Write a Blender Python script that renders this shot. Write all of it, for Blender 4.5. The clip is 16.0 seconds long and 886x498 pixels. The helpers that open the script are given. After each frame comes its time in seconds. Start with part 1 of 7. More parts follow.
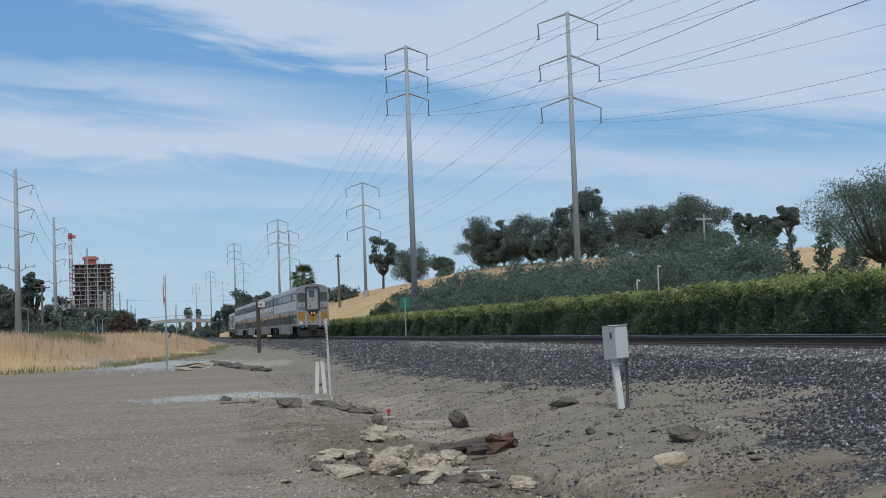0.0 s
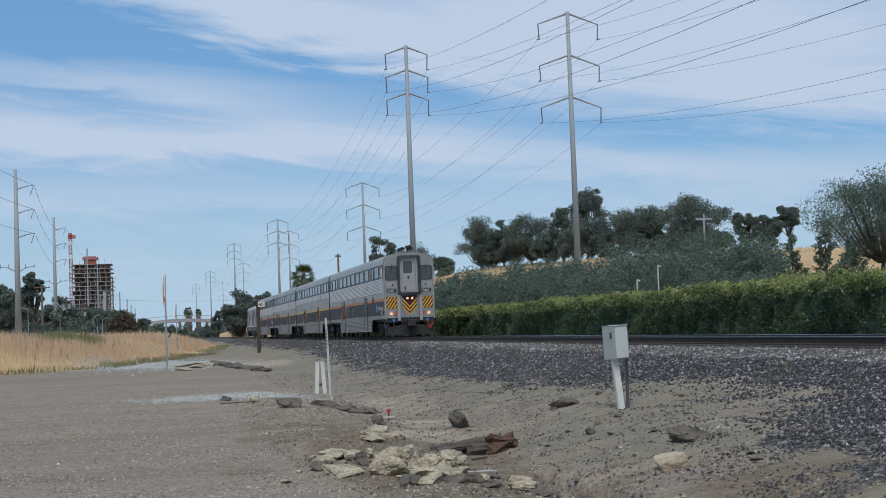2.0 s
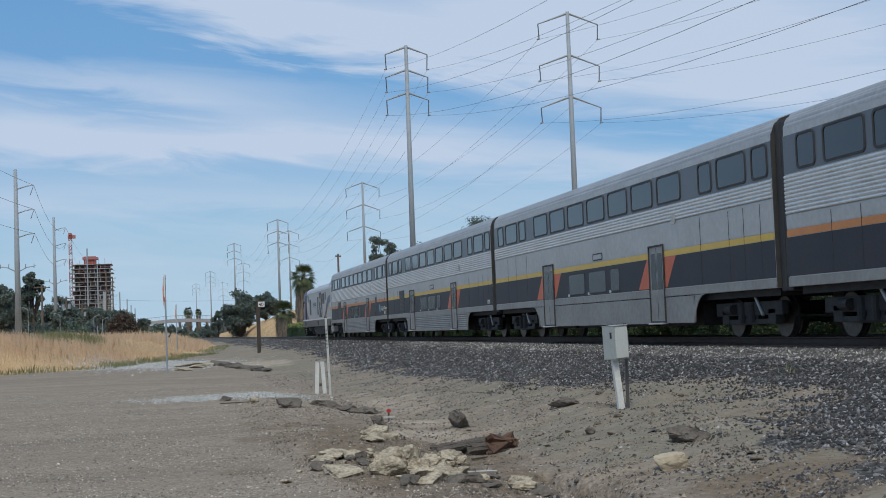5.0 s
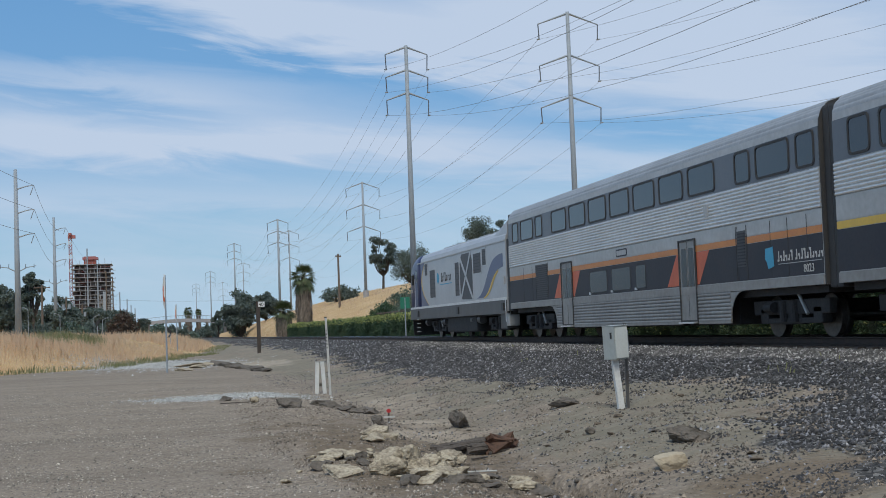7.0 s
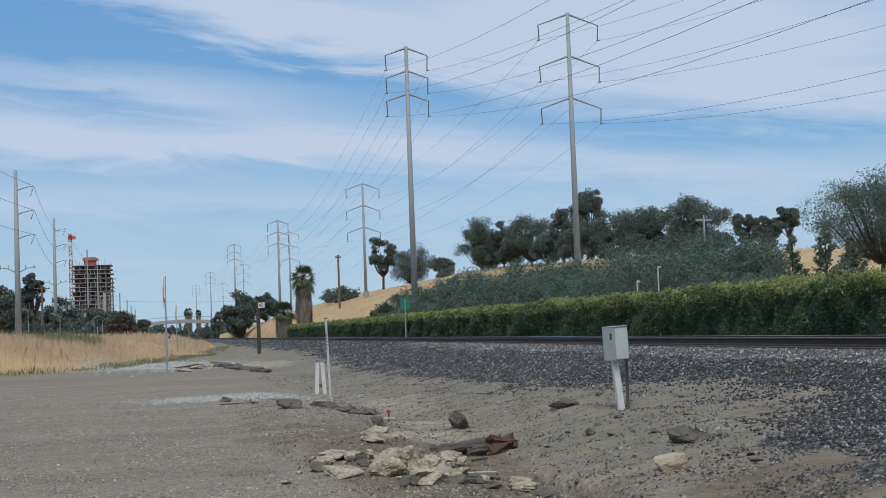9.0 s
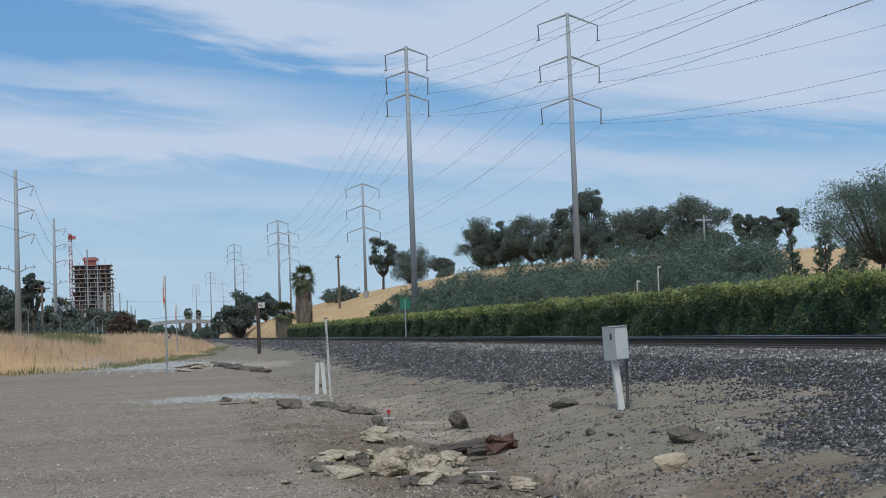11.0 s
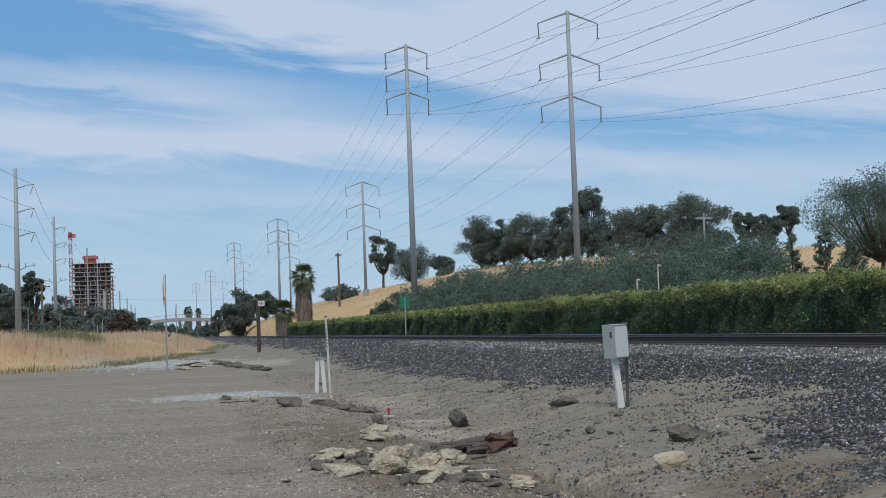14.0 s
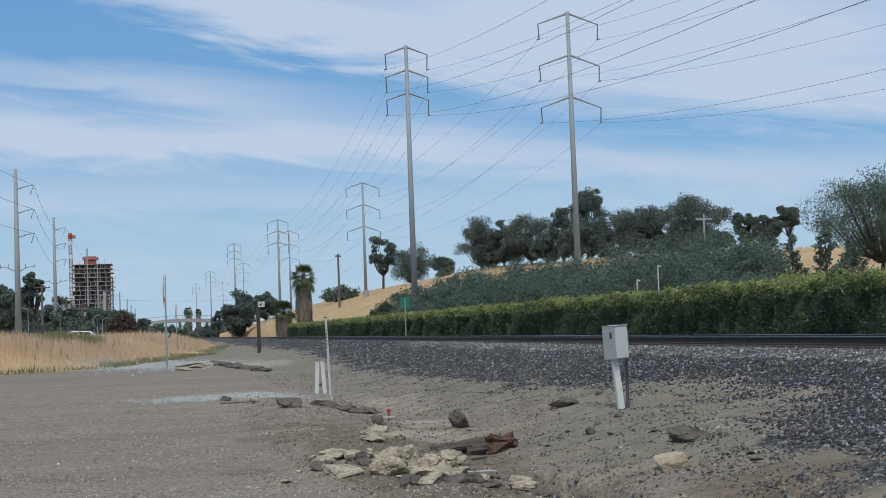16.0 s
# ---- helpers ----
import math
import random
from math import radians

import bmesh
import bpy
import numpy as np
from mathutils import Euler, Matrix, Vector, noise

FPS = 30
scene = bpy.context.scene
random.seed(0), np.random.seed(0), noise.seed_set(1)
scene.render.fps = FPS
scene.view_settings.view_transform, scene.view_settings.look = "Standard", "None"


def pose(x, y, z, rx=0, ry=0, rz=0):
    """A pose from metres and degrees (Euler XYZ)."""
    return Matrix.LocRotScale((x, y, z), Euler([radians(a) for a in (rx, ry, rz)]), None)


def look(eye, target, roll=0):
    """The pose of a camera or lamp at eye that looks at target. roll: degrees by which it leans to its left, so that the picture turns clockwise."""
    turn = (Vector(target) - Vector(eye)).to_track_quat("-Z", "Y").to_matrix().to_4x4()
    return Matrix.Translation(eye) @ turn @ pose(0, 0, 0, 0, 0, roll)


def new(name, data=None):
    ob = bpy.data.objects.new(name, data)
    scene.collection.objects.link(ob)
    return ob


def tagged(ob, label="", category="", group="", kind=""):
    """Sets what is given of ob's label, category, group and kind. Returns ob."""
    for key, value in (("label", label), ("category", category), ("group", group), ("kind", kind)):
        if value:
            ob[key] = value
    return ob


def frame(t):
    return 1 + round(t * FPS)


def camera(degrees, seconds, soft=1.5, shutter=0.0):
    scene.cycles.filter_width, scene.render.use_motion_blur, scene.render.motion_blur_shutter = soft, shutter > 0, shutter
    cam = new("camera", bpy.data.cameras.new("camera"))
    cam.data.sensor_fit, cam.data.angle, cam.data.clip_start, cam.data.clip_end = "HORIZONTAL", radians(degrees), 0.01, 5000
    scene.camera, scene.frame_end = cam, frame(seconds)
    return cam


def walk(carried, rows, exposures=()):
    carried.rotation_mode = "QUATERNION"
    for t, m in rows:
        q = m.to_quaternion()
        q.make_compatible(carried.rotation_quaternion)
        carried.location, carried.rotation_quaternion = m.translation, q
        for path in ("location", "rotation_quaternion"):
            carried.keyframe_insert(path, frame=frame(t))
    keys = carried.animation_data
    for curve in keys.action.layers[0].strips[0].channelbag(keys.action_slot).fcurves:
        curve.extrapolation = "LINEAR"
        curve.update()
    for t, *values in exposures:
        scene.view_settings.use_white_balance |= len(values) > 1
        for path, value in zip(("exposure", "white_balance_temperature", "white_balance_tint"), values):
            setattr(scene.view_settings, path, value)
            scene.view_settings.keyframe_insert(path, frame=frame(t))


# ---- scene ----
# camera: tripod beside the track; rail top is z = 0, the track runs along y
EYE = (0.0, 0.0, 0.514)


def aim(lift=0.0):
    """Camera pose; lift: thousandths of a degree by which it is tilted up."""
    yaw, tilt = radians(11.736), radians(3.163 + lift / 1000)
    way = Vector((math.sin(yaw) * math.cos(tilt), math.cos(yaw) * math.cos(tilt), math.sin(tilt)))
    return look(EYE, Vector(EYE) + 10 * way, -2.141)


cam = camera(35.05, 16.0, soft=0.9)
walk(cam, [(0, aim()), (3.6, aim()), (4.0, aim(-18)), (5.0, aim()), (6.5, aim()), (8.0, aim(8)), (8.6, aim(14)),
           (9.0, aim(38)), (11.0, aim(38)), (13.5, aim(38)), (14.0, aim(-35)), (14.5, aim(-95)), (15.0, aim(-100)),
           (15.5, aim(-35)), (16.0, aim())],
     [(0, 0.15, 6500, 8), (16.0, 0.15, 6500, 8)])

# light: thin high cloud, sun behind the track
SUN_AZ, SUN_EL = radians(196), radians(57)
sun = new("sun", bpy.data.lights.new("sun", "SUN"))
sun.data.energy, sun.data.angle, sun.data.color = 1.9, radians(24), (1.0, 0.92, 0.76)
sun_way = Vector((math.sin(SUN_AZ) * math.cos(SUN_EL), math.cos(SUN_AZ) * math.cos(SUN_EL), math.sin(SUN_EL)))
sun.matrix_world = look(tuple(sun_way * 200), (0, 0, 0))

world = bpy.data.worlds.new("sky")
scene.world = world
world.use_nodes = True
wt = world.node_tree
wt.nodes.clear()


def wnode(kind, **sets):
    n = wt.nodes.new(kind)
    for k, v in sets.items():
        n.inputs[k.replace("_", " ")].default_value = v
    return n


def wmath(op, a, b=0.0, clamp=False):
    n = wt.nodes.new("ShaderNodeMath")
    n.operation, n.use_clamp = op, clamp
    for i, v in enumerate((a, b)):
        if isinstance(v, (int, float)):
            n.inputs[i].default_value = v
        else:
            wt.links.new(v, n.inputs[i])
    return n.outputs[0]


sky = wt.nodes.new("ShaderNodeTexSky")
sky.sky_type, sky.sun_disc, sky.sun_elevation, sky.sun_rotation = "NISHITA", False, SUN_EL, SUN_AZ
sky.air_density, sky.dust_density, sky.ozone_density = 1.0, 0.6, 2.0
direction = wnode("ShaderNodeTexCoord")
sep = wnode("ShaderNodeSeparateXYZ")
wt.links.new(direction.outputs["Generated"], sep.inputs[0])
flat = wmath("MAXIMUM", wmath("SQRT", wmath("ADD", wmath("MULTIPLY", sep.outputs[0], sep.outputs[0]), wmath("MULTIPLY", sep.outputs[1], sep.outputs[1]))), 0.001)
azim = wmath("ARCTAN2", sep.outputs[0], sep.outputs[1])
elev = wmath("DIVIDE", sep.outputs[2], flat)


def cloud_layer(stretch, lean, scale, offset, detail, rough, twist):
    """Streaky cloud: noise over azimuth and height, drawn out sideways."""
    xyz = wnode("ShaderNodeCombineXYZ")
    wt.links.new(wmath("MULTIPLY", azim, stretch), xyz.inputs[0])
    wt.links.new(wmath("ADD", elev, wmath("MULTIPLY", azim, lean)), xyz.inputs[1])
    xyz.inputs[2].default_value = offset
    n = wnode("ShaderNodeTexNoise", Scale=scale, Detail=detail, Roughness=rough, Distortion=twist)
    wt.links.new(xyz.outputs[0], n.inputs["Vector"])
    return n.outputs["Fac"]


big = cloud_layer(0.22, 0.10, 16.0, 3.7, 5.0, 0.55, 0.4)
fine = cloud_layer(0.16, 0.12, 46.0, 8.1, 6.0, 0.62, 0.7)
az_deg = wmath("ADD", wmath("MULTIPLY", azim, 57.296), wmath("MULTIPLY", wmath("SUBTRACT", big, 0.5), 9.0))
el_deg = wmath("ADD", wmath("MULTIPLY", elev, 57.296), wmath("MULTIPLY", wmath("SUBTRACT", fine, 0.5), 2.6))
# cirrus streaks: azimuth, height, length, depth (degrees), lean, weight
BANKS = [(20.19, 11.88, 12.01, 2.31, -0.097, 0.75),
         (4.49, 12.93, 6.0, 0.92, -0.167, 0.8),
         (12.57, 11.24, 5.54, 0.83, -0.137, 0.45),
         (-1.05, 10.13, 6.24, 0.6, -0.117, 0.42),
         (6.8, 7.64, 7.62, 0.88, -0.007, 0.7),
         (-3.36, 8.26, 5.31, 0.83, -0.067, 0.45),
         (20.19, 6.1, 9.93, 0.65, -0.117, 0.4),
         (1.02, 5.55, 11.09, 0.6, -0.017, 0.28),
         (26.66, 8.63, 5.54, 1.15, -0.137, 0.5),
         (-3.6, 12.31, 5.2, 1.45, -0.137, -0.75),
         (6.1, 10.83, 6.47, 0.6, -0.157, -0.6),
         (23.19, 7.26, 8.78, 0.6, -0.097, -0.55),
         (12.8, 9.04, 5.54, 0.92, -0.057, -0.35),
         (-0.59, 9.08, 6.0, 0.37, -0.137, -0.25),
         (1.72, 6.8, 6.93, 0.37, 0.013, -0.2),
         (9.8, 5.8, 11.55, 0.42, -0.037, -0.15)]
cover = wmath("ADD", wmath("MULTIPLY", wmath("SUBTRACT", big, 0.5), 0.75), wmath("MULTIPLY", wmath("SUBTRACT", fine, 0.5), 0.9))
cover = wmath("ADD", cover, 0.40)
for a0, e0, ra, re, lean, weight in BANKS:
    da = wmath("SUBTRACT", az_deg, a0)
    de = wmath("SUBTRACT", wmath("SUBTRACT", el_deg, e0), wmath("MULTIPLY", da, lean))
    ua, ue = wmath("DIVIDE", da, ra), wmath("DIVIDE", de, re)
    q = wmath("ADD", wmath("MULTIPLY", ua, ua), wmath("MULTIPLY", ue, ue))
    cover = wmath("ADD", cover, wmath("MULTIPLY", wmath("EXPONENT", wmath("MULTIPLY", q, -0.9)), weight))
cover = wmath("MULTIPLY", wmath("MULTIPLY", cover, 1.0, True), 0.88)
low = wmath("MULTIPLY", wmath("SUBTRACT", 0.13, elev), 7.0, True)
cloud = wnode("ShaderNodeRGB")
cloud.outputs[0].default_value = (4.55, 5.25, 6.5, 1)
mix = wnode("ShaderNodeMix")
mix.data_type = "RGBA"
haze = wnode("ShaderNodeMix")
haze.data_type = "RGBA"
haze.inputs[7].default_value = (2.9, 4.7, 6.0, 1)
wt.links.new(low, haze.inputs[0])
deep = wnode("ShaderNodeMix")
deep.data_type = "RGBA"
deep.inputs[0].default_value = 0.6
deep.inputs[7].default_value = (0.65, 2.4, 5.1, 1)
wt.links.new(sky.outputs[0], deep.inputs[6])
wt.links.new(deep.outputs[2], haze.inputs[6])
wt.links.new(cover, mix.inputs[0])
wt.links.new(haze.outputs[2], mix.inputs[6])
wt.links.new(cloud.outputs[0], mix.inputs[7])
back = wnode("ShaderNodeBackground", Strength=0.11)
wt.links.new(mix.outputs[2], back.inputs[0])
wt.links.new(back.outputs[0], wnode("ShaderNodeOutputWorld").inputs[0])


# ---- materials ----
def material(name, colour, rough=0.6, metal=0.0, other=None, scale=3.0, amount=1.0, fine=40.0, bump=0.0, bump_scale=60.0,
             glow=0.0, per_piece=0.0, spec=0.5, skew=1.0, through_light=0.0, glint=1.6):
    """Two scales of noise between colour and other, fine relief, optional shift of value from piece to piece."""
    m = bpy.data.materials.new(name)
    m.use_nodes = True
    t = m.node_tree
    b = t.nodes["Principled BSDF"]
    b.inputs["Roughness"].default_value, b.inputs["Metallic"].default_value = rough, metal
    b.inputs["Specular IOR Level"].default_value = spec
    c = (*colour, 1)
    b.inputs["Base Color"].default_value = c
    co = t.nodes.new("ShaderNodeTexCoord")
    vec = co.outputs["Object"]
    if other is not None:
        n1, n2 = t.nodes.new("ShaderNodeTexNoise"), t.nodes.new("ShaderNodeTexNoise")
        n1.inputs["Scale"].default_value, n2.inputs["Scale"].default_value = scale, fine
        n1.inputs["Detail"].default_value = n2.inputs["Detail"].default_value = 4
        t.links.new(vec, n1.inputs["Vector"]), t.links.new(vec, n2.inputs["Vector"])
        add = t.nodes.new("ShaderNodeMath")
        add.operation = "ADD"
        t.links.new(n1.outputs["Fac"], add.inputs[0]), t.links.new(n2.outputs["Fac"], add.inputs[1])
        rng = t.nodes.new("ShaderNodeMapRange")
        rng.inputs["From Min"].default_value, rng.inputs["From Max"].default_value = 0.75, 1.25
        rng.inputs["To Max"].default_value = amount
        t.links.new(add.outputs[0], rng.inputs["Value"])
        mx = t.nodes.new("ShaderNodeMix")
        mx.data_type = "RGBA"
        t.links.new(rng.outputs[0], mx.inputs[0])
        mx.inputs[6].default_value, mx.inputs[7].default_value = c, (*other, 1)
        out = mx.outputs[2]
        if per_piece:
            src = t.nodes.new("ShaderNodeNewGeometry").outputs["Random Per Island"]
            hsv = t.nodes.new("ShaderNodeHueSaturation")
            r2 = t.nodes.new("ShaderNodeMapRange")
            r2.inputs["To Min"].default_value, r2.inputs["To Max"].default_value = 1 - per_piece, 1 + per_piece * skew
            if skew != 1.0:
                pw = t.nodes.new("ShaderNodeMath")
                pw.operation, pw.inputs[1].default_value = "POWER", skew
                t.links.new(src, pw.inputs[0])
                src = pw.outputs[0]
            t.links.new(src, r2.inputs["Value"]), t.links.new(r2.outputs[0], hsv.inputs["Value"])
            t.links.new(out, hsv.inputs["Color"])
            out = hsv.outputs[0]
        t.links.new(out, b.inputs["Base Color"])
    if bump:
        n3, bp = t.nodes.new("ShaderNodeTexNoise"), t.nodes.new("ShaderNodeBump")
        n3.inputs["Scale"].default_value, n3.inputs["Detail"].default_value = bump_scale, 5
        bp.inputs["Strength"].default_value, bp.inputs["Distance"].default_value = bump, 0.02
        t.links.new(vec, n3.inputs["Vector"]), t.links.new(n3.outputs["Fac"], bp.inputs["Height"])
        t.links.new(bp.outputs[0], b.inputs["Normal"])
    if through_light:
        b.inputs["Transmission Weight"].default_value = 0
        b.inputs["Subsurface Weight"].default_value = 0
        tr, ms = t.nodes.new("ShaderNodeBsdfTranslucent"), t.nodes.new("ShaderNodeMixShader")
        tr.inputs["Color"].default_value = (min(1, colour[0] * glint), min(1, colour[1] * (glint * 1.5 - 0.6)), colour[2], 1)
        ms.inputs[0].default_value = through_light
        t.links.new(b.outputs[0], ms.inputs[1]), t.links.new(tr.outputs[0], ms.inputs[2])
        t.links.new(ms.outputs[0], t.nodes["Material Output"].inputs["Surface"])
    if glow:
        b.inputs["Emission Color"].default_value, b.inputs["Emission Strength"].default_value = c, glow
    return m


STEEL = material("brushed_stainless", (0.76, 0.76, 0.75), 0.36, 0.8, (0.65, 0.65, 0.64), 0.8, 1, 9)
SHEET = material("grey_car_paint", (0.47, 0.465, 0.455), 0.42, 0.35, (0.38, 0.375, 0.365), 0.7, 1, 7)
FACE = material("weathered_cab_steel", (0.40, 0.40, 0.39), 0.4, 0.6, (0.30, 0.295, 0.285), 1.2, 1, 9)
# darker copy of SHEET: the dim light on the lower flank is in its colour
DIMSHEET = material("dimmed_lower_sheet", (0.33, 0.318, 0.30), 0.5, 0.35, (0.25, 0.236, 0.22), 0.9, 1, 6)
ROOFM = material("car_roof_grey", (0.43, 0.44, 0.45), 0.48, 0.4, (0.34, 0.345, 0.35), 0.6, 1, 8)
BAND = material("dark_window_band", (0.08, 0.096, 0.12), 0.38, 0.0, (0.098, 0.11, 0.13), 1, 1, 10, spec=0.6)
NAVY = material("dark_blue_grey_paint", (0.03, 0.032, 0.042), 0.5, 0.0, (0.042, 0.041, 0.049), 1, 1, 12, spec=0.22)
PANE = material("tinted_glass", (0.028, 0.036, 0.046), 0.08, 0.0, spec=0.55)
PANEL_GLASS = material("dark_lower_glass", (0.022, 0.026, 0.03), 0.22, 0.0, (0.035, 0.037, 0.038), 1, 1, 8, spec=0.2)
SCREEN = material("windscreen_glass", (0.04, 0.05, 0.05), 0.06, 0.0, spec=0.9)
RUBBER = material("black_rubber", (0.035, 0.035, 0.038), 0.7, 0, (0.05, 0.048, 0.045), 4, 1, 30)
BOGIE = material("grimy_black_iron", (0.022, 0.022, 0.023), 0.75, 0.1, (0.045, 0.041, 0.038), 3, 1, 25, 0.2)
WHEELM = material("worn_wheel_steel", (0.10, 0.092, 0.082), 0.45, 0.6, (0.05, 0.046, 0.042), 5, 1, 30)
ORANGE = material("orange_paint", (0.62, 0.23, 0.05), 0.45, 0, (0.52, 0.19, 0.05), 2, 1, 20)
YELLOW = material("yellow_paint", (0.72, 0.46, 0.06), 0.45, 0, (0.62, 0.40, 0.07), 2, 1, 20)
REDOR = material("red_orange_paint", (0.62, 0.12, 0.04), 0.45, 0, (0.52, 0.10, 0.04), 2, 1, 20)
HAZARD = material("amber_hazard_paint", (0.70, 0.38, 0.04), 0.5, 0, (0.60, 0.32, 0.05), 2, 1, 20)
SOIL = material("damp_brown_soil", (0.10, 0.076, 0.055), 0.95, 0, (0.17, 0.135, 0.10), 4, 1, 30, 0.8, 20)
SOILC = material("dry_soil_crumb", (0.22, 0.18, 0.14), 0.95, 0, (0.11, 0.09, 0.07), 2.0, 1, 12, per_piece=0.5, skew=2.0)
WHITE = material("white_paint", (0.74, 0.74, 0.72), 0.5, 0, (0.60, 0.59, 0.56), 3, 1, 30)
OFFWHITE = material("dirty_white_paint", (0.58, 0.58, 0.56), 0.5, 0, (0.42, 0.41, 0.38), 2.5, 1, 25)
BLACKP = material("black_paint", (0.02, 0.02, 0.02), 0.5, 0, (0.03, 0.03, 0.03), 3, 1, 30)
MAROON = material("dark_maroon_paint", (0.05, 0.015, 0.012), 0.5, 0, (0.07, 0.02, 0.018), 3, 1, 30)
CYAN = material("cyan_mark_paint", (0.05, 0.36, 0.55), 0.5, 0, (0.05, 0.32, 0.48), 3, 1, 30)
BLUEP = material("locomotive_blue_paint", (0.036, 0.052, 0.15), 0.35, 0, (0.042, 0.055, 0.13), 1, 1, 12)
SILVER = material("locomotive_silver_paint", (0.47, 0.475, 0.485), 0.36, 0.3, (0.40, 0.405, 0.42), 0.8, 1, 8)
SILLM = material("locomotive_grey_sill", (0.105, 0.102, 0.10), 0.5, 0.1, (0.075, 0.07, 0.066), 1.5, 1, 14)
LAMPW = material("lit_headlight", (1.0, 0.46, 0.22), 0.3, 0, glow=1.0)
LAMPO = material("lit_ditch_light", (1.0, 0.44, 0.2), 0.3, 0, glow=0.75)
LENS = material("lamp_lens", (0.25, 0.27, 0.28), 0.1, 0.0, spec=0.8)
RAILM = material("rusty_rail_side", (0.075, 0.05, 0.038), 0.8, 0.2, (0.045, 0.035, 0.03), 3, 1, 30, 0.2)
RAILTOP = material("polished_rail_head", (0.55, 0.55, 0.55), 0.25, 1.0, (0.4, 0.4, 0.4), 3, 1, 30)
TIEM = material("weathered_tie_wood", (0.085, 0.07, 0.06), 0.85, 0, (0.05, 0.042, 0.038), 4, 1, 30, 0.4)
STONEB = material("ballast_stone", (0.118, 0.116, 0.12), 0.85, 0, (0.05, 0.05, 0.054), 2.0, 1, 12, per_piece=0.6, skew=6.0)
# lighter copy of STONEB: sunlight on the track shoulder is put into its colour
STONEL = material("sunlit_ballast_stone", (0.21, 0.203, 0.20), 0.85, 0, (0.10, 0.098, 0.098), 2.0, 1, 12, per_piece=0.6, skew=4.0)
PEBBLE = material("pale_pebble", (0.36, 0.32, 0.27), 0.85, 0, (0.18, 0.158, 0.132), 2.0, 1, 12, per_piece=0.6, skew=2.0)
PALEG = material("pale_road_gravel", (0.50, 0.505, 0.49), 0.85, 0, (0.30, 0.305, 0.297), 2.0, 1, 12, per_piece=0.45)
ROCKL = material("pale_broken_concrete", (0.53, 0.46, 0.345), 0.95, 0, (0.23, 0.19, 0.14), 7, 1, 30, 1.0, 28, spec=0.2)
ROCKD = material("dark_asphalt_lump", (0.1, 0.088, 0.075), 0.9, 0, (0.17, 0.145, 0.12), 5, 1, 30, 0.8, 30)
GALV = material("galvanised_steel_pole", (0.315, 0.355, 0.395), 0.6, 0.0, (0.265, 0.30, 0.335), 0.5, 1, 6)
INSUL = material("dark_insulator", (0.10, 0.115, 0.14), 0.4, 0, (0.12, 0.13, 0.15), 3, 1, 20)
WIREM = material("weathered_cable", (0.26, 0.275, 0.29), 0.6, 0.2, (0.22, 0.23, 0.24), 2, 1, 10)
DARKW = material("creosoted_timber", (0.05, 0.04, 0.034), 0.85, 0, (0.08, 0.062, 0.05), 3, 1, 25, 0.3)
WOODP = material("weathered_pole_wood", (0.12, 0.09, 0.07), 0.9, 0, (0.18, 0.145, 0.115), 3, 1, 25, 0.4)
BOXM = material("grey_cabinet_paint", (0.40, 0.43, 0.42), 0.5, 0.1, (0.35, 0.375, 0.365), 3, 1, 30, 0.1)
LEAFD = material("eucalyptus_leaf", (0.098, 0.128, 0.122), 0.65, 0, (0.138, 0.168, 0.152), 0.3, 1, 2, per_piece=0.18, through_light=0.15, spec=0.3)
LEAFO = material("olive_grey_leaf", (0.092, 0.132, 0.116), 0.65, 0, (0.155, 0.198, 0.162), 0.22, 1, 1.2, per_piece=0.15, through_light=0.2, spec=0.3)
LEAFH = material("hedge_leaf", (0.058, 0.098, 0.068), 0.75, 0, (0.098, 0.135, 0.08), 0.4, 1, 1.6, per_piece=0.15, through_light=0.25, spec=0.2)
# shoots, with the bright light on the hedge top put into their colour
LEAFY = material("sunlit_hedge_shoot", (0.33, 0.335, 0.15), 0.6, 0, (0.21, 0.25, 0.095), 0.5, 1, 3, per_piece=0.25, through_light=0.25, spec=0.25)
LEAFP = material("palm_frond", (0.08, 0.105, 0.05), 0.5, 0, (0.12, 0.145, 0.07), 0.6, 1, 4, per_piece=0.4, through_light=0.1)
DRYP = material("dead_palm_thatch", (0.24, 0.195, 0.155), 0.9, 0, (0.12, 0.1, 0.085), 0.8, 1, 5, per_piece=0.5)
LEAFR = material("reddish_shrub_leaf", (0.085, 0.05, 0.04), 0.6, 0, (0.06, 0.05, 0.03), 0.5, 1, 4, per_piece=0.4)
HEART = material("hedge_shade_fill", (0.055, 0.08, 0.05), 0.95, 0, (0.075, 0.095, 0.06), 1, 1, 6)
BARK = material("grey_brown_bark", (0.095, 0.082, 0.072), 0.9, 0, (0.06, 0.052, 0.046), 1.5, 1, 10, 0.5)
STRAW = material("dry_grass", (0.80, 0.64, 0.46), 0.9, 0, (0.66, 0.47, 0.32), 0.11, 1, 0.6, per_piece=0.08, through_light=0.6, glint=1.1)
GREENG = material("green_weeds", (0.20, 0.205, 0.115), 0.8, 0, (0.30, 0.28, 0.16), 0.3, 1, 2, per_piece=0.25, through_light=0.3)
CONC = material("bare_concrete", (0.36, 0.36, 0.37), 0.85, 0, (0.27, 0.27, 0.28), 0.1, 1, 1.5)
# dark copy of CONC: shade within the open floors is put into its colour
CONCD = material("unlit_slab_concrete", (0.12, 0.108, 0.105), 0.9, 0, (0.09, 0.08, 0.08), 0.1, 1, 1.5)
FORMR = material("red_formwork", (0.36, 0.10, 0.07), 0.7, 0, (0.28, 0.08, 0.06), 0.2, 1, 2)
CRANEM = material("crane_red_paint", (0.40, 0.15, 0.145), 0.6, 0, (0.34, 0.12, 0.12), 0.2, 1, 2)
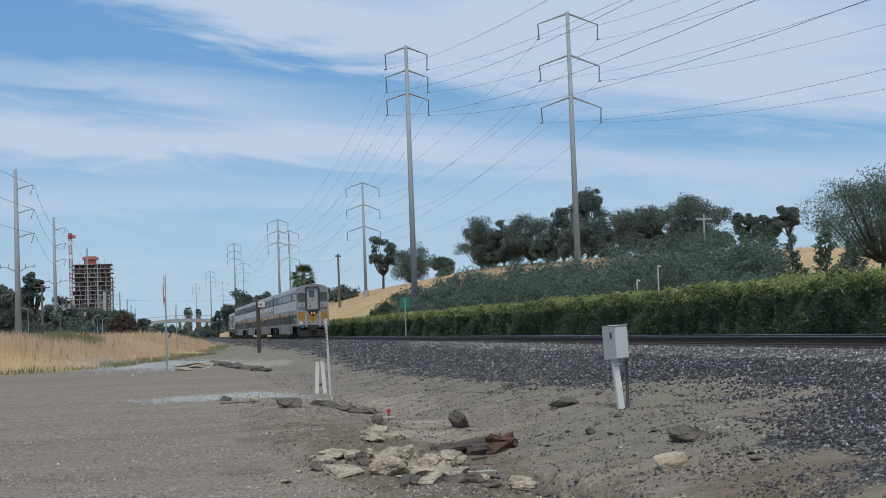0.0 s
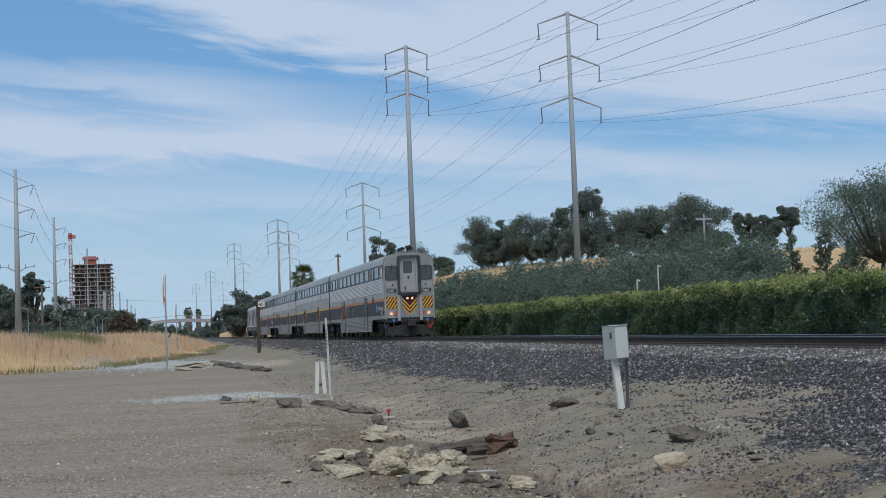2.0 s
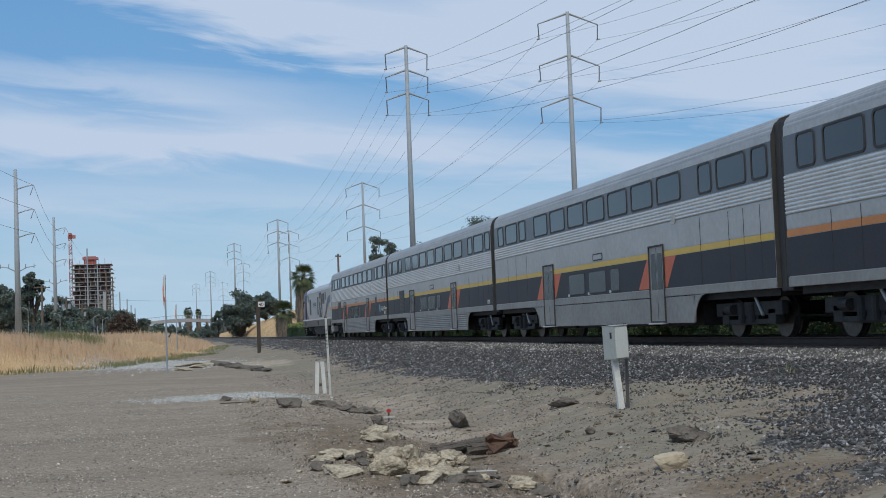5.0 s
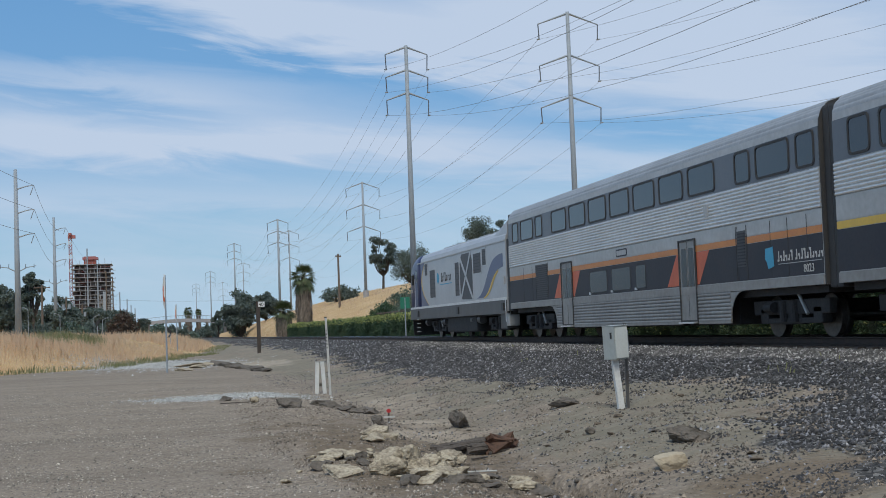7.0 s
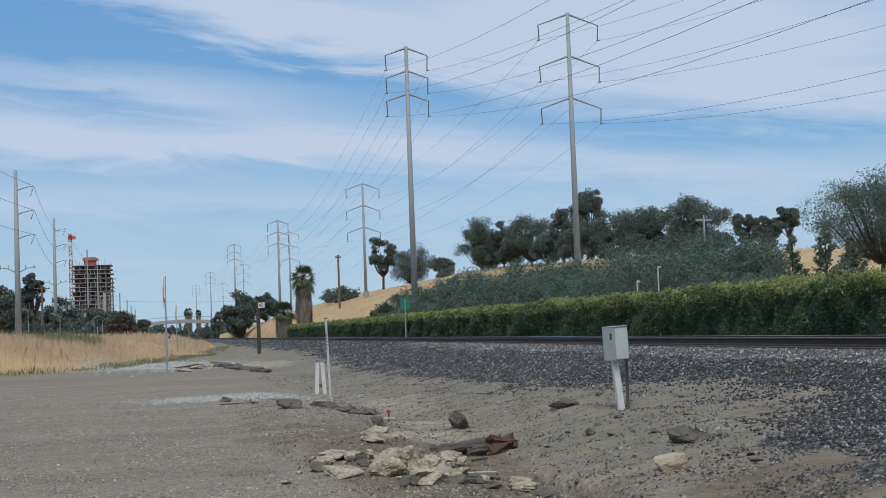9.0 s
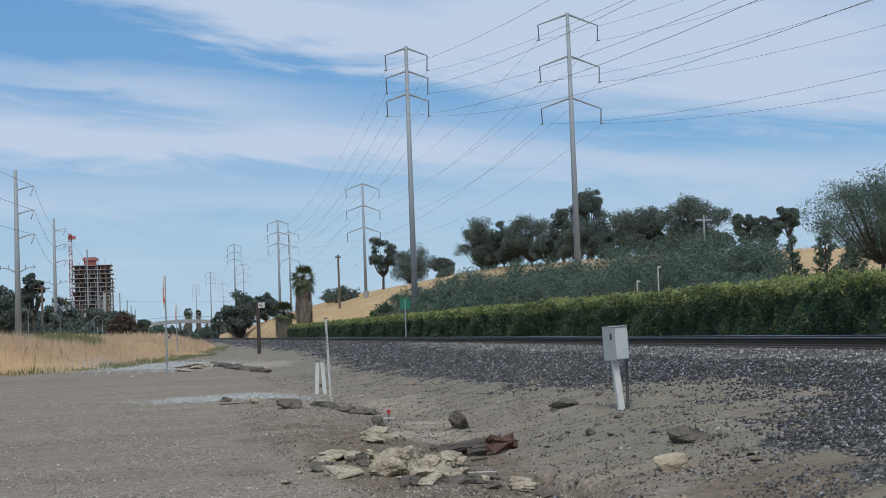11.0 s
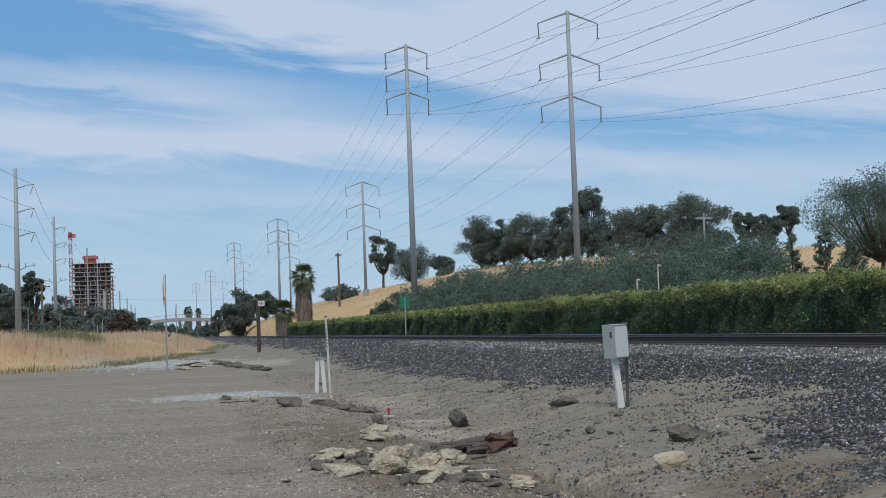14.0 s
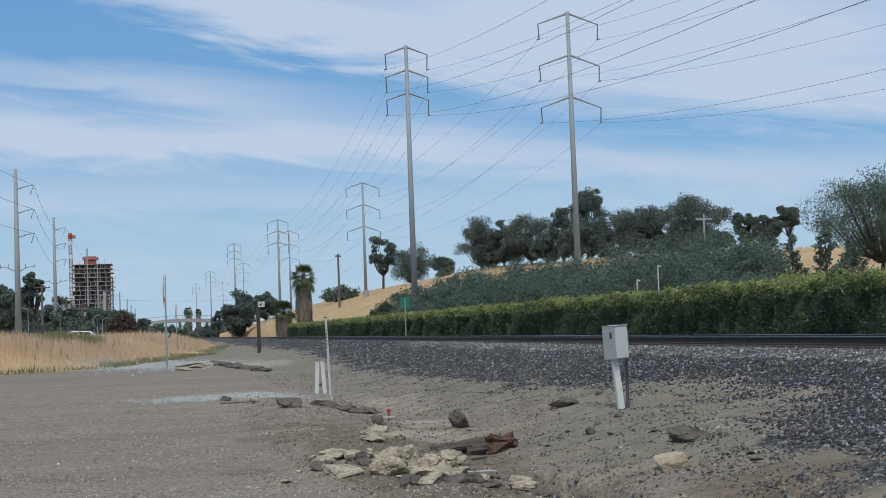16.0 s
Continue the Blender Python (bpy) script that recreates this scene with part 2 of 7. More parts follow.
GREENS = material("green_sign_paint", (0.02, 0.20, 0.12), 0.5, 0, (0.03, 0.17, 0.1), 2, 1, 20)
BROWNW = material("split_red_wood", (0.15, 0.08, 0.052), 0.85, 0, (0.085, 0.05, 0.036), 4, 1, 30, 0.5)
GREYW = material("grey_driftwood", (0.13, 0.11, 0.095), 0.9, 0, (0.07, 0.06, 0.052), 4, 1, 30, 0.5)
REDP = material("red_plastic", (0.50, 0.04, 0.04), 0.5, 0, (0.4, 0.03, 0.03), 3, 1, 20)
# paler than BOXM so the door face looks more brightly lit than the side
BOXLIT = material("pale_lit_face_paint", (0.64, 0.67, 0.65), 0.45, 0.0, (0.57, 0.59, 0.57), 3, 1, 30, 0.1)
BLUEC = material("blue_hose_cap", (0.03, 0.22, 0.55), 0.4)


def ground_material():
    """Dirt, grey stone, dry grass and bare sand, laid out by the mask attribute of the ground sheet."""
    m = bpy.data.materials.new("mixed_ground")
    m.use_nodes = True
    t = m.node_tree
    b = t.nodes["Principled BSDF"]
    b.inputs["Roughness"].default_value, b.inputs["Specular IOR Level"].default_value = 0.95, 0.2
    pos = t.nodes.new("ShaderNodeTexCoord").outputs["Object"]

    def noise_at(scale, detail=5, rough=0.6):
        n = t.nodes.new("ShaderNodeTexNoise")
        n.inputs["Scale"].default_value, n.inputs["Detail"].default_value, n.inputs["Roughness"].default_value = scale, detail, rough
        t.links.new(pos, n.inputs["Vector"])
        return n.outputs["Fac"]

    def ramp(fac, stops):
        r = t.nodes.new("ShaderNodeValToRGB")
        while len(r.color_ramp.elements) < len(stops):
            r.color_ramp.elements.new(0.5)
        for e, (p, c) in zip(r.color_ramp.elements, stops):
            e.position, e.color = p, (*c, 1)
        t.links.new(fac, r.inputs[0])
        return r.outputs[0]

    def mixed(fac, a, c):
        x = t.nodes.new("ShaderNodeMix")
        x.data_type = "RGBA"
        t.links.new(fac, x.inputs[0]), t.links.new(a, x.inputs[6]), t.links.new(c, x.inputs[7])
        return x.outputs[2]

    def speckle(scale):
        v = t.nodes.new("ShaderNodeTexVoronoi")
        v.inputs["Scale"].default_value = scale
        t.links.new(pos, v.inputs["Vector"])
        return v
    v1, v2 = speckle(14.0), speckle(30.0)
    lot = mixed(noise_at(0.6), ramp(noise_at(6.0), [(0.3, (0.205, 0.166, 0.126)), (0.7, (0.35, 0.29, 0.226))]),
                ramp(noise_at(9.0), [(0.3, (0.225, 0.187, 0.148)), (0.7, (0.37, 0.312, 0.25))]))
    grit = ramp(v2.outputs["Color"], [(0.0, (0.09, 0.072, 0.055)), (0.45, (0.22, 0.18, 0.14)), (0.85, (0.36, 0.30, 0.235)), (1.0, (0.7, 0.65, 0.56))])
    gritmask = t.nodes.new("ShaderNodeMath")
    gritmask.operation, gritmask.inputs[1].default_value = "MULTIPLY", 0.85
    t.links.new(noise_at(1.3), gritmask.inputs[0])
    lot = mixed(gritmask.outputs[0], lot, grit)
    mp = t.nodes.new("ShaderNodeMapping")
    mp.inputs["Scale"].default_value, mp.inputs["Rotation"].default_value = (0.22, 1.0, 1.0), (0, 0, 0.2)
    tn, tone = t.nodes.new("ShaderNodeTexNoise"), t.nodes.new("ShaderNodeHueSaturation")
    tn.inputs["Scale"].default_value, tn.inputs["Detail"].default_value, tn.inputs["Roughness"].default_value = 0.55, 7, 0.65
    t.links.new(pos, mp.inputs["Vector"]), t.links.new(mp.outputs[0], tn.inputs["Vector"])
    tr = t.nodes.new("ShaderNodeMapRange")
    for key, val in (("From Min", 0.3), ("From Max", 0.7), ("To Min", 0.84), ("To Max", 1.2)):
        tr.inputs[key].default_value = val
    t.links.new(tn.outputs["Fac"], tr.inputs["Value"]), t.links.new(tr.outputs[0], tone.inputs["Value"]), t.links.new(lot, tone.inputs["Color"])
    lot = tone.outputs[0]
    stone = ramp(v1.outputs["Color"], [(0.0, (0.04, 0.04, 0.04)), (0.6, (0.085, 0.083, 0.08)), (1.0, (0.27, 0.26, 0.245))])
    sand = ramp(noise_at(3.0), [(0.3, (0.195, 0.172, 0.13)), (0.7, (0.275, 0.245, 0.19))])
    grass = ramp(noise_at(0.25, 8), [(0.3, (0.44, 0.28, 0.14)), (0.5, (0.54, 0.37, 0.195)), (0.7, (0.60, 0.445, 0.26))])
    att = t.nodes.new("ShaderNodeAttribute")
    att.attribute_name = "mask"
    sp = t.nodes.new("ShaderNodeSeparateColor")
    t.links.new(att.outputs["Color"], sp.inputs[0])

    def sharp(fac):
        a = t.nodes.new("ShaderNodeMath")
        a.operation = "ADD"
        t.links.new(fac, a.inputs[0]), t.links.new(noise_at(2.2, 6, 0.7), a.inputs[1])
        r = t.nodes.new("ShaderNodeMapRange")
        r.inputs["From Min"].default_value, r.inputs["From Max"].default_value = 0.85, 1.12
        t.links.new(a.outputs[0], r.inputs["Value"])
        return r.outputs[0]
    dirt = ramp(noise_at(7.0, 8, 0.7), [(0.25, (0.12, 0.092, 0.066)), (0.55, (0.215, 0.17, 0.124)), (0.8, (0.33, 0.267, 0.20))])
    soil = t.nodes.new("ShaderNodeAttribute")
    soil.attribute_name = "soil"
    silt = ramp(noise_at(1.6, 7), [(0.3, (0.30, 0.25, 0.19)), (0.7, (0.44, 0.375, 0.295))])
    flat_att = t.nodes.new("ShaderNodeAttribute")
    flat_att.attribute_name = "silt"
    col = mixed(sharp(sp.outputs[2]), lot, sand)
    col = mixed(sharp(soil.outputs["Fac"]), col, dirt)
    col = mixed(sharp(flat_att.outputs["Fac"]), col, silt)
    col = mixed(sharp(sp.outputs[0]), col, stone)
    col = mixed(sharp(sp.outputs[1]), col, grass)
    t.links.new(col, b.inputs["Base Color"])
    bp = t.nodes.new("ShaderNodeBump")
    bp.inputs["Strength"].default_value, bp.inputs["Distance"].default_value = 0.7, 0.04
    h = t.nodes.new("ShaderNodeMath")
    h.operation = "ADD"
    t.links.new(v1.outputs["Distance"], h.inputs[0]), t.links.new(noise_at(18.0), h.inputs[1])
    t.links.new(h.outputs[0], bp.inputs["Height"])
    t.links.new(bp.outputs[0], b.inputs["Normal"])
    return m


GROUNDM = ground_material()


# ---- ground ----
def step(a, b, v):
    s = np.clip((v - a) / (b - a), 0, 1)
    return s * s * (3 - 2 * s)


def wob(x, y, size, seed):
    """Smooth noise in -1..1 from a few crossed waves."""
    r = np.random.RandomState(seed)
    out = 0
    for _ in range(6):
        a, ph, k = r.uniform(0, 6.28), r.uniform(0, 6.28), r.uniform(0.6, 1.7) * 6.28 / size
        out = out + np.sin((x * np.cos(a) + y * np.sin(a)) * k + ph)
    return out / 3.5


TRACK_X = 14.69


def ballast_edge(x, y):
    """Side line of the crushed stone: it lies at larger x than this."""
    e = np.interp(y, [-3000, 10, 14, 17, 20, 26, 30, 40, 60, 90, 200, 3000], [8.5, 6.2, 6.7, 8.2, 9.5, 9.7, 8.2, 7.3, 8.2, 9.2, 9.8, 9.8])
    return e + 0.55 * wob(x * 0, y, 9.0, 21) + 0.7 * wob(x, y, 3.2, 22) + 0.25 * wob(x, y, 1.1, 23)


HILL_Y = [-3000, -200, 60, 115, 150, 190, 240, 340, 450, 600, 850, 3000]
HILL_H = [5.0, 5.0, 5.4, 6.8, 8.4, 10.0, 11.6, 12.0, 9.0, 4.0, 0.0, 0.0]


def berm_edge(y):
    """Side line of the dry grass field: it lies at smaller x than this."""
    return np.interp(y, [-3000, 66, 72, 78, 88, 112, 174, 230, 400, 3000], [-70, -40, -8, -3, -1.0, 2.6, 7.6, 8.8, 9.5, 9.5])


def berm(x, y):
    inside = berm_edge(y) - x
    return step(0, 7, inside) * step(66, 84, y)


def gz(x, y):
    """Height of the ground."""
    x, y = np.asarray(x, float), np.asarray(y, float)
    near = step(6, 14, y) * (1 - step(120, 200, y))
    z = -1.1 + 0.03 * wob(x, y, 7.0, 1) + 0.012 * wob(x, y, 1.3, 2)
    line = 4.6 + 0.35 * wob(x * 0, y, 14.0, 5)
    ditch = np.exp(-((x - line) / 1.15) ** 2) * (1 - step(28, 44, y))
    z = z - 0.26 * ditch
    # narrow runnel washed into the ditch floor
    run = x - 4.62 - 0.10 * np.sin(y * 1.9) - 0.05 * np.sin(y * 5.3)
    z = z - 0.15 * np.exp(-(run / 0.13) ** 2) * step(12.2, 13.0, y) * (1 - step(16.4, 17.4, y))
    z = z + 0.07 * step(0.0, 0.16, run) * (1 - step(0.5, 1.6, run)) * step(12.2, 13.0, y) * (1 - step(16.4, 17.4, y))
    z = z + 0.05 * np.exp(-((x - 2.4) / 0.8) ** 2) * (1 - step(30, 45, y)) * (1 + wob(x, y, 2.2, 9))
    z = z + 0.05 * step(4, 6, x) * (1 - step(9, 11, x)) * wob(x, y, 1.7, 14) * near
    toe = 8.6 + 0.7 * wob(x * 0, y, 16.0, 7)
    z = z + (0.026 * wob(x, y, 0.55, 15) + 0.04 * wob(x, y, 1.1, 16)) * step(1.2, 2.6, x) * (1 - 0.6 * step(5, 6.5, x)) * (1 - step(8, 9, x)) * (1 - step(24, 34, y))
    z = z + 0.28 * step(5.2, toe, x)
    bank = step(toe, 12.75, x) * 0.35 + 0.65 * np.clip((x - toe) / (12.75 - toe), 0, 1)
    z = z + bank * (-0.235 + 0.82)
    far_side = step(16.7, 18.6, x)
    z = z + far_side * (-0.4)
    s = np.clip((x - 21.5) / 40.0, 0, 1)
    z = z + np.interp(y, HILL_Y, HILL_H) * (s + 1e-6) ** np.interp(y, [115, 235], [1.0, 0.52])
    z = z + step(22, 60, x) * 0.5 * wob(x, y, 38.0, 3)
    z = z + berm(x, y) * (1.5 + 0.22 * wob(x, y, 26.0, 4) + 0.12 * wob(x, y, 6.0, 6))
    lane = (1 - step(3.5, 7.0, np.abs(y - 130))) * (1 - step(-4, 0, x))
    z = z * (1 - lane) - 0.37 * lane
    inbed = (np.abs(x - TRACK_X) < 1.95)
    return np.where(inbed, -0.235, z)


def spread(points):
    out = []
    for a, b, n in points:
        out += list(np.linspace(a, b, n, endpoint=False))
    return np.array(out + [points[-1][1]])


def mesh_from(name, verts, faces, mat):
    me = bpy.data.meshes.new(name)
    verts, faces = np.asarray(verts, np.float32), np.asarray(faces, np.int32)
    k = faces.shape[1]
    me.vertices.add(len(verts))
    me.vertices.foreach_set("co", verts.ravel())
    me.loops.add(faces.size)
    me.loops.foreach_set("vertex_index", faces.ravel())
    me.polygons.add(len(faces))
    me.polygons.foreach_set("loop_start", np.arange(0, faces.size, k, dtype=np.int32))
    me.update(calc_edges=True)
    me.validate()
    me.materials.append(mat)
    return me


def ground_sheet():
    xs = spread([(-4000, -400, 8), (-400, -60, 18), (-60, -10, 40), (-10, 1, 60), (1, 4.25, 30), (4.25, 5.05, 24), (5.05, 10, 44), (10, 17, 36), (17, 30, 34), (30, 110, 44), (110, 500, 14), (500, 4000, 8)])
    ys = spread([(-4000, -400, 8), (-400, 0, 30), (0, 10, 30), (10, 32, 140), (32, 60, 70), (60, 130, 76), (130, 320, 64), (320, 900, 40), (900, 4600, 14)])
    gx, gy = np.meshgrid(xs, ys)
    z = gz(gx, gy)
    v = np.stack([gx, gy, z], -1).reshape(-1, 3)
    nx, ny = len(xs), len(ys)
    i = (np.arange(ny - 1)[:, None] * nx + np.arange(nx - 1)[None]).ravel()
    me = mesh_from("ground", v, np.stack([i, i + 1, i + nx + 1, i + nx], 1), GROUNDM)
    x, y = v[:, 0], v[:, 1]
    edge = ballast_edge(x, y)
    stone = step(-0.6, 0.9, x - edge) * (1 - step(18.2, 19.2, x))
    patch = np.exp(-(((x - 1.95) / 1.3) ** 2 + ((y - 36.6) / 1.5) ** 2)) + np.exp(-(((x - 0.5) / 3.0) ** 2 + ((y - 90) / 11.0) ** 2))
    stone = np.maximum(stone, np.clip(patch * 1.2, 0, 0.75))
    grass = np.maximum(step(-0.6, 0.8, berm_edge(y) - x) * step(64, 72, y), step(19.5, 22.5, x))
    grass = np.maximum(grass, step(600, 800, np.hypot(x, y)) * (np.abs(x - TRACK_X) > 5))
    grass = np.maximum(grass, step(-25, -45, x))
    sand = 0.55 * step(4.0, 5.4, x) * (1 - step(9, 11, x)) + 0.25 * wob(x, y, 4.0, 31)
    sand = np.maximum(sand, 1.0 * np.exp(-(((x - 6.0) / 1.7) ** 2 + ((y - 70) / 14.0) ** 2)))
    col = np.stack([stone, grass, np.clip(sand, 0, 1), np.ones_like(x)], -1).astype(np.float32)
    soil = 0.95 * np.exp(-(((x - 3.2) / 1.7) ** 2)) * (1 - step(20, 30, y)) + 0.3 * wob(x, y, 1.8, 33) * (x < 6) + 0.75 * np.exp(-(((x - 6.4) / 1.1) ** 2 + ((y - 12.6) / 1.6) ** 2))
    silt = np.zeros_like(x)
    for cx, cy, rx, ry, w in ((5.6, 75.0, 1.6, 9.0, 1.0), (4.5, 23.3, 0.9, 1.5, 0.85), (5.0, 26.5, 0.8, 2.0, 0.7), (5.4, 33.0, 1.0, 5.0, 0.6), (7.3, 17.5, 0.9, 1.6, 0.45), (1.4, 66, 1.2, 4.0, 0.6)):
        silt = np.maximum(silt, w * np.exp(-(((x - cx) / rx) ** 2 + ((y - cy) / ry) ** 2)))
    si = me.attributes.new("silt", "FLOAT", "POINT")
    si.data.foreach_set("value", np.clip(silt + 0.12 * wob(x, y, 2.0, 35) * (silt > 0.2), 0, 1).astype(np.float32))
    so = me.attributes.new("soil", "FLOAT", "POINT")
    so.data.foreach_set("value", np.clip(soil, 0, 1).astype(np.float32))
    a = me.color_attributes.new("mask", "FLOAT_COLOR", "POINT")
    a.data.foreach_set("color", col.ravel())
    me.polygons.foreach_set("use_smooth", np.ones(len(me.polygons), bool))
    return tagged(new("ground", me), "packed brown dirt and gravel lot with a shallow ditch and dry grass hill", "ground", kind="structure")


ground_sheet()


# ---- builders ----
def part(name, bm, mat, parent=None, label="", smooth=False):
    if isinstance(bm, bmesh.types.BMesh):
        me = bpy.data.meshes.new(name)
        bm.to_mesh(me)
        bm.free()
        me.materials.append(mat)
    else:
        me = bm
    if smooth:
        me.polygons.foreach_set("use_smooth", np.ones(len(me.polygons), bool))
    ob = new(name, me)
    ob.parent = parent
    if label:
        ob["label"] = label
    return ob


def thing(name, x=0, y=0, z=0, label="", category="", group="", kind="", turn=0):
    ob = new(name)
    ob.matrix_basis = pose(x, y, z, 0, 0, turn)
    return tagged(ob, label, category, group, kind)


def box(x0, x1, y0, y1, z0, z1, bevel=0.0, bm=None):
    b = bmesh.new()
    bmesh.ops.create_cube(b, size=1.0)
    bmesh.ops.scale(b, vec=(x1 - x0, y1 - y0, z1 - z0), verts=b.verts)
    bmesh.ops.translate(b, vec=((x0 + x1) / 2, (y0 + y1) / 2, (z0 + z1) / 2), verts=b.verts)
    if bevel:
        bmesh.ops.bevel(b, geom=b.edges[:], offset=bevel, segments=2, affect="EDGES", profile=0.7)
    return merged(bm, b)


def merged(bm, b):
    if bm is None:
        return b
    me = bpy.data.meshes.new("tmp")
    b.to_mesh(me)
    b.free()
    bm.from_mesh(me)
    bpy.data.meshes.remove(me)
    return bm


def rod(p0, p1, r0, r1=None, n=10, bm=None):
    """A tapered round bar from p0 to p1."""
    p0, p1 = Vector(p0), Vector(p1)
    b = bmesh.new()
    bmesh.ops.create_cone(b, cap_ends=True, segments=n, radius1=r0, radius2=r0 if r1 is None else r1, depth=(p1 - p0).length)
    q = (p1 - p0).to_track_quat("Z", "Y").to_matrix().to_4x4()
    bmesh.ops.transform(b, matrix=Matrix.Translation((p0 + p1) / 2) @ q, verts=b.verts)
    return merged(bm, b)


def sweep(profile, y0, y1, bm=None, closed=True, caps=True):
    """A profile of (x, z) points drawn along y."""
    b = bm or bmesh.new()
    a = [b.verts.new((x, y0, z)) for x, z in profile]
    c = [b.verts.new((x, y1, z)) for x, z in profile]
    n = len(profile)
    for i in range(n if closed else n - 1):
        j = (i + 1) % n
        b.faces.new((a[i], a[j], c[j], c[i]))
    if caps and closed:
        b.faces.new(a[::-1])
        b.faces.new(c)
    bmesh.ops.recalc_face_normals(b, faces=b.faces)
    return b


def plate(points, axis, at, thick, bm=None):
    """A flat plate: outline points in the plane across axis (0: y, z; 1: x, z), from at to at + thick."""
    b = bm or bmesh.new()
    rows = []
    for d in (at, at + thick):
        rows.append([b.verts.new((d, u, v) if axis == 0 else (u, d, v)) for u, v in points])
    b.faces.new(rows[0])
    b.faces.new(rows[1][::-1])
    n = len(points)
    for i in range(n):
        j = (i + 1) % n
        b.faces.new((rows[0][i], rows[1][i], rows[1][j], rows[0][j]))
    bmesh.ops.recalc_face_normals(b, faces=b.faces)
    return b


def frame_plate(y0, y1, z0, z1, w, axis, at, thick, bm=None):
    b = bm or bmesh.new()
    for a, c, e, f in ((y0, y1, z0, z0 + w), (y0, y1, z1 - w, z1), (y0, y0 + w, z0 + w, z1 - w), (y1 - w, y1, z0 + w, z1 - w)):
        plate([(a, e), (c, e), (c, f), (a, f)], axis, at, thick, b)
    return b


def rounded(u0, u1, v0, v1, r, n=4):
    pts = []
    for cu, cv, a0 in ((u1 - r, v1 - r, 0), (u0 + r, v1 - r, 90), (u0 + r, v0 + r, 180), (u1 - r, v0 + r, 270)):
        for k in range(n + 1):
            a = radians(a0 + 90 * k / n)
            pts.append((cu + r * math.cos(a), cv + r * math.sin(a)))
    return pts


def words(name, text, size, mat, parent, m, depth=0.004):
    """Flat letters in the built-in font; m places their baseline start, letters along local x, up along local y."""
    c = bpy.data.curves.new(name, "FONT")
    c.body, c.size, c.extrude = text, size, depth
    tmp = new(name + "_src", c)
    me = bpy.data.meshes.new_from_object(tmp.evaluated_get(bpy.context.evaluated_depsgraph_get()))
    bpy.data.objects.remove(tmp)
    me.transform(m)
    me.materials.clear()
    me.materials.append(mat)
    return part(name, me, mat, parent)


# ---- track ----
def track():
    prof = [(-0.075, -0.18), (0.075, -0.18), (0.075, -0.16), (0.012, -0.14), (0.012, -0.045), (0.037, -0.035), (0.037, -0.006),
            (-0.037, -0.006), (-0.037, -0.035), (-0.012, -0.045), (-0.012, -0.14), (-0.075, -0.16)]
    for side in (-0.755, 0.755):
        r = thing("rail", TRACK_X + side, 0, 0, "rusty steel running rail with polished head on wooden ties", "rail", "running rails", "structure")
        part("web", sweep(prof, -900, 2500), RAILM, r)
        part("head", sweep([(-0.034, -0.006), (0.034, -0.006), (0.028, 0.0), (-0.028, 0.0)], -900, 2500), RAILTOP, r, "polished running surface")
    bed = thing("tie_row", TRACK_X, 0, 0, "row of weathered dark wooden ties set in ballast", "railway ties", kind="structure")
    tie = None
    for i in range(300):
        y = 20 + i * 0.53
        if tie is None:
            b = box(-1.3, 1.3, -0.115, 0.115, -0.34, -0.181, 0.012)
            tie = part("tie", b, TIEM, bed)
            tie.location = (0, y, 0)
        else:
            o = tie.copy()
            scene.collection.objects.link(o)
            o.location = (random.uniform(-0.03, 0.03), y, random.uniform(-0.006, 0.0))
    v, f = [], []
    for i, y in enumerate(list(np.arange(-60, 19.8, 0.53)) + list(np.arange(179.5, 420, 0.53))):
        k = len(v)
        for z in (-0.34, -0.182):
            v += [(-1.3, y - 0.115, z), (1.3, y - 0.115, z), (1.3, y + 0.115, z), (-1.3, y + 0.115, z)]
        f += [(k, k + 1, k + 5, k + 4), (k + 1, k + 2, k + 6, k + 5), (k + 2, k + 3, k + 7, k + 6), (k + 3, k, k + 4, k + 7), (k + 4, k + 5, k + 6, k + 7)]
    tagged(part("far_ties", mesh_from("far_ties", v, f, TIEM), TIEM, bed), kind="stuff")


track()


# ---- train ----
FRAMEM = material("dark_grey_frame_paint", (0.035, 0.038, 0.043), 0.5, 0, (0.055, 0.056, 0.058), 2, 1, 14)
CAR, HALF = 25.91, 1.525
SHELL = [(1.50, 1.08), (1.50, 4.20), (1.487, 4.42), (1.42, 4.61), (1.26, 4.76), (0.92, 4.87), (0.48, 4.94), (0.0, 4.96)]
UPPER = [(0.55, 1.3), (1.7, 3.3), (3.7, 4.45)] + [(5.72 + 2.06 * k, 7.34 + 2.06 * k) for k in range(7)] + [(20.95, 21.75), (22.15, 23.75), (24.2, 24.95)]
LOWER = [(10.75, 11.5), (12.0, 13.6), (14.1, 15.7)]


def ribbed(y0, y1, z0, z1, side, pitch=0.08, depth=0.026):
    """A sheet with rounded ridges that run along y, on one flank of a car."""
    n = max(2, int((z1 - z0) / pitch))
    pts = []
    for i in range(n):
        za, d = z0 + (z1 - z0) * i / n, (z1 - z0) / n
        pts += [(1.503, za), (1.503 + depth * 0.8, za + d * 0.22), (1.503 + depth, za + d * 0.5), (1.503 + depth * 0.8, za + d * 0.78)]
    pts += [(1.503, z1), (1.485, z1), (1.485, z0)]
    return sweep([(x * side, z) for x, z in pts], y0, y1)


def flank(y0, y1, z0, z1, side, out=0.012, bm=None, start=1.49):
    a, b = sorted((start * side, (1.5 + out) * side))
    return box(a, b, y0, y1, z0, z1, 0, bm)


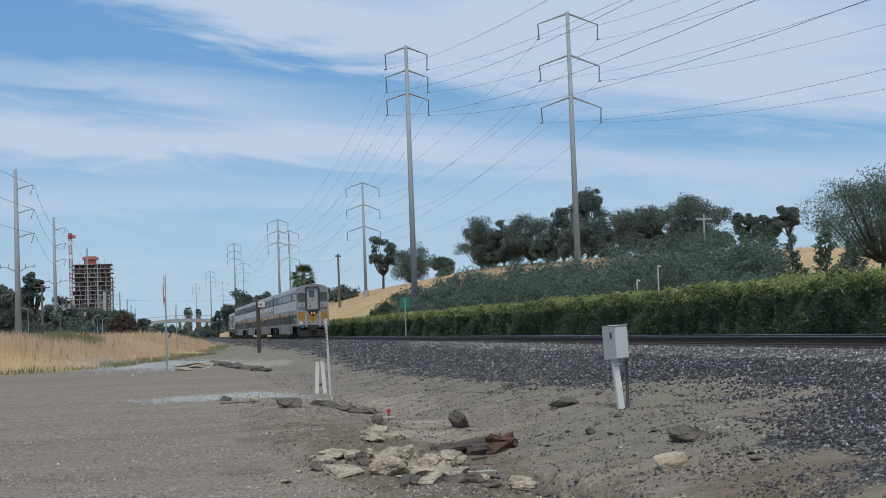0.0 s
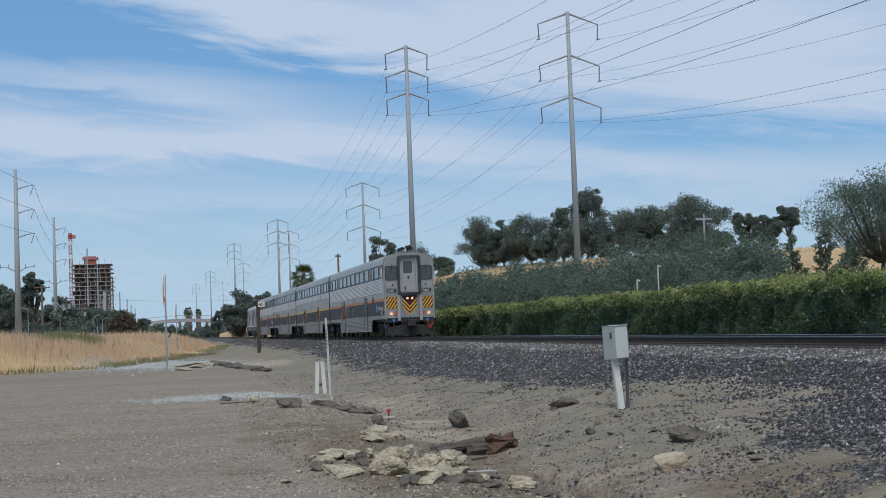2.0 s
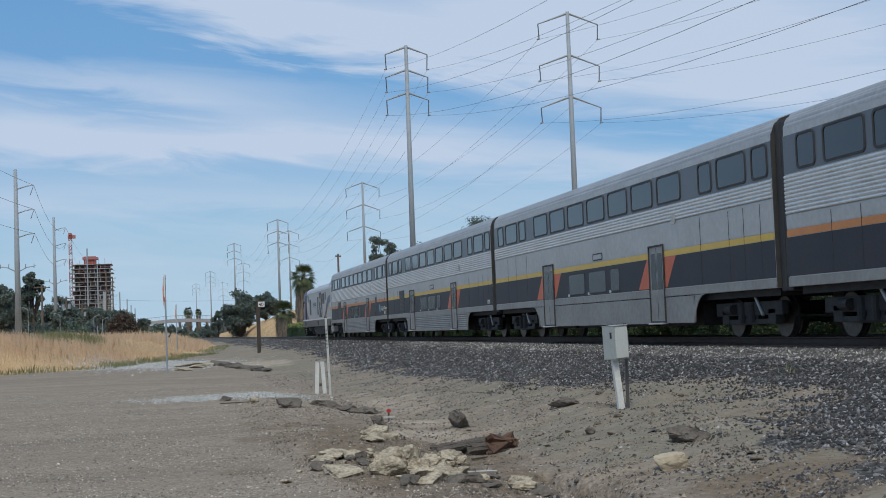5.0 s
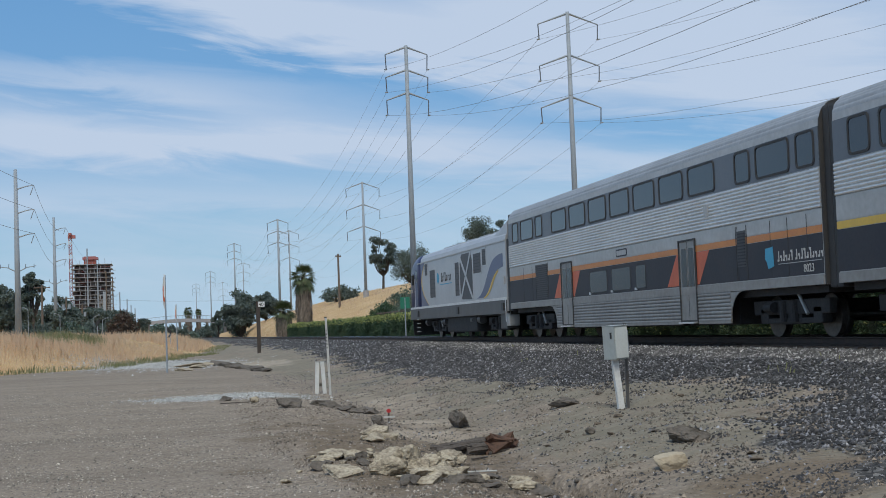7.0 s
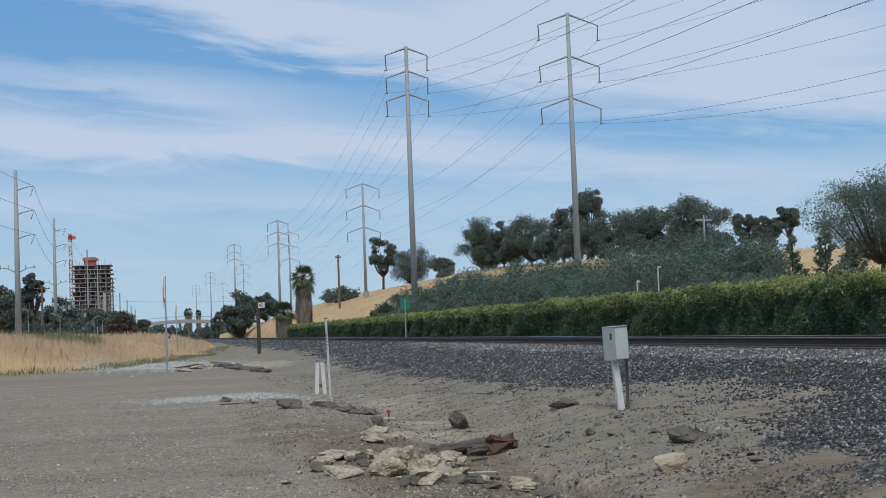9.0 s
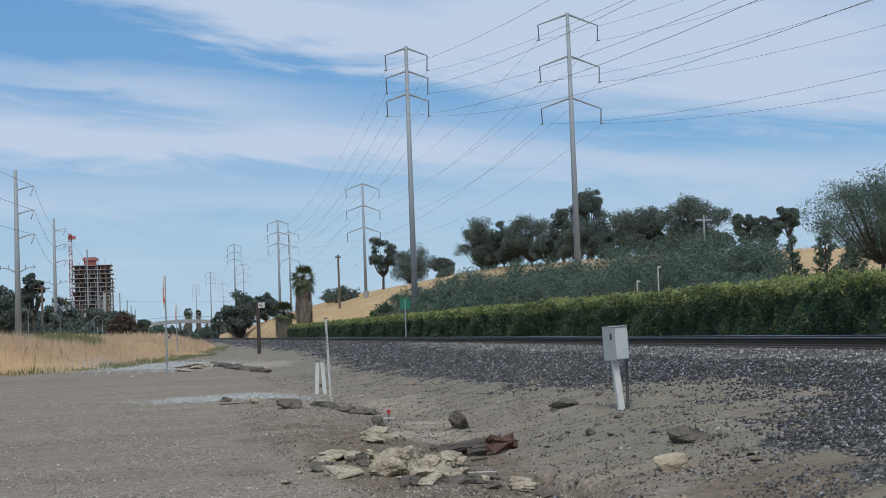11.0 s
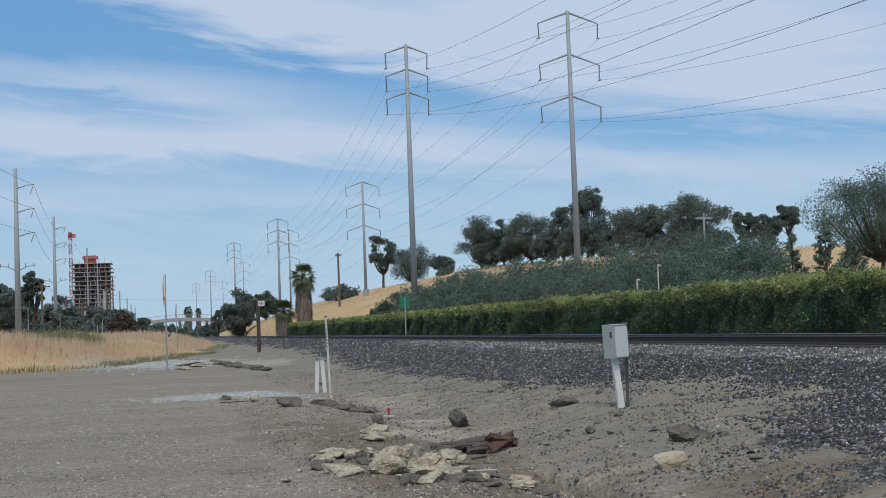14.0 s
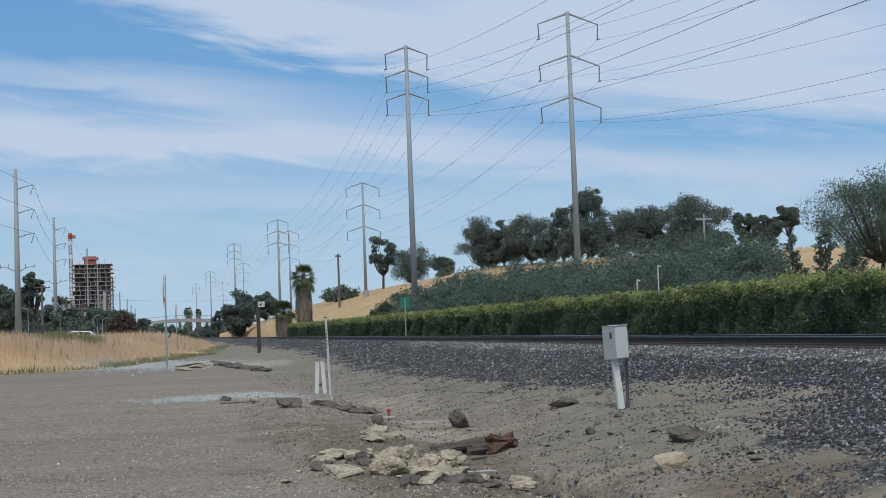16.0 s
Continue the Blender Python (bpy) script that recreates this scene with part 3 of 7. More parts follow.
def bogie(parent, y, near_wheels=True):
    """A passenger truck: two axles, side frames, springs and brake gear."""
    t = part("truck", box(-0.95, 0.95, y - 0.35, y + 0.35, 0.42, 0.78, 0.03), BOGIE, parent, "grimy black cast truck")
    for s in (-1, 1):
        side = box(s * 1.06 - 0.08, s * 1.06 + 0.08, y - 1.85, y + 1.85, 0.5, 0.82, 0.04)
        box(s * 1.08 - 0.05, s * 1.08 + 0.05, y - 1.2, y + 1.2, 0.3, 0.42, 0.03, side)
        rod((s * 1.2, y + 0.62, 0.66), (s * 1.2, y + 1.0, 0.66), 0.12, n=12, bm=side)
        box(s * 1.02 - 0.09, s * 1.02 + 0.09, y - 0.5, y + 0.5, 0.28, 0.62, 0.03, side)
        for a in (-1.3, 1.3):
            box(s * 1.02 - 0.12, s * 1.02 + 0.12, y + a - 0.2, y + a + 0.2, 0.3, 0.66, 0.03, side)
        part("side_frame", side, BOGIE, t)
        for a in (-0.28, 0.28):
            part("spring", rod((s * 1.14, y + a, 0.34), (s * 1.14, y + a, 0.8), 0.1, n=10), BOGIE, t)
        part("damper", rod((s * 1.16, y - 0.9, 0.5), (s * 1.16, y - 0.5, 0.95), 0.04, n=8), SHEET, t)
    for a in (-1.3, 1.3):
        w = rod((-0.72, y + a, 0.46), (0.72, y + a, 0.46), 0.08, n=10)
        for s in (-1, 1):
            rod((s * 0.68, y + a, 0.46), (s * 0.82, y + a, 0.46), 0.46, n=28, bm=w)
            rod((s * 0.66, y + a, 0.46), (s * 0.70, y + a, 0.46), 0.485, n=28, bm=w)
            rod((s * 0.82, y + a, 0.46), (s * 0.87, y + a, 0.46), 0.16, n=14, bm=w)
        part("wheelset", w, WHEELM, t, "worn steel wheels on an axle")
    return t


def door(parent, y0, y1, side):
    d = part("door", flank(y0, y1, 0.42, 2.42, side, 0.016), DIMSHEET, parent, "grey sliding boarding door")
    ym = (y0 + y1) / 2
    f = bmesh.new()
    at = 1.516 if side > 0 else -1.541
    frame_plate(y0 - 0.045, y1 + 0.045, 0.4, 2.47, 0.045, 0, at, 0.025, f)
    part("door_frame", f, RUBBER, d)
    for a, b in ((y0 + 0.12, ym - 0.06), (ym + 0.06, y1 - 0.12)):
        pl = plate(rounded(a, b, 1.24, 2.25, 0.06), 0, 1.517 if side > 0 else -1.521, 0.004)
        part("door_window", pl, PANEL_GLASS, d)
    part("leaf_gap", flank(ym - 0.012, ym + 0.012, 0.46, 2.4, side, 0.019), RUBBER, d)
    part("step", box(min(side * 1.45, side * 1.62), max(side * 1.45, side * 1.62), y0, y1, 0.36, 0.40), STEEL, d)


def coach(name, stripe, ribs_from, plain_skirt, cab, doors, louvre, mark, number, flashes=(0, 1)):
    what = "cab car" if cab else "coach"
    c = thing(name, TRACK_X, 0, 0, f"grey stainless bilevel {what} with {'orange' if stripe is ORANGE else 'yellow'} stripe on rails",
              "train car", "train")
    y0, y1 = (0.0 if cab else 0.28), CAR - 0.28
    prof = SHELL + [(-x, z) for x, z in SHELL[-2::-1]]
    part("body", sweep(prof, y0 + 0.02, y1), SHEET, c)
    # roof sheet with fine lengthwise ridges
    ro = []
    for (xa, za), (xb, zb) in zip(SHELL[2:-1], SHELL[3:]):
        n = max(2, int(math.hypot(xb - xa, zb - za) / 0.075))
        for k in range(n):
            for q, h in ((0.0, 0.004), (0.35, 0.02), (0.65, 0.02)):
                u = (k + q) / n
                ro.append((xa + (xb - xa) * u + h * 0.3, za + (zb - za) * u + h))
    ro = ro + [(0, 4.945)] + [(-x, z) for x, z in ro[::-1]]
    ro += [(-1.3, 4.4), (1.3, 4.4)]
    part("roof", sweep(ro, y0 + 0.9 if cab else y0, y1 - 0.02), ROOFM, c, "ridged grey roof")
    for s in (-1, 1):
        part("window_band", flank(y0 + 0.04, y1 - 0.02, 3.46, 4.27, s, 0.006), BAND, c, "dark upper window band")
        part("ribbed_panel", ribbed(y0 + (0.45 if cab else 0.04), y1 - 0.02, ribs_from, 3.44, s), STEEL, c, "corrugated stainless side sheet")
        part("side_panel", flank(y0 + 0.04, y1 - 0.02, 2.30, ribs_from - 0.01, s, 0.008), SHEET, c)
        part("stripe", flank(y0 + 0.06, y1 - 0.02, 2.13, 2.28, s, 0.010), stripe, c)
        part("lower_band", flank(y0 + 0.06, y1 - 0.02, 1.30, 2.12, s, 0.008), NAVY, c, "dark blue-grey lower band")
        part("sill", flank(y0 + 0.06, y1 - 0.02, 1.08, 1.28, s, 0.022), DIMSHEET, c)
        if plain_skirt:
            part("skirt", plate([(5.0, 1.06), (5.12, 0.38), (19.35, 0.38), (19.55, 1.06)], 0, s * 1.5 - 0.012, 0.024), DIMSHEET, c)
        else:
            cuts = [5.05] + [v for a, b in doors for v in (a - 0.05, b + 0.05)] + [19.5]
            for a, b in zip(cuts[::2], cuts[1::2]):
                part("skirt", ribbed(a, b, 0.38, 1.26, s, 0.088, 0.02), DIMSHEET, c, "corrugated lower skirt, grey darkened for the dim lower flank")
                part("skirt_edge", flank(a, b, 0.34, 0.40, s, 0.02), DIMSHEET, c)
        for a, b in UPPER:
            if cab and a < 1:
                a, b = 0.15, 0.62
            at = s * 1.506 if s > 0 else -1.510
            w = part("upper_window", plate(rounded(a, b, 3.55, 4.2, 0.1), 0, at, 0.004), PANE, c)
            fr = bmesh.new()
            outer, inner = rounded(a - 0.05, b + 0.05, 3.50, 4.25, 0.13), rounded(a, b, 3.55, 4.2, 0.1)
            d0, d1 = s * 1.505, s * 1.524
            rings = [[fr.verts.new((d, u, v)) for u, v in ring] for ring, d in ((outer, d0), (outer, d1), (inner, d1), (inner, d0))]
            n = len(outer)
            for ra, rb in zip(rings, rings[1:]):
                for i in range(n):
                    fr.faces.new((ra[i], ra[(i + 1) % n], rb[(i + 1) % n], rb[i]))
            bmesh.ops.recalc_face_normals(fr, faces=fr.faces)
            part("gasket", fr, RUBBER, w)
        for a, b in LOWER:
            w = part("lower_window", plate(rounded(a, b, 1.38, 2.0, 0.08), 0, s * 1.512 if s > 0 else -1.516, 0.004), PANEL_GLASS, c)
            part("gasket", plate(rounded(a - 0.05, b + 0.05, 1.33, 2.05, 0.11), 0, s * 1.503 if s > 0 else -1.512, 0.009), RUBBER, w)
            part("window_tag", flank(b - 0.05, b + 0.18, 1.33, 1.40, s, 0.012), WHITE, c)
        for n_door, (a, b) in enumerate(doors):
            door(c, a, b, s)
            if n_door not in flashes:
                continue
            # slanted colour flash that passes behind each door
            at = s * 1.509 if s > 0 else -1.512
            for pts in ([(b + 0.07, 1.32), (b + 0.95, 1.32), (b + 0.22, 2.12), (b + 0.07, 2.12)], [(a - 0.07, 1.32), (a - 0.2, 1.32), (a - 0.9, 2.12), (a - 0.07, 2.12)]):
                part("colour_flash", plate(pts, 0, at, 0.003), REDOR, c, "slanted red-orange flash")
        if louvre:
            for base in louvre:
                wide, low = (1.45, 1.36) if base > 10 else (0.5, 1.62)
                rows = 16 if base > 10 else 11
                g = part("louvre", flank(base, base + wide, low, low + rows * 0.071 + 0.04, s, 0.014), FRAMEM, c, "dark slatted air grille")
                for k in range(rows):
                    part("slat", flank(base + 0.05, base + wide - 0.05, low + 0.03 + k * 0.071, low + 0.062 + k * 0.071, s, 0.028, start=1.51), NAVY, g)
                for e in (base - 0.06, base + wide + 0.03):
                    part("grille_edge", flank(e, e + 0.03, 1.3, 2.56, s, 0.014), RUBBER, g)
        # curved skirt corners over the trucks
        for y_in, turn in ((5.06, -1), (19.5, 1)):
            arc = [(y_in + turn * 0.75 * (1 - math.sin(radians(q))), 1.07 - 0.68 * (1 - math.cos(radians(q)))) for q in range(0, 91, 10)]
            part("skirt_corner", plate([(y_in, 1.07)] + arc, 0, s * 1.5 - 0.012, 0.024), DIMSHEET, c)
        # panel seams near the ends, grab irons, small marker lights
        for yy in (1.0, 1.9, 2.75, 4.5, 20.9, 22.4, 23.6):
            part("panel_seam", flank(yy, yy + 0.02, 1.3, 2.95 if ribs_from > 2.9 else 2.55, s, 0.0125), RUBBER, c)
        part("marker", flank(6.1, 6.35, 2.93, 3.18, s, 0.05), SHEET, c)
        sg = part("route_sign", plate(rounded(12.2, 13.15, 2.33, 2.55, 0.06), 0, s * 1.51 if s > 0 else -1.516, 0.006), NAVY, c, "small oblong destination sign")
        part("sign_face", plate(rounded(12.26, 13.09, 2.37, 2.51, 0.04), 0, s * 1.516 if s > 0 else -1.520, 0.004), SHEET, sg)
        # square two-tone mark and a bar where the operator's name stands
        if mark:
            m = part("mark", plate([(2.62, 1.55), (2.92, 1.5), (2.98, 1.66), (3.06, 1.72), (3.04, 1.95), (2.66, 1.98)], 0, s * 1.51 if s > 0 else -1.514, 0.004), CYAN, c, "small cyan mark")
            for a, n_bars, tall_bars in ((2.44, 6, (0, 2, 5)), (1.58, 10, (0, 2, 3, 5))):
                for q in range(n_bars):
                    u = a - 0.128 * q
                    z1 = 1.86 if q in tall_bars else 1.765
                    part("mark_bar", flank(u - 0.085, u - 0.045, 1.64, z1, s, 0.014), OFFWHITE, m)
                    part("mark_bar", flank(u - 0.045, u, z1 - 0.05 if q % 2 else 1.64, z1 if q % 2 else 1.685, s, 0.014), OFFWHITE, m)
            part("mark_line", flank(0.4, 2.4, 1.575, 1.59, s, 0.013), SHEET, m)
    if number:
        words("number", number, 0.24, OFFWHITE, c, Matrix.Translation((-1.522, 1.2, 1.36)) @ Matrix(((0, 0, -1, 0), (-1, 0, 0, 0), (0, 1, 0, 0), (0, 0, 0, 1))))
    # underframe boxes and trucks
    for k, (a, b) in enumerate(((5.4, 8.6), (9.0, 12.4), (12.9, 16.0), (16.4, 19.2))):
        part("equipment_box", box(-1.15, 1.15, a, b, 0.30, 0.95, 0.04), BOGIE, c)
    part("underframe", box(-1.3, 1.3, y0 + 0.3, y1 - 0.2, 0.92, 1.10), BOGIE, c)
    bogie(c, 2.75)
    bogie(c, CAR - 2.95)
    # dark end frames and diaphragm
    for yy in ((y1 - 0.02,) if cab else (y0 - 0.01, y1 - 0.02)):
        part("end_frame", plate([(x * 1.004, z) for x, z in prof], 1, yy, 0.035), RUBBER, c, "dark car end frame")
    for yy in ((y1,) if cab else (0.0, y1)):
        part("diaphragm", box(-1.42, 1.42, yy, yy + 0.28, 1.0, 4.66, 0.05), RUBBER, c, "black rubber gangway bellows")
    part("coupler", box(-0.12, 0.12, -0.25 if cab else 0.0, 0.5, 0.7, 0.95, 0.03), BOGIE, c)
    if cab:
        cab_end(c)
    return c


def cab_end(c):
    """The driving end: flat face, centre door in a frame, windows, hazard chevrons, lamps and hoses."""
    def fp(pts, at, thick, name, mat, parent=c, label=""):
        return part(name, plate(pts, 1, at, thick), mat, parent, label)
    face = [(x * 0.995, z) for x, z in SHELL] + [(-x * 0.995, z) for x, z in SHELL[-2::-1]]
    fp(face, -0.012, 0.05, "end_sheet", FACE, c, "grey flat cab face")
    rim = sweep([(x * 1.012, z * 1.004) for x, z in SHELL[1:]] + [(-x * 1.012, z * 1.004) for x, z in SHELL[-2:0:-1]], 0.0, 0.92, caps=False, closed=False)
    part("roof_cap", rim, SHEET, c, "pale smooth roof cap")
    for s in (-1, 1):
        a, b = sorted((s * 0.72, s * 1.36))
        w = fp(rounded(a, b, 3.36, 4.12, 0.09), -0.022, 0.012, "windscreen", SCREEN)
        fr = plate(rounded(a - 0.05, b + 0.05, 3.31, 4.17, 0.13), 1, -0.017, 0.012)
        part("gasket", fr, RUBBER, w)
        part("wiper", rod((s * 1.0, -0.05, 4.25), (s * 1.05, -0.05, 3.75), 0.012, n=6), BLACKP, w)
        fp(rounded(a, b, 2.88, 3.2, 0.03), -0.03, 0.02, "class_lamp_box", SHEET)
        part("class_lamp", rod((s * 0.98, -0.05, 3.04), (s * 0.98, -0.02, 3.04), 0.06, n=14), MAROON, c)
        nb = fp([(s * 1.04 - 0.27, 2.62), (s * 1.04 + 0.27, 2.62), (s * 1.04 + 0.27, 2.79), (s * 1.04 - 0.27, 2.79)], -0.03, 0.02, "number_board", BLACKP)
        words("number", "8305", 0.185, WHITE, nb, Matrix.Translation((s * 1.04 - 0.215, -0.034, 2.64)) @ Matrix.Rotation(radians(90), 4, "X"))
        # striped hazard panel
        x0, x1, z0, z1 = s * 1.05 - 0.33, s * 1.05 + 0.33, 1.66, 2.36
        hz = fp([(x0, z0), (x1, z0), (x1, z1), (x0, z1)], -0.022, 0.012, "hazard_panel", MAROON)
        for k in range(-4, 7):
            # diagonal stripe clipped to the panel
            pts, base = [], x0 + k * 0.19
            poly = [(base, z0), (base + 0.105, z0), (base + 0.105 + 0.5, z1), (base + 0.5, z1)]
            for cut, val, low in ((0, x0, True), (0, x1, False)):
                new_poly = []
                for i, p in enumerate(poly):
                    q = poly[(i + 1) % len(poly)]
                    inp, inq = (p[0] >= val) == low or p[0] == val, (q[0] >= val) == low or q[0] == val
                    if inp:
                        new_poly.append(p)
                    if inp != inq:
                        u = (val - p[0]) / (q[0] - p[0])
                        new_poly.append((val, p[1] + u * (q[1] - p[1])))
                poly = new_poly
                if not poly:
                    break
            if len(poly) > 2:
                fp(poly, -0.027, 0.005, "stripe", HAZARD, hz)
        # ditch light and red lamp
        lamp = fp(rounded(s * 1.12 - 0.17, s * 1.12 + 0.17, 1.2, 1.52, 0.03), -0.05, 0.04, "ditch_light", SHEET)
        part("lens", rod((s * 1.12, -0.075, 1.37), (s * 1.12, -0.045, 1.37), 0.08, 0.08, 18), LAMPO, lamp, "lit orange-white lamp")
        red = min(s * 0.86, s * 0.78), max(s * 0.86, s * 0.78)
        fp(rounded(red[0] - 0.04, red[1] + 0.04, 1.30, 1.50, 0.02), -0.05, 0.04, "tail_lamp", REDOR)
        # white collision posts beside the door well
        px = min(s * 0.56, s * 0.74), max(s * 0.56, s * 0.74)
        part("collision_post", box(px[0], px[1], -0.16, 0.0, 0.95, 2.42, 0.02), SHEET, c, "pale grey upright post")
        part("hose", rod((s * 1.0, -0.1, 1.02), (s * 1.0, -0.14, 0.55), 0.03, n=8), BLACKP, c)
        part("hose_cap", rod((s * 1.0, -0.18, 0.98), (s * 1.0, -0.08, 0.98), 0.085, n=12), BLUEC, c, "blue socket cap")
        part("grab_iron", rod((s * 1.44, -0.06, 1.0), (s * 1.44, -0.06, 2.6), 0.014, n=6), STEEL, c)
    # looped red jumper cables at one side
    for k in range(2):
        pts = [(0.95 + 0.38 * u, -0.2 - 0.03 * k, 0.95 - (0.38 + 0.1 * k) * math.sin(math.pi * u)) for u in np.linspace(0, 1, 9)]
        b = bmesh.new()
        for p, q in zip(pts, pts[1:]):
            rod(p, q, 0.02, n=6, bm=b)
        part("jumper_cable", b, REDP, c, "looped red cable")
    # centre door in a deep dark frame
    b = bmesh.new()
    outer, inner = rounded(-0.68, 0.68, 2.47, 4.76, 0.15), rounded(-0.56, 0.56, 2.58, 4.65, 0.1)
    rings = [[b.verts.new((u, d, v)) for u, v in ring] for ring, d in ((outer, 0.0), (outer, -0.24), (inner, -0.26), (inner, -0.01))]
    for ra, rb in zip(rings, rings[1:]):
        for i in range(len(outer)):
            k = (i + 1) % len(outer)
            b.faces.new((ra[i], ra[k], rb[k], rb[i]))
    bmesh.ops.recalc_face_normals(b, faces=b.faces)
    part("door_frame", b, FRAMEM, c, "deep dark grey gangway frame")
    fp([(-0.56, 2.6), (0.56, 2.6), (0.56, 4.62), (-0.56, 4.62)], -0.03, 0.02, "end_bulkhead", SHEET)
    d = fp(rounded(-0.4, 0.28, 2.66, 4.58, 0.05), -0.05, 0.02, "end_door", SHEET, c, "pale grey centre door")
    w = fp(rounded(-0.33, 0.21, 3.72, 4.42, 0.09), -0.062, 0.012, "door_window", SCREEN, d)
    fp(rounded(-0.08, 0.02, 3.38, 3.56, 0.02), -0.066, 0.015, "door_latch", BLACKP, d)
    fp(rounded(-0.28, -0.2, 2.75, 2.95, 0.02), -0.066, 0.015, "door_handle", BLACKP, d)
    part("gutter_post", box(0.40, 0.46, -0.2, -0.02, 2.62, 4.6), SHEET, c)
    # chevron board with twin headlight
    ch = fp([(-0.54, 1.15), (0.54, 1.15), (0.54, 2.44), (-0.54, 2.44)], -0.06, 0.05, "headlight_board", FACE)
    fp([(-0.43, 2.42), (0.43, 2.42), (0.43, 1.74), (0, 1.27), (-0.43, 1.74)], -0.064, 0.005, "chevron_ground", MAROON, ch)
    for z in (2.22, 2.0, 1.78):
        for s in (-1, 1):
            fp([(0, z - 0.53), (s * 0.43, z - 0.06), (s * 0.43, z + 0.05), (0, z - 0.42)], -0.069, 0.005, "chevron", HAZARD, ch)
    for x in (-0.14, 0.14):
        l = part("headlight", rod((x, -0.13, 2.25), (x, -0.06, 2.25), 0.105, n=18), BLACKP, ch)
        part("lens", rod((x, -0.142, 2.25), (x, -0.128, 2.25), 0.068, n=18), LAMPW, l, "lit warm headlight")
    # buffer beam, coupler head, plough, hoses
    part("buffer_beam", box(-1.4, 1.4, -0.02, 0.35, 0.85, 1.12, 0.03), BOGIE, c)
    part("drawbar", box(-0.24, 0.24, -0.5, 0.2, 0.62, 1.0, 0.05), BOGIE, c)
    b = plate([(-1.42, 0.12), (1.42, 0.12), (1.42, 0.55), (0.5, 0.72), (-0.5, 0.72), (-1.42, 0.55)], 1, -0.1, 0.05)
    part("plough", b, BOGIE, c, "dirty black pilot plough")
    for x in (-0.5, -0.35, 0.4):
        part("hose", rod((x, -0.15, 0.95), (x + 0.05, -0.22, 0.42), 0.03, n=8), BLACKP, c)
    # roof horn cluster
    part("horn_base", rod((0.05, 0.25, 4.9), (0.05, 0.25, 5.14), 0.12, 0.1, 12), SHEET, c)
    for x, z, back in ((-0.06, 5.24, 0), (0.10, 5.27, 0), (0.20, 5.16, 0), (0.02, 5.13, 0), (-0.26, 5.17, 1), (-0.40, 5.14, 1), (-0.52, 5.09, 1)):
        b = rod((x, 0.02 + 0.1 * back, z), (x * 0.7, 0.42, z - 0.03), 0.10, 0.04, 12)
        rod((x, 0.0 + 0.1 * back, z), (x, 0.03 + 0.1 * back, z), 0.105, 0.105, 14, b)
        part("horn", b, BLACKP, c)
    part("roof_bracket", box(-1.02, -0.92, 3.0, 3.2, 4.84, 4.95, 0.02), BLACKP, c)
    for s in (-1, 1):
        part("step_iron", rod((s * 1.36, -0.1, 1.14), (s * 0.9, -0.1, 1.14), 0.016, n=6), STEEL, c)
        part("side_mirror", box(s * 1.56 - 0.04, s * 1.56 + 0.04, 0.18, 0.42, 3.5, 4.05, 0.02), OFFWHITE, c)


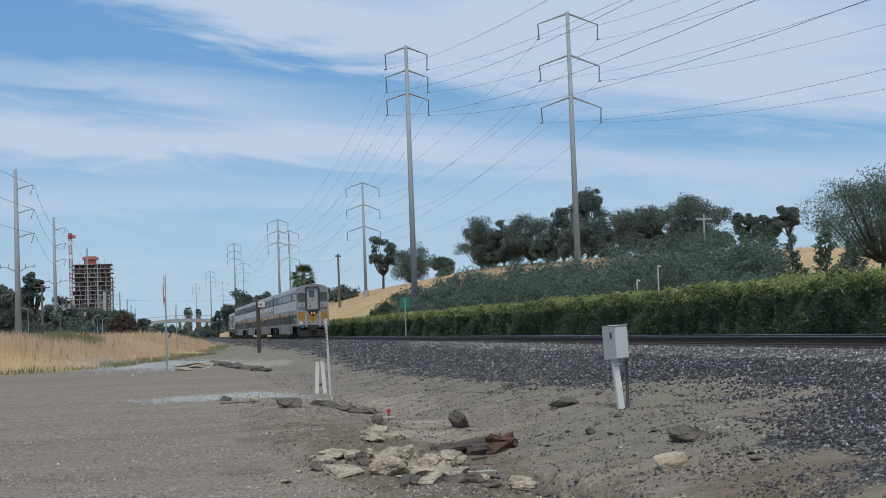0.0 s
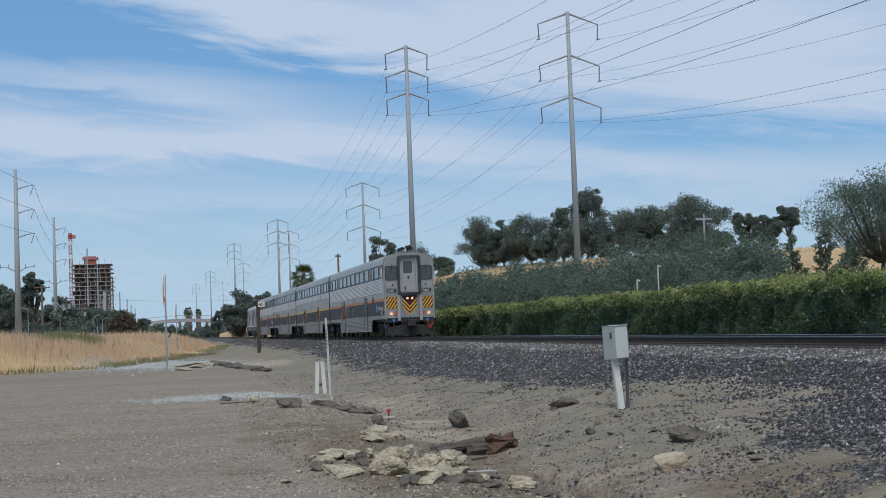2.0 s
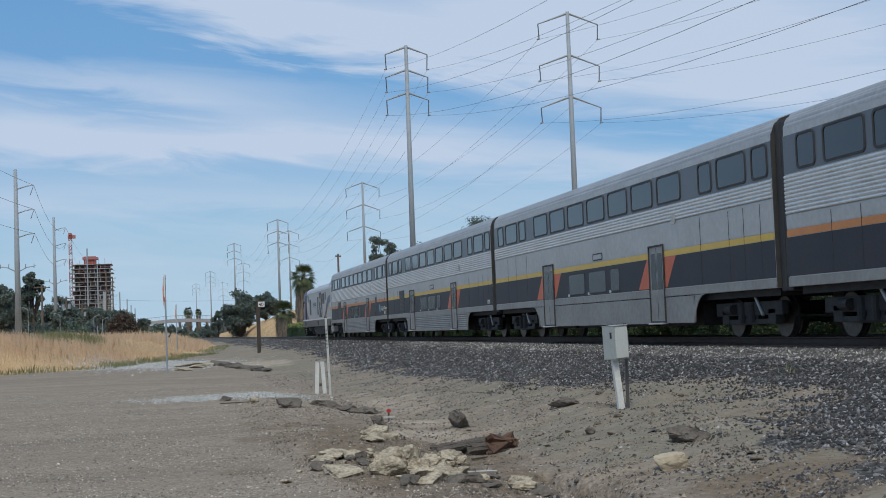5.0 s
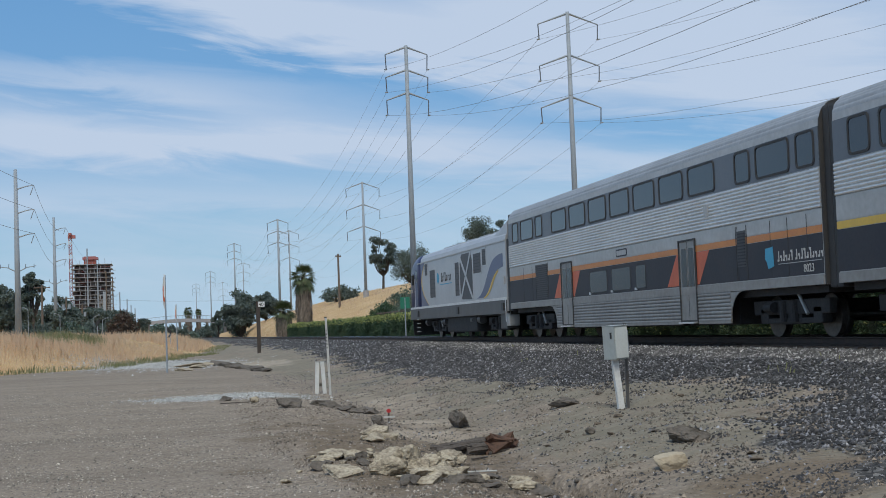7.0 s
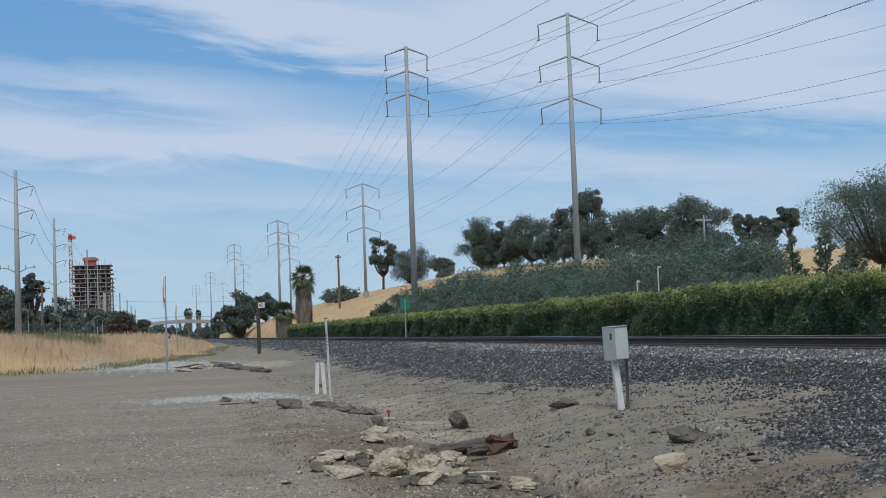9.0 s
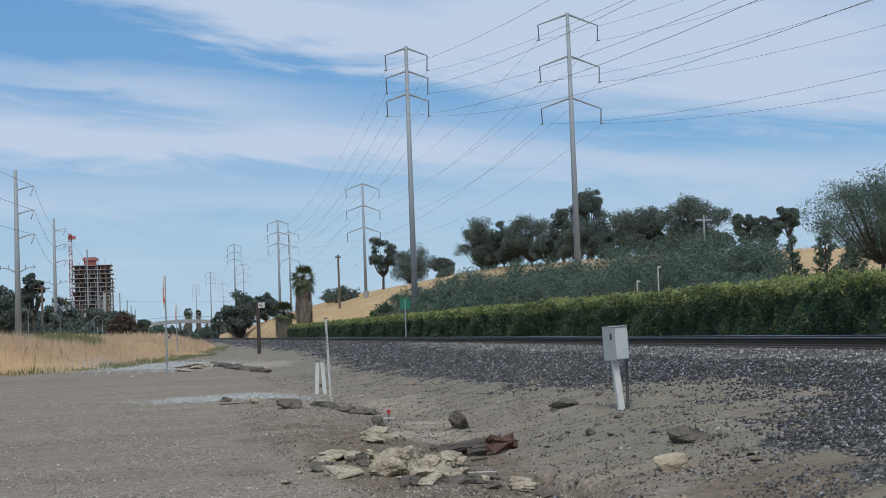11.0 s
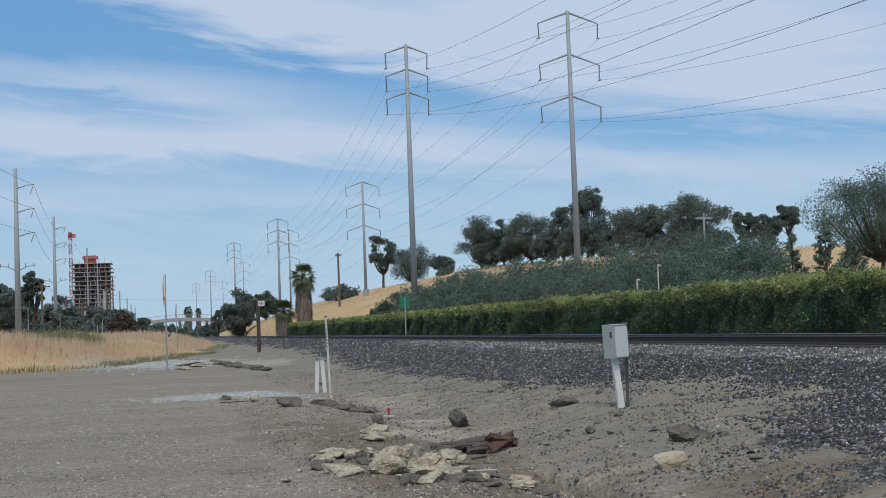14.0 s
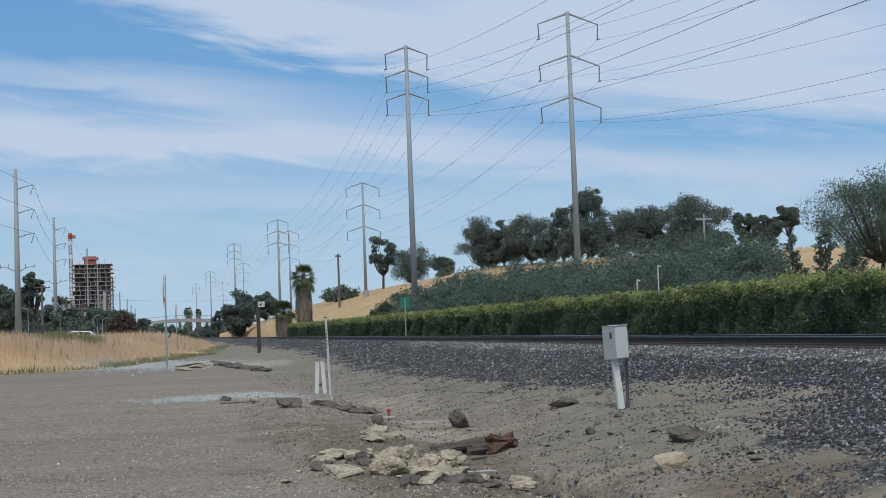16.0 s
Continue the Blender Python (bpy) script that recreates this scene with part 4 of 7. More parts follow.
def locomotive():
    c = thing("locomotive", TRACK_X, 0, 0, "silver and blue diesel locomotive with yellow arc stripes", "locomotive", "train")
    L = 20.95
    side = [(1.50, 1.02), (1.50, 3.74), (1.47, 3.92), (1.34, 4.09), (0.97, 4.23), (0.5, 4.31), (0, 4.33)]
    prof = side + [(-x, z) for x, z in side[-2::-1]]
    part("body", sweep(prof, 0.25, 17.6), SILVER, c, "silver painted car body")
    # cab: stations with shrinking, sinking profile towards the nose
    b = bmesh.new()
    rings = []
    for y, top, width in ((17.6, 1.0, 1.0), (18.6, 1.0, 1.0), (19.3, 0.98, 0.998), (20.0, 0.92, 0.99), (20.6, 0.82, 0.965), (21.05, 0.69, 0.93), (21.3, 0.56, 0.88), (21.45, 0.42, 0.80)):
        rings.append([b.verts.new((x * width, y, 1.02 + (z - 1.02) * top)) for x, z in prof])
    for ra, rb in zip(rings, rings[1:]):
        for i in range(len(prof)):
            j = (i + 1) % len(prof)
            b.faces.new((ra[i], ra[j], rb[j], rb[i]))
    b.faces.new(rings[0])
    b.faces.new(rings[-1][::-1])
    bmesh.ops.recalc_face_normals(b, faces=b.faces)
    part("cab", b, BLUEP, c, "rounded dark blue cab nose", True)
    ws = plate([(-1.05, 0), (1.05, 0), (0.95, 0.9), (-0.95, 0.9)], 1, 0, 0.02)
    o = part("windscreen", ws, SCREEN, c)
    o.matrix_basis = pose(0, 20.92, 3.05, 40)
    for s in (-1, 1):
        d = lambda k: s * k if s > 0 else s * k - 0.004
        # blue end of the flank with a yellow arc between it and the silver
        zs = np.linspace(1.56, 3.69, 15)
        arc = [(17.5 - (1.85 * ((2.75 - z) / 1.2) ** 2 if z < 2.75 else 1.1 * ((z - 2.75) / 0.94) ** 2), z) for z in zs]
        part("blue_field", plate([(17.64, 3.69), (17.64, 1.56)] + [(min(u, 17.6), v) for u, v in arc], 0, d(1.503), 0.004), BLUEP, c)
        part("arc_stripe", plate(arc + [(u - 0.03 - 0.14 * math.sin(math.pi * (v - 1.4) / 2.5), v) for u, v in arc[::-1]], 0, d(1.507), 0.004), YELLOW, c, "yellow curved stripe")
        # blue swoosh and its yellow edge at the coupled end
        ys = np.linspace(5.35, 0.72, 22)
        ub = [(y, 1.555 + 1.72 / (1 + math.exp(1.75 * (y - 3.48)))) for y in ys]
        lb = [(y, 1.55 + 1.2 / (1 + math.exp(2.0 * (y - 2.75)))) for y in np.linspace(4.05, 0.72, 22)]
        part("swoosh", plate(lb + ub[::-1], 0, d(1.503), 0.004), BLUEP, c, "dark blue curved sweep")
        top = [(y, z) for y, z in lb if y > 1.4]
        low = [(y, max(1.556, 1.55 + 1.2 / (1 + math.exp(2.0 * (y - 2.43)))) - 0.012) for y, z in top]
        part("swoosh_edge", plate(top + low[::-1], 0, d(1.507), 0.004), YELLOW, c, "yellow sweep edge")
        # stripe, sill, grilles
        part("sill_stripe", box(min(s * 1.49, s * 1.515), max(s * 1.49, s * 1.515), 0.3, 20.7, 1.45, 1.555), WHITE, c)
        part("sill", box(min(s * 1.40, s * 1.508), max(s * 1.40, s * 1.508), 0.3, 20.8, 0.93, 1.45), SILLM, c, "dirty grey side sill")
        for a, b_, z0, z1, fr in ((15.85, 16.55, 3.05, 3.62, 1), (14.0, 15.3, 1.92, 3.24, 1), (8.62, 9.48, 1.85, 3.32, 1), (4.38, 5.8, 2.68, 3.5, 1), (3.5, 4.15, 2.95, 3.6, 1)):
            g = part("grille", plate([(a, z0), (b_, z0), (b_, z1), (a, z1)], 0, d(1.503), 0.004), FRAMEM, c, "dark mesh air intake")
            bm = bmesh.new()
            frame_plate(a - 0.06, b_ + 0.06, z0 - 0.06, z1 + 0.06, 0.06, 0, s * 1.49 if s > 0 else -1.516, 0.026, bm)
            part("grille_frame", bm, SILVER, g)
            for k in range(1, 6):
                zz = z0 + (z1 - z0) * k / 6
                part("slat", box(min(s * 1.49, s * 1.513), max(s * 1.49, s * 1.513), a, b_, zz - 0.012, zz + 0.012), NAVY, g)
        x = part("cross_grille", plate([(6.05, 1.62), (8.1, 1.66), (8.45, 1.95), (8.45, 3.25), (8.1, 3.62), (6.4, 3.62), (6.05, 3.3)], 0, d(1.503), 0.004), FRAMEM, c, "dark intake crossed by a silver brace")
        for lift, (p, q) in enumerate((((6.1, 1.66), (8.4, 3.5)), ((6.3, 3.6), (8.3, 1.7)))):
            dy, dz = q[0] - p[0], q[1] - p[1]
            n = math.hypot(dy, dz)
            oy, oz = -dz / n * 0.09, dy / n * 0.09
            part("brace", plate([(p[0] + oy, p[1] + oz), (q[0] + oy, q[1] + oz), (q[0] - oy, q[1] - oz), (p[0] - oy, p[1] - oz)], 0, d(1.508 + 0.008 * lift), 0.006), SILVER, x)
        # cab door with window, side window, blank logo bars
        dr = part("cab_door", plate(rounded(18.6, 19.25, 1.6, 3.55, 0.05), 0, d(1.503), 0.004), BLUEP, c)
        part("door_window", plate(rounded(18.7, 19.1, 2.75, 3.4, 0.06), 0, d(1.508), 0.004), PANE, dr)
        part("side_window", plate(rounded(19.55, 20.0, 2.8, 3.3, 0.06), 0, d(1.49), 0.006), PANE, c)
        part("handrail", rod((s * 1.54, 19.15, 1.5), (s * 1.54, 19.15, 3.0), 0.015, n=6), STEEL, c)
        part("mirror", box(s * 1.55 - 0.05, s * 1.55 + 0.05, 19.62, 19.85, 2.7, 3.2, 0.02), BLACKP, c)
        m = part("logo_disc", plate([(13.35 + 0.26 * math.cos(a), 2.8 + 0.26 * math.sin(a)) for a in np.linspace(0, 6.28, 20)[:-1]], 0, d(1.503), 0.004), CYAN, c, "round cyan mark")
        for k in range(8):
            y, z1 = 12.6 - k * 0.29, (3.02 if k in (0, 2, 3) else 2.88)
            part("logo_bar", plate([(y, 2.6), (y - 0.10, 2.6), (y - 0.16, z1), (y - 0.06, z1)], 0, d(1.503), 0.004), BLACKP, m)
            zb = 2.6 if k % 3 == 0 else z1 - 0.08
            part("logo_bar", plate([(y - 0.08, zb), (y - 0.23, zb), (y - 0.245, zb + 0.08), (y - 0.09, zb + 0.08)], 0, d(1.504), 0.004), BLACKP, m)
        part("logo_line", plate([(12.9, 2.46), (10.3, 2.46), (10.3, 2.50), (12.9, 2.50)], 0, d(1.503), 0.004), CYAN, m)
        part("gutter", box(min(s * 1.49, s * 1.53), max(s * 1.49, s * 1.53), 0.3, 18.5, 3.70, 3.75), SHEET, c)
        for k in range(4):
            part("ladder_rung", box(min(s * 1.42, s * 1.52), max(s * 1.42, s * 1.52), 18.5, 19.0, 0.3 + 0.2 * k, 0.33 + 0.2 * k), STEEL, c)
        for yy in (0.7, 8.9, 18.4):
            part("jack_pad", box(min(s * 1.5, s * 1.56), max(s * 1.5, s * 1.56), yy, yy + 0.35, 1.05, 1.35, 0.02), BLACKP, c)
    words("number", "2106", 0.24, OFFWHITE, c, Matrix.Translation((-1.512, 20.35, 2.3)) @ Matrix(((0, 0, -1, 0), (-1, 0, 0, 0), (0, 1, 0, 0), (0, 0, 0, 1))))
    # fairing up to the height of the coaches, roof hatches
    b = sweep([(1.44, 3.8), (1.40, 4.45), (1.2, 4.62), (0.7, 4.78), (0, 4.84), (-0.7, 4.78), (-1.2, 4.62), (-1.40, 4.45), (-1.44, 3.8)], 0.2, 2.4)
    for v in b.verts:
        if v.co.y > 2 and v.co.z > 4:
            v.co.z = 4.02 + (v.co.z - 4.45) * 0.3
    part("roof_fairing", b, SILVER, c, "sloped silver roof fairing")
    for y in (3.4, 6.0, 8.6, 11.2, 13.6):
        part("roof_hatch", box(-0.7, 0.7, y, y + 2.0, 4.2, 4.36, 0.03), SILVER, c)
    part("horn", rod((-0.3, 17.4, 4.28), (-0.3, 17.9, 4.28), 0.05, 0.1, 10), BLACKP, c)
    part("gangway", box(-0.75, 0.75, -0.1, 0.25, 1.1, 3.6, 0.05), RUBBER, c)
    part("end_wall_panel", box(-1.46, 1.46, 0.2, 0.26, 1.05, 3.75), BAND, c)
    part("fuel_tank", box(-1.35, 1.35, 6.2, 12.3, 0.25, 0.95, 0.1), BOGIE, c)
    part("battery_box", box(-1.38, -0.9, 0.9, 1.9, 0.35, 1.0, 0.03), SILLM, c)
    part("nose_pilot", plate([(-1.35, 0.12), (1.35, 0.12), (1.4, 1.1), (-1.4, 1.1)], 1, 20.75, 0.1), BOGIE, c)
    part("underframe", box(-1.35, 1.35, 0.3, 20.8, 0.88, 1.03), BOGIE, c)
    for yy, w in ((5.6, 0.5), (7.0, 0.4), (12.8, 0.6), (17.2, 0.4)):
        part("air_tank", rod((-1.2, yy, 0.75), (-1.2, yy + w, 0.75), 0.17, n=12), SILLM, c)
    part("sand_box", box(-1.42, -1.0, 0.35, 0.85, 0.45, 1.1, 0.04), SHEET, c, "pale grey box behind the wheels")
    part("handrail", rod((-1.53, 0.42, 0.6), (-1.53, 0.42, 1.5), 0.018, n=6), STEEL, c)
    part("brake_wheel", box(-1.56, -1.49, 0.45, 0.75, 2.05, 2.35, 0.02), SHEET, c)
    bogie(c, 3.05)
    bogie(c, 15.1)
    return c


train = [coach("cab_car", ORANGE, 2.60, False, True, ((6.6, 7.85), (17.15, 18.45)), (4.0,), True, "8305", (1,)),
         coach("coach", YELLOW, 3.02, True, False, ((7.1, 8.15), (17.5, 18.7)), (), False, ""),
         coach("dining_coach", YELLOW, 2.78, False, False, ((7.1, 8.15), (17.4, 18.65)), (20.35,), False, "8205", (0,)),
         coach("coach", ORANGE, 2.62, False, False, ((7.1, 8.15), (17.6, 18.75)), (4.05, 20.45), True, "8023"),
         locomotive()]


# ---- plants ----
def blades(rng, n, pts, size, long=1.0):
    """n little three-sided leaves round the given points, as arrays of corners and faces."""
    pts = np.asarray(pts)
    a = rng.normal(size=(n, 3))
    a /= np.linalg.norm(a, axis=1)[:, None]
    b = np.cross(a, rng.normal(size=(n, 3)))
    b /= np.linalg.norm(b, axis=1)[:, None] + 1e-9
    s = size * rng.uniform(0.55, 1.35, (n, 1))
    a, b = a * s * long, b * s * 0.55
    v = np.stack([pts - a * 0.8 + b, pts - a * 0.8 - b, pts + a], 1).reshape(-1, 3)
    return v, np.arange(3 * n).reshape(-1, 3)


def spray_points(rng, n, centres, radii, squash=0.8, knots=7):
    """Points in small tufts that sit round the outside of each clump, with gaps between them."""
    tc, tr = [], []
    for c, r in zip(centres, radii):
        d = rng.normal(size=(knots, 3))
        d /= np.linalg.norm(d, axis=1)[:, None]
        tc.append(c + d * r * rng.uniform(0.45, 0.85, (knots, 1)) * np.array([1, 1, squash]))
        tr.append(r * rng.uniform(0.34, 0.66, knots))
    tc, tr = np.concatenate(tc), np.concatenate(tr)
    k = rng.choice(len(tc), n, p=tr ** 2 / np.sum(tr ** 2))
    d = rng.normal(size=(n, 3))
    d *= (rng.uniform(0, 1, n) ** 0.45 / np.linalg.norm(d, axis=1))[:, None]
    p = tc[k] + d * tr[k][:, None] * np.array([1, 1, squash])
    m = n // 3
    q = rng.choice(len(centres), m, p=radii ** 2 / np.sum(radii ** 2))
    p[:m] = centres[q] + d[:m] * radii[q][:, None] * np.array([0.95, 0.95, 0.95 * squash])
    return p


def clumps(rng, n, w, h, z0, lean=0.0, gap=0.0):
    """Clump centres inside an uneven rounded crown."""
    c, r = [], []
    while len(c) < n:
        u = rng.uniform(-1, 1, 3)
        q = np.linalg.norm(u)
        if q > 1 or q < 0.3 + gap * 0.35:
            continue
        c.append((u[0] * w * 0.40, u[1] * w * 0.40, z0 + h * 0.5 + u[2] * h * 0.40))
        r.append(w * rng.uniform(0.10, 0.20) * (1 - 0.3 * gap))
    return np.array(c), np.array(r)


def tree(name, x, y, wide, top, label, category, mat, seed, bare=0.3, leaf=0.35, leaves=3500, n=16, gap=0.0, sink=0.0, group="", trunk=0.02):
    """A tree: tapered trunk, limbs towards each clump, many leaves."""
    rng = np.random.RandomState(seed)
    base = float(gz(x, y)) - 0.05
    tall = top - base
    t = thing(name, x, y, base, label, category, group)
    z0, h = tall * bare, tall * (1 - bare)
    c, r = clumps(rng, n, wide, h, z0, gap=gap)
    peak = np.max(c[:, 2] + r * 0.85)
    c[:, 2] = z0 + (c[:, 2] - z0) * (tall - z0) / (peak - z0)
    fork = Vector((rng.uniform(-0.03, 0.03) * wide, 0, max(0.4, tall * bare * 0.8)))
    part("trunk", rod((0, 0, -0.25), fork, tall * trunk * 1.3, tall * trunk, 8), BARK, t)
    b = bmesh.new()
    for p, q in zip(c, r):
        mid = Vector(p) * 0.5 + fork * 0.5 + Vector((0, 0, -0.06 * tall))
        rod(fork, mid, tall * trunk * 0.55, tall * trunk * 0.35, 5, b)
        rod(mid, Vector(p) + Vector((0, 0, q * 0.3)), tall * trunk * 0.35, tall * trunk * 0.1, 5, b)
    part("limb", b, BARK, t)
    v, f = blades(rng, leaves, spray_points(rng, leaves, c, r), leaf)
    part("crown", mesh_from("crown", v, f, mat), mat, t)
    return t


def shrub(x, y, wide, top, mat, seed, label, leaves=3000, leaf=0.22, name="shrub", group="", category="bush"):
    rng = np.random.RandomState(seed)
    base = float(gz(x, y)) - 0.05
    tall = top - base
    t = thing(name, x, y, base, label, category, group)
    n = 46
    c = np.stack([rng.uniform(-0.46, 0.46, n) * wide, rng.uniform(-0.46, 0.46, n) * wide, rng.uniform(0.12, 0.90, n) * tall], 1)
    lim = 1 - 0.45 * (np.hypot(c[:, 0], c[:, 1]) / (0.5 * wide)) ** 2
    c[:, 2] *= np.clip(lim, 0.3, 1)
    r = rng.uniform(0.12, 0.24, n) * min(wide, tall * 1.3)
    b = bmesh.new()
    for p in c:
        rod((p[0] * 0.15, p[1] * 0.15, -0.2), p, 0.06, 0.02, 5, b)
    part("stems", b, BARK, t)
    v, f = blades(rng, leaves, spray_points(rng, leaves, c, r, 1.0), leaf, 1.1)
    keep = (v[:, 2].reshape(-1, 3).min(1) > -0.2)
    part("foliage", mesh_from("foliage", v, f[keep], mat), mat, t)
    return t


def conifer(x, y, wide, top, seed, label):
    rng = np.random.RandomState(seed)
    base = float(gz(x, y)) - 0.05
    tall = top - base
    t = thing("young_pine", x, y, base, label, "tree", "young pines on the slope")
    part("trunk", rod((0, 0, -0.2), (0, 0, tall * 0.97), 0.09, 0.02, 8), BARK, t)
    b, pts = bmesh.new(), []
    for k in range(8):
        z = tall * (0.08 + 0.9 * k / 8)
        reach = wide * 0.55 * (1.1 - k / 8.5) * rng.uniform(0.8, 1.15)
        for a in rng.uniform(0, 6.28, 5):
            e = np.array([math.cos(a) * reach, math.sin(a) * reach, z + 0.12 + reach * 0.55])
            rod((0, 0, z), e, 0.025, 0.01, 4, b)
            for u in np.linspace(0.4, 1.1, 26):
                pts.append(np.array([0, 0, z]) * (1 - u) + e * u + rng.normal(size=3) * np.array([0.06, 0.06, 0.09]))
    part("branches", b, BARK, t)
    pts = np.array(pts)
    v, f = blades(rng, len(pts), pts, 0.10, 1.6)
    part("needles", mesh_from("needles", v, f, LEAFO), LEAFO, t)


def palm(x, y, top, crown, seed, label, shaggy=1.0):
    rng = np.random.RandomState(seed)
    base = float(gz(x, y)) - 0.1
    tall = top - base
    t = thing("palm_tree", x, y, base, label, "palm tree", "fan palms beside the track")
    part("trunk", rod((0, 0, -0.2), (0, 0, tall - crown * 0.6), 0.42, 0.3, 10), BARK, t)
    n = 5200
    z = rng.uniform(0.0, 1, n) ** 0.85 * (tall - crown * 0.85)
    rad = (0.40 + 0.40 * np.sin(np.pi * np.clip(z / tall, 0, 1) ** 0.8)) * crown * rng.uniform(0.4, 1.3, n) * shaggy
    a = rng.uniform(0, 6.28, n)
    p = np.stack([np.cos(a) * rad, np.sin(a) * rad, z], 1)
    w, drop = rng.uniform(0.03, 0.09, n)[:, None], rng.uniform(0.4, 1.3, n)[:, None]
    side = np.stack([-np.sin(a), np.cos(a), 0 * a], 1) * w
    out = np.stack([np.cos(a), np.sin(a), 0 * a], 1) * 0.1
    v = np.stack([p - side, p + side, p + side * 0.3 - np.array([0, 0, 1]) * drop + out, p - side * 0.3 - np.array([0, 0, 1]) * drop + out], 1).reshape(-1, 3)
    part("dead_skirt", mesh_from("skirt", v, np.arange(4 * n).reshape(-1, 4), DRYP), DRYP, t, "skirt of grey-brown dead fronds")
    hub = np.array([0, 0, tall - crown * 0.62])
    vs, fs = [], []
    for i in range(80):
        a, e = rng.uniform(0, 6.28), rng.uniform(-0.95, 1.25)
        d = np.array([math.cos(a) * math.cos(e), math.sin(a) * math.cos(e), math.sin(e)])
        stem = hub + d * crown * 0.45
        s = np.cross(d, (0, 0, 1.0))
        s = s / (np.linalg.norm(s) + 1e-6)
        up = np.cross(s, d)
        for k in range(13):
            q = radians(-80 + 160 * k / 12)
            tip = stem + (d * math.cos(q) + s * math.sin(q)) * crown * rng.uniform(0.38, 0.52) - np.array([0, 0, 0.30 * crown * (1 - math.sin(e))])
            off = (s * math.cos(q) - d * math.sin(q)) * 0.05
            k0 = len(vs)
            vs += [stem, (stem + tip) / 2 + off + up * 0.03, tip, (stem + tip) / 2 - off + up * 0.03]
            fs.append((k0, k0 + 1, k0 + 2, k0 + 3))
        k0 = len(vs)
        vs += [hub - s * 0.03, hub + s * 0.03, stem + s * 0.02, stem - s * 0.02]
        fs.append((k0, k0 + 1, k0 + 2, k0 + 3))
    part("fronds", mesh_from("fronds", np.array(vs), np.array(fs), LEAFP), LEAFP, t, "green fan fronds")


def hedge():
    """Clipped hedge along the far side of the track."""
    rng = np.random.RandomState(44)
    t = thing("hedge", 0, 0, 0, "long dense green hedge with yellow-green shoots coloured as sunlit", "hedge")
    ys = np.arange(-20, 207, 0.7)
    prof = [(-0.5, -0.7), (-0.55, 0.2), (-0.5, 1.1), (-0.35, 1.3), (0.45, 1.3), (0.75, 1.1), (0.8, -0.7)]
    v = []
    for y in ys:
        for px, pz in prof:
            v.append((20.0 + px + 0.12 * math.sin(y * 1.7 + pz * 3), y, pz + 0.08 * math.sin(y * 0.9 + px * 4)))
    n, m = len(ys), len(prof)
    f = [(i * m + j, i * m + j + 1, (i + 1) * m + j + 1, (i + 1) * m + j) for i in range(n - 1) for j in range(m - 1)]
    # plain sheet, no twigs: its dark colour stands for shade between the leaves
    part("heart", mesh_from("heart", v, f, HEART), HEART, t, "dark fill sheet standing for the shade inside the hedge")

    def surface(k, lo, hi, y0, y1):
        y = y0 + (y1 - y0) * rng.uniform(0, 1, k)
        u = rng.uniform(lo, hi, k)
        swell = 0.34 * wob(y, u * 1.2, 3.0, 71) + 0.16 * wob(y, u * 2, 1.4, 72) + 0.10 * wob(y, u * 2, 0.7, 73)
        x = np.where(u < 1, 19.12 - swell * 0.7 + np.abs(rng.normal(0, 0.16, k)), 19.15 + (u - 1) * 1.5)
        z = np.where(u < 1, -0.65 + u * 2.05, 1.47 + swell * 0.45 - 0.12 * (u - 1.5) ** 2)
        z = z + rng.normal(0, 0.07, k)
        x = x + 0.25 * np.exp(-((z - 1.5) / 0.25) ** 2) * (u < 1)
        return np.stack([x, y, z], 1)
    groups = ((135000, 0.0, 1.02, 24, 75, 0.040, LEAFH), (56000, 0.0, 1.02, 75, 206, 0.10, LEAFH), (3000, 0.0, 1.0, -20, 24, 0.16, LEAFH),
              (30000, 0.93, 2.0, 24, 75, 0.046, LEAFY), (14000, 0.93, 1.8, 75, 206, 0.11, LEAFY), (8000, 0.3, 0.95, 24, 90, 0.04, LEAFY), (18000, 0.86, 1.06, 24, 75, 0.038, LEAFY), (10000, 0.88, 1.06, 75, 206, 0.1, LEAFY))
    for mat, name, label in ((LEAFH, "foliage", ""), (LEAFY, "lit_shoot_layer", "yellow-green shoots along the top, coloured bright as sunlit")):
        vs, fs, k0 = [], [], 0
        for k, lo, hi, y0, y1, size, mt in groups:
            if mt is mat:
                a, b = blades(rng, k, surface(k, lo, hi, y0, y1), size, 1.3)
                vs.append(a)
                fs.append(b + k0)
                k0 += len(a)
        part(name, mesh_from(name, np.concatenate(vs), np.concatenate(fs), mat), mat, t, label)


def tufts(name, label, xs, ys, height, mat, seed, width=0.03):
    """Single blades of grass that stand on the ground."""
    rng = np.random.RandomState(seed)
    n = len(xs)
    z = gz(xs, ys)
    h = height * rng.uniform(0.35, 1.1, n) * np.clip(1 + 0.4 * wob(xs, ys, 7.0, seed + 200) + 0.25 * wob(xs, ys, 1.9, seed + 300), 0.3, 1.5)
    a = rng.uniform(0, 6.28, n)
    w = width * rng.uniform(0.6, 1.5, n)
    lean = h * rng.uniform(0.0, 0.5, n)
    b = rng.uniform(0, 6.28, n)
    base = np.stack([xs, ys, z - 0.03], 1)
    s = np.stack([np.cos(a) * w, np.sin(a) * w, 0 * a], 1)
    mid = base + np.stack([np.cos(b) * lean * 0.3, np.sin(b) * lean * 0.3, h * 0.6], 1)
    tip = base + np.stack([np.cos(b) * lean, np.sin(b) * lean, h], 1)
    v = np.stack([base - s, base + s, mid + s * 0.7, tip, mid - s * 0.7], 1).reshape(-1, 3)
    me = mesh_from(name, v, np.arange(5 * n).reshape(-1, 5), mat)
    return tagged(new(name, me), label, "grass", kind="stuff")


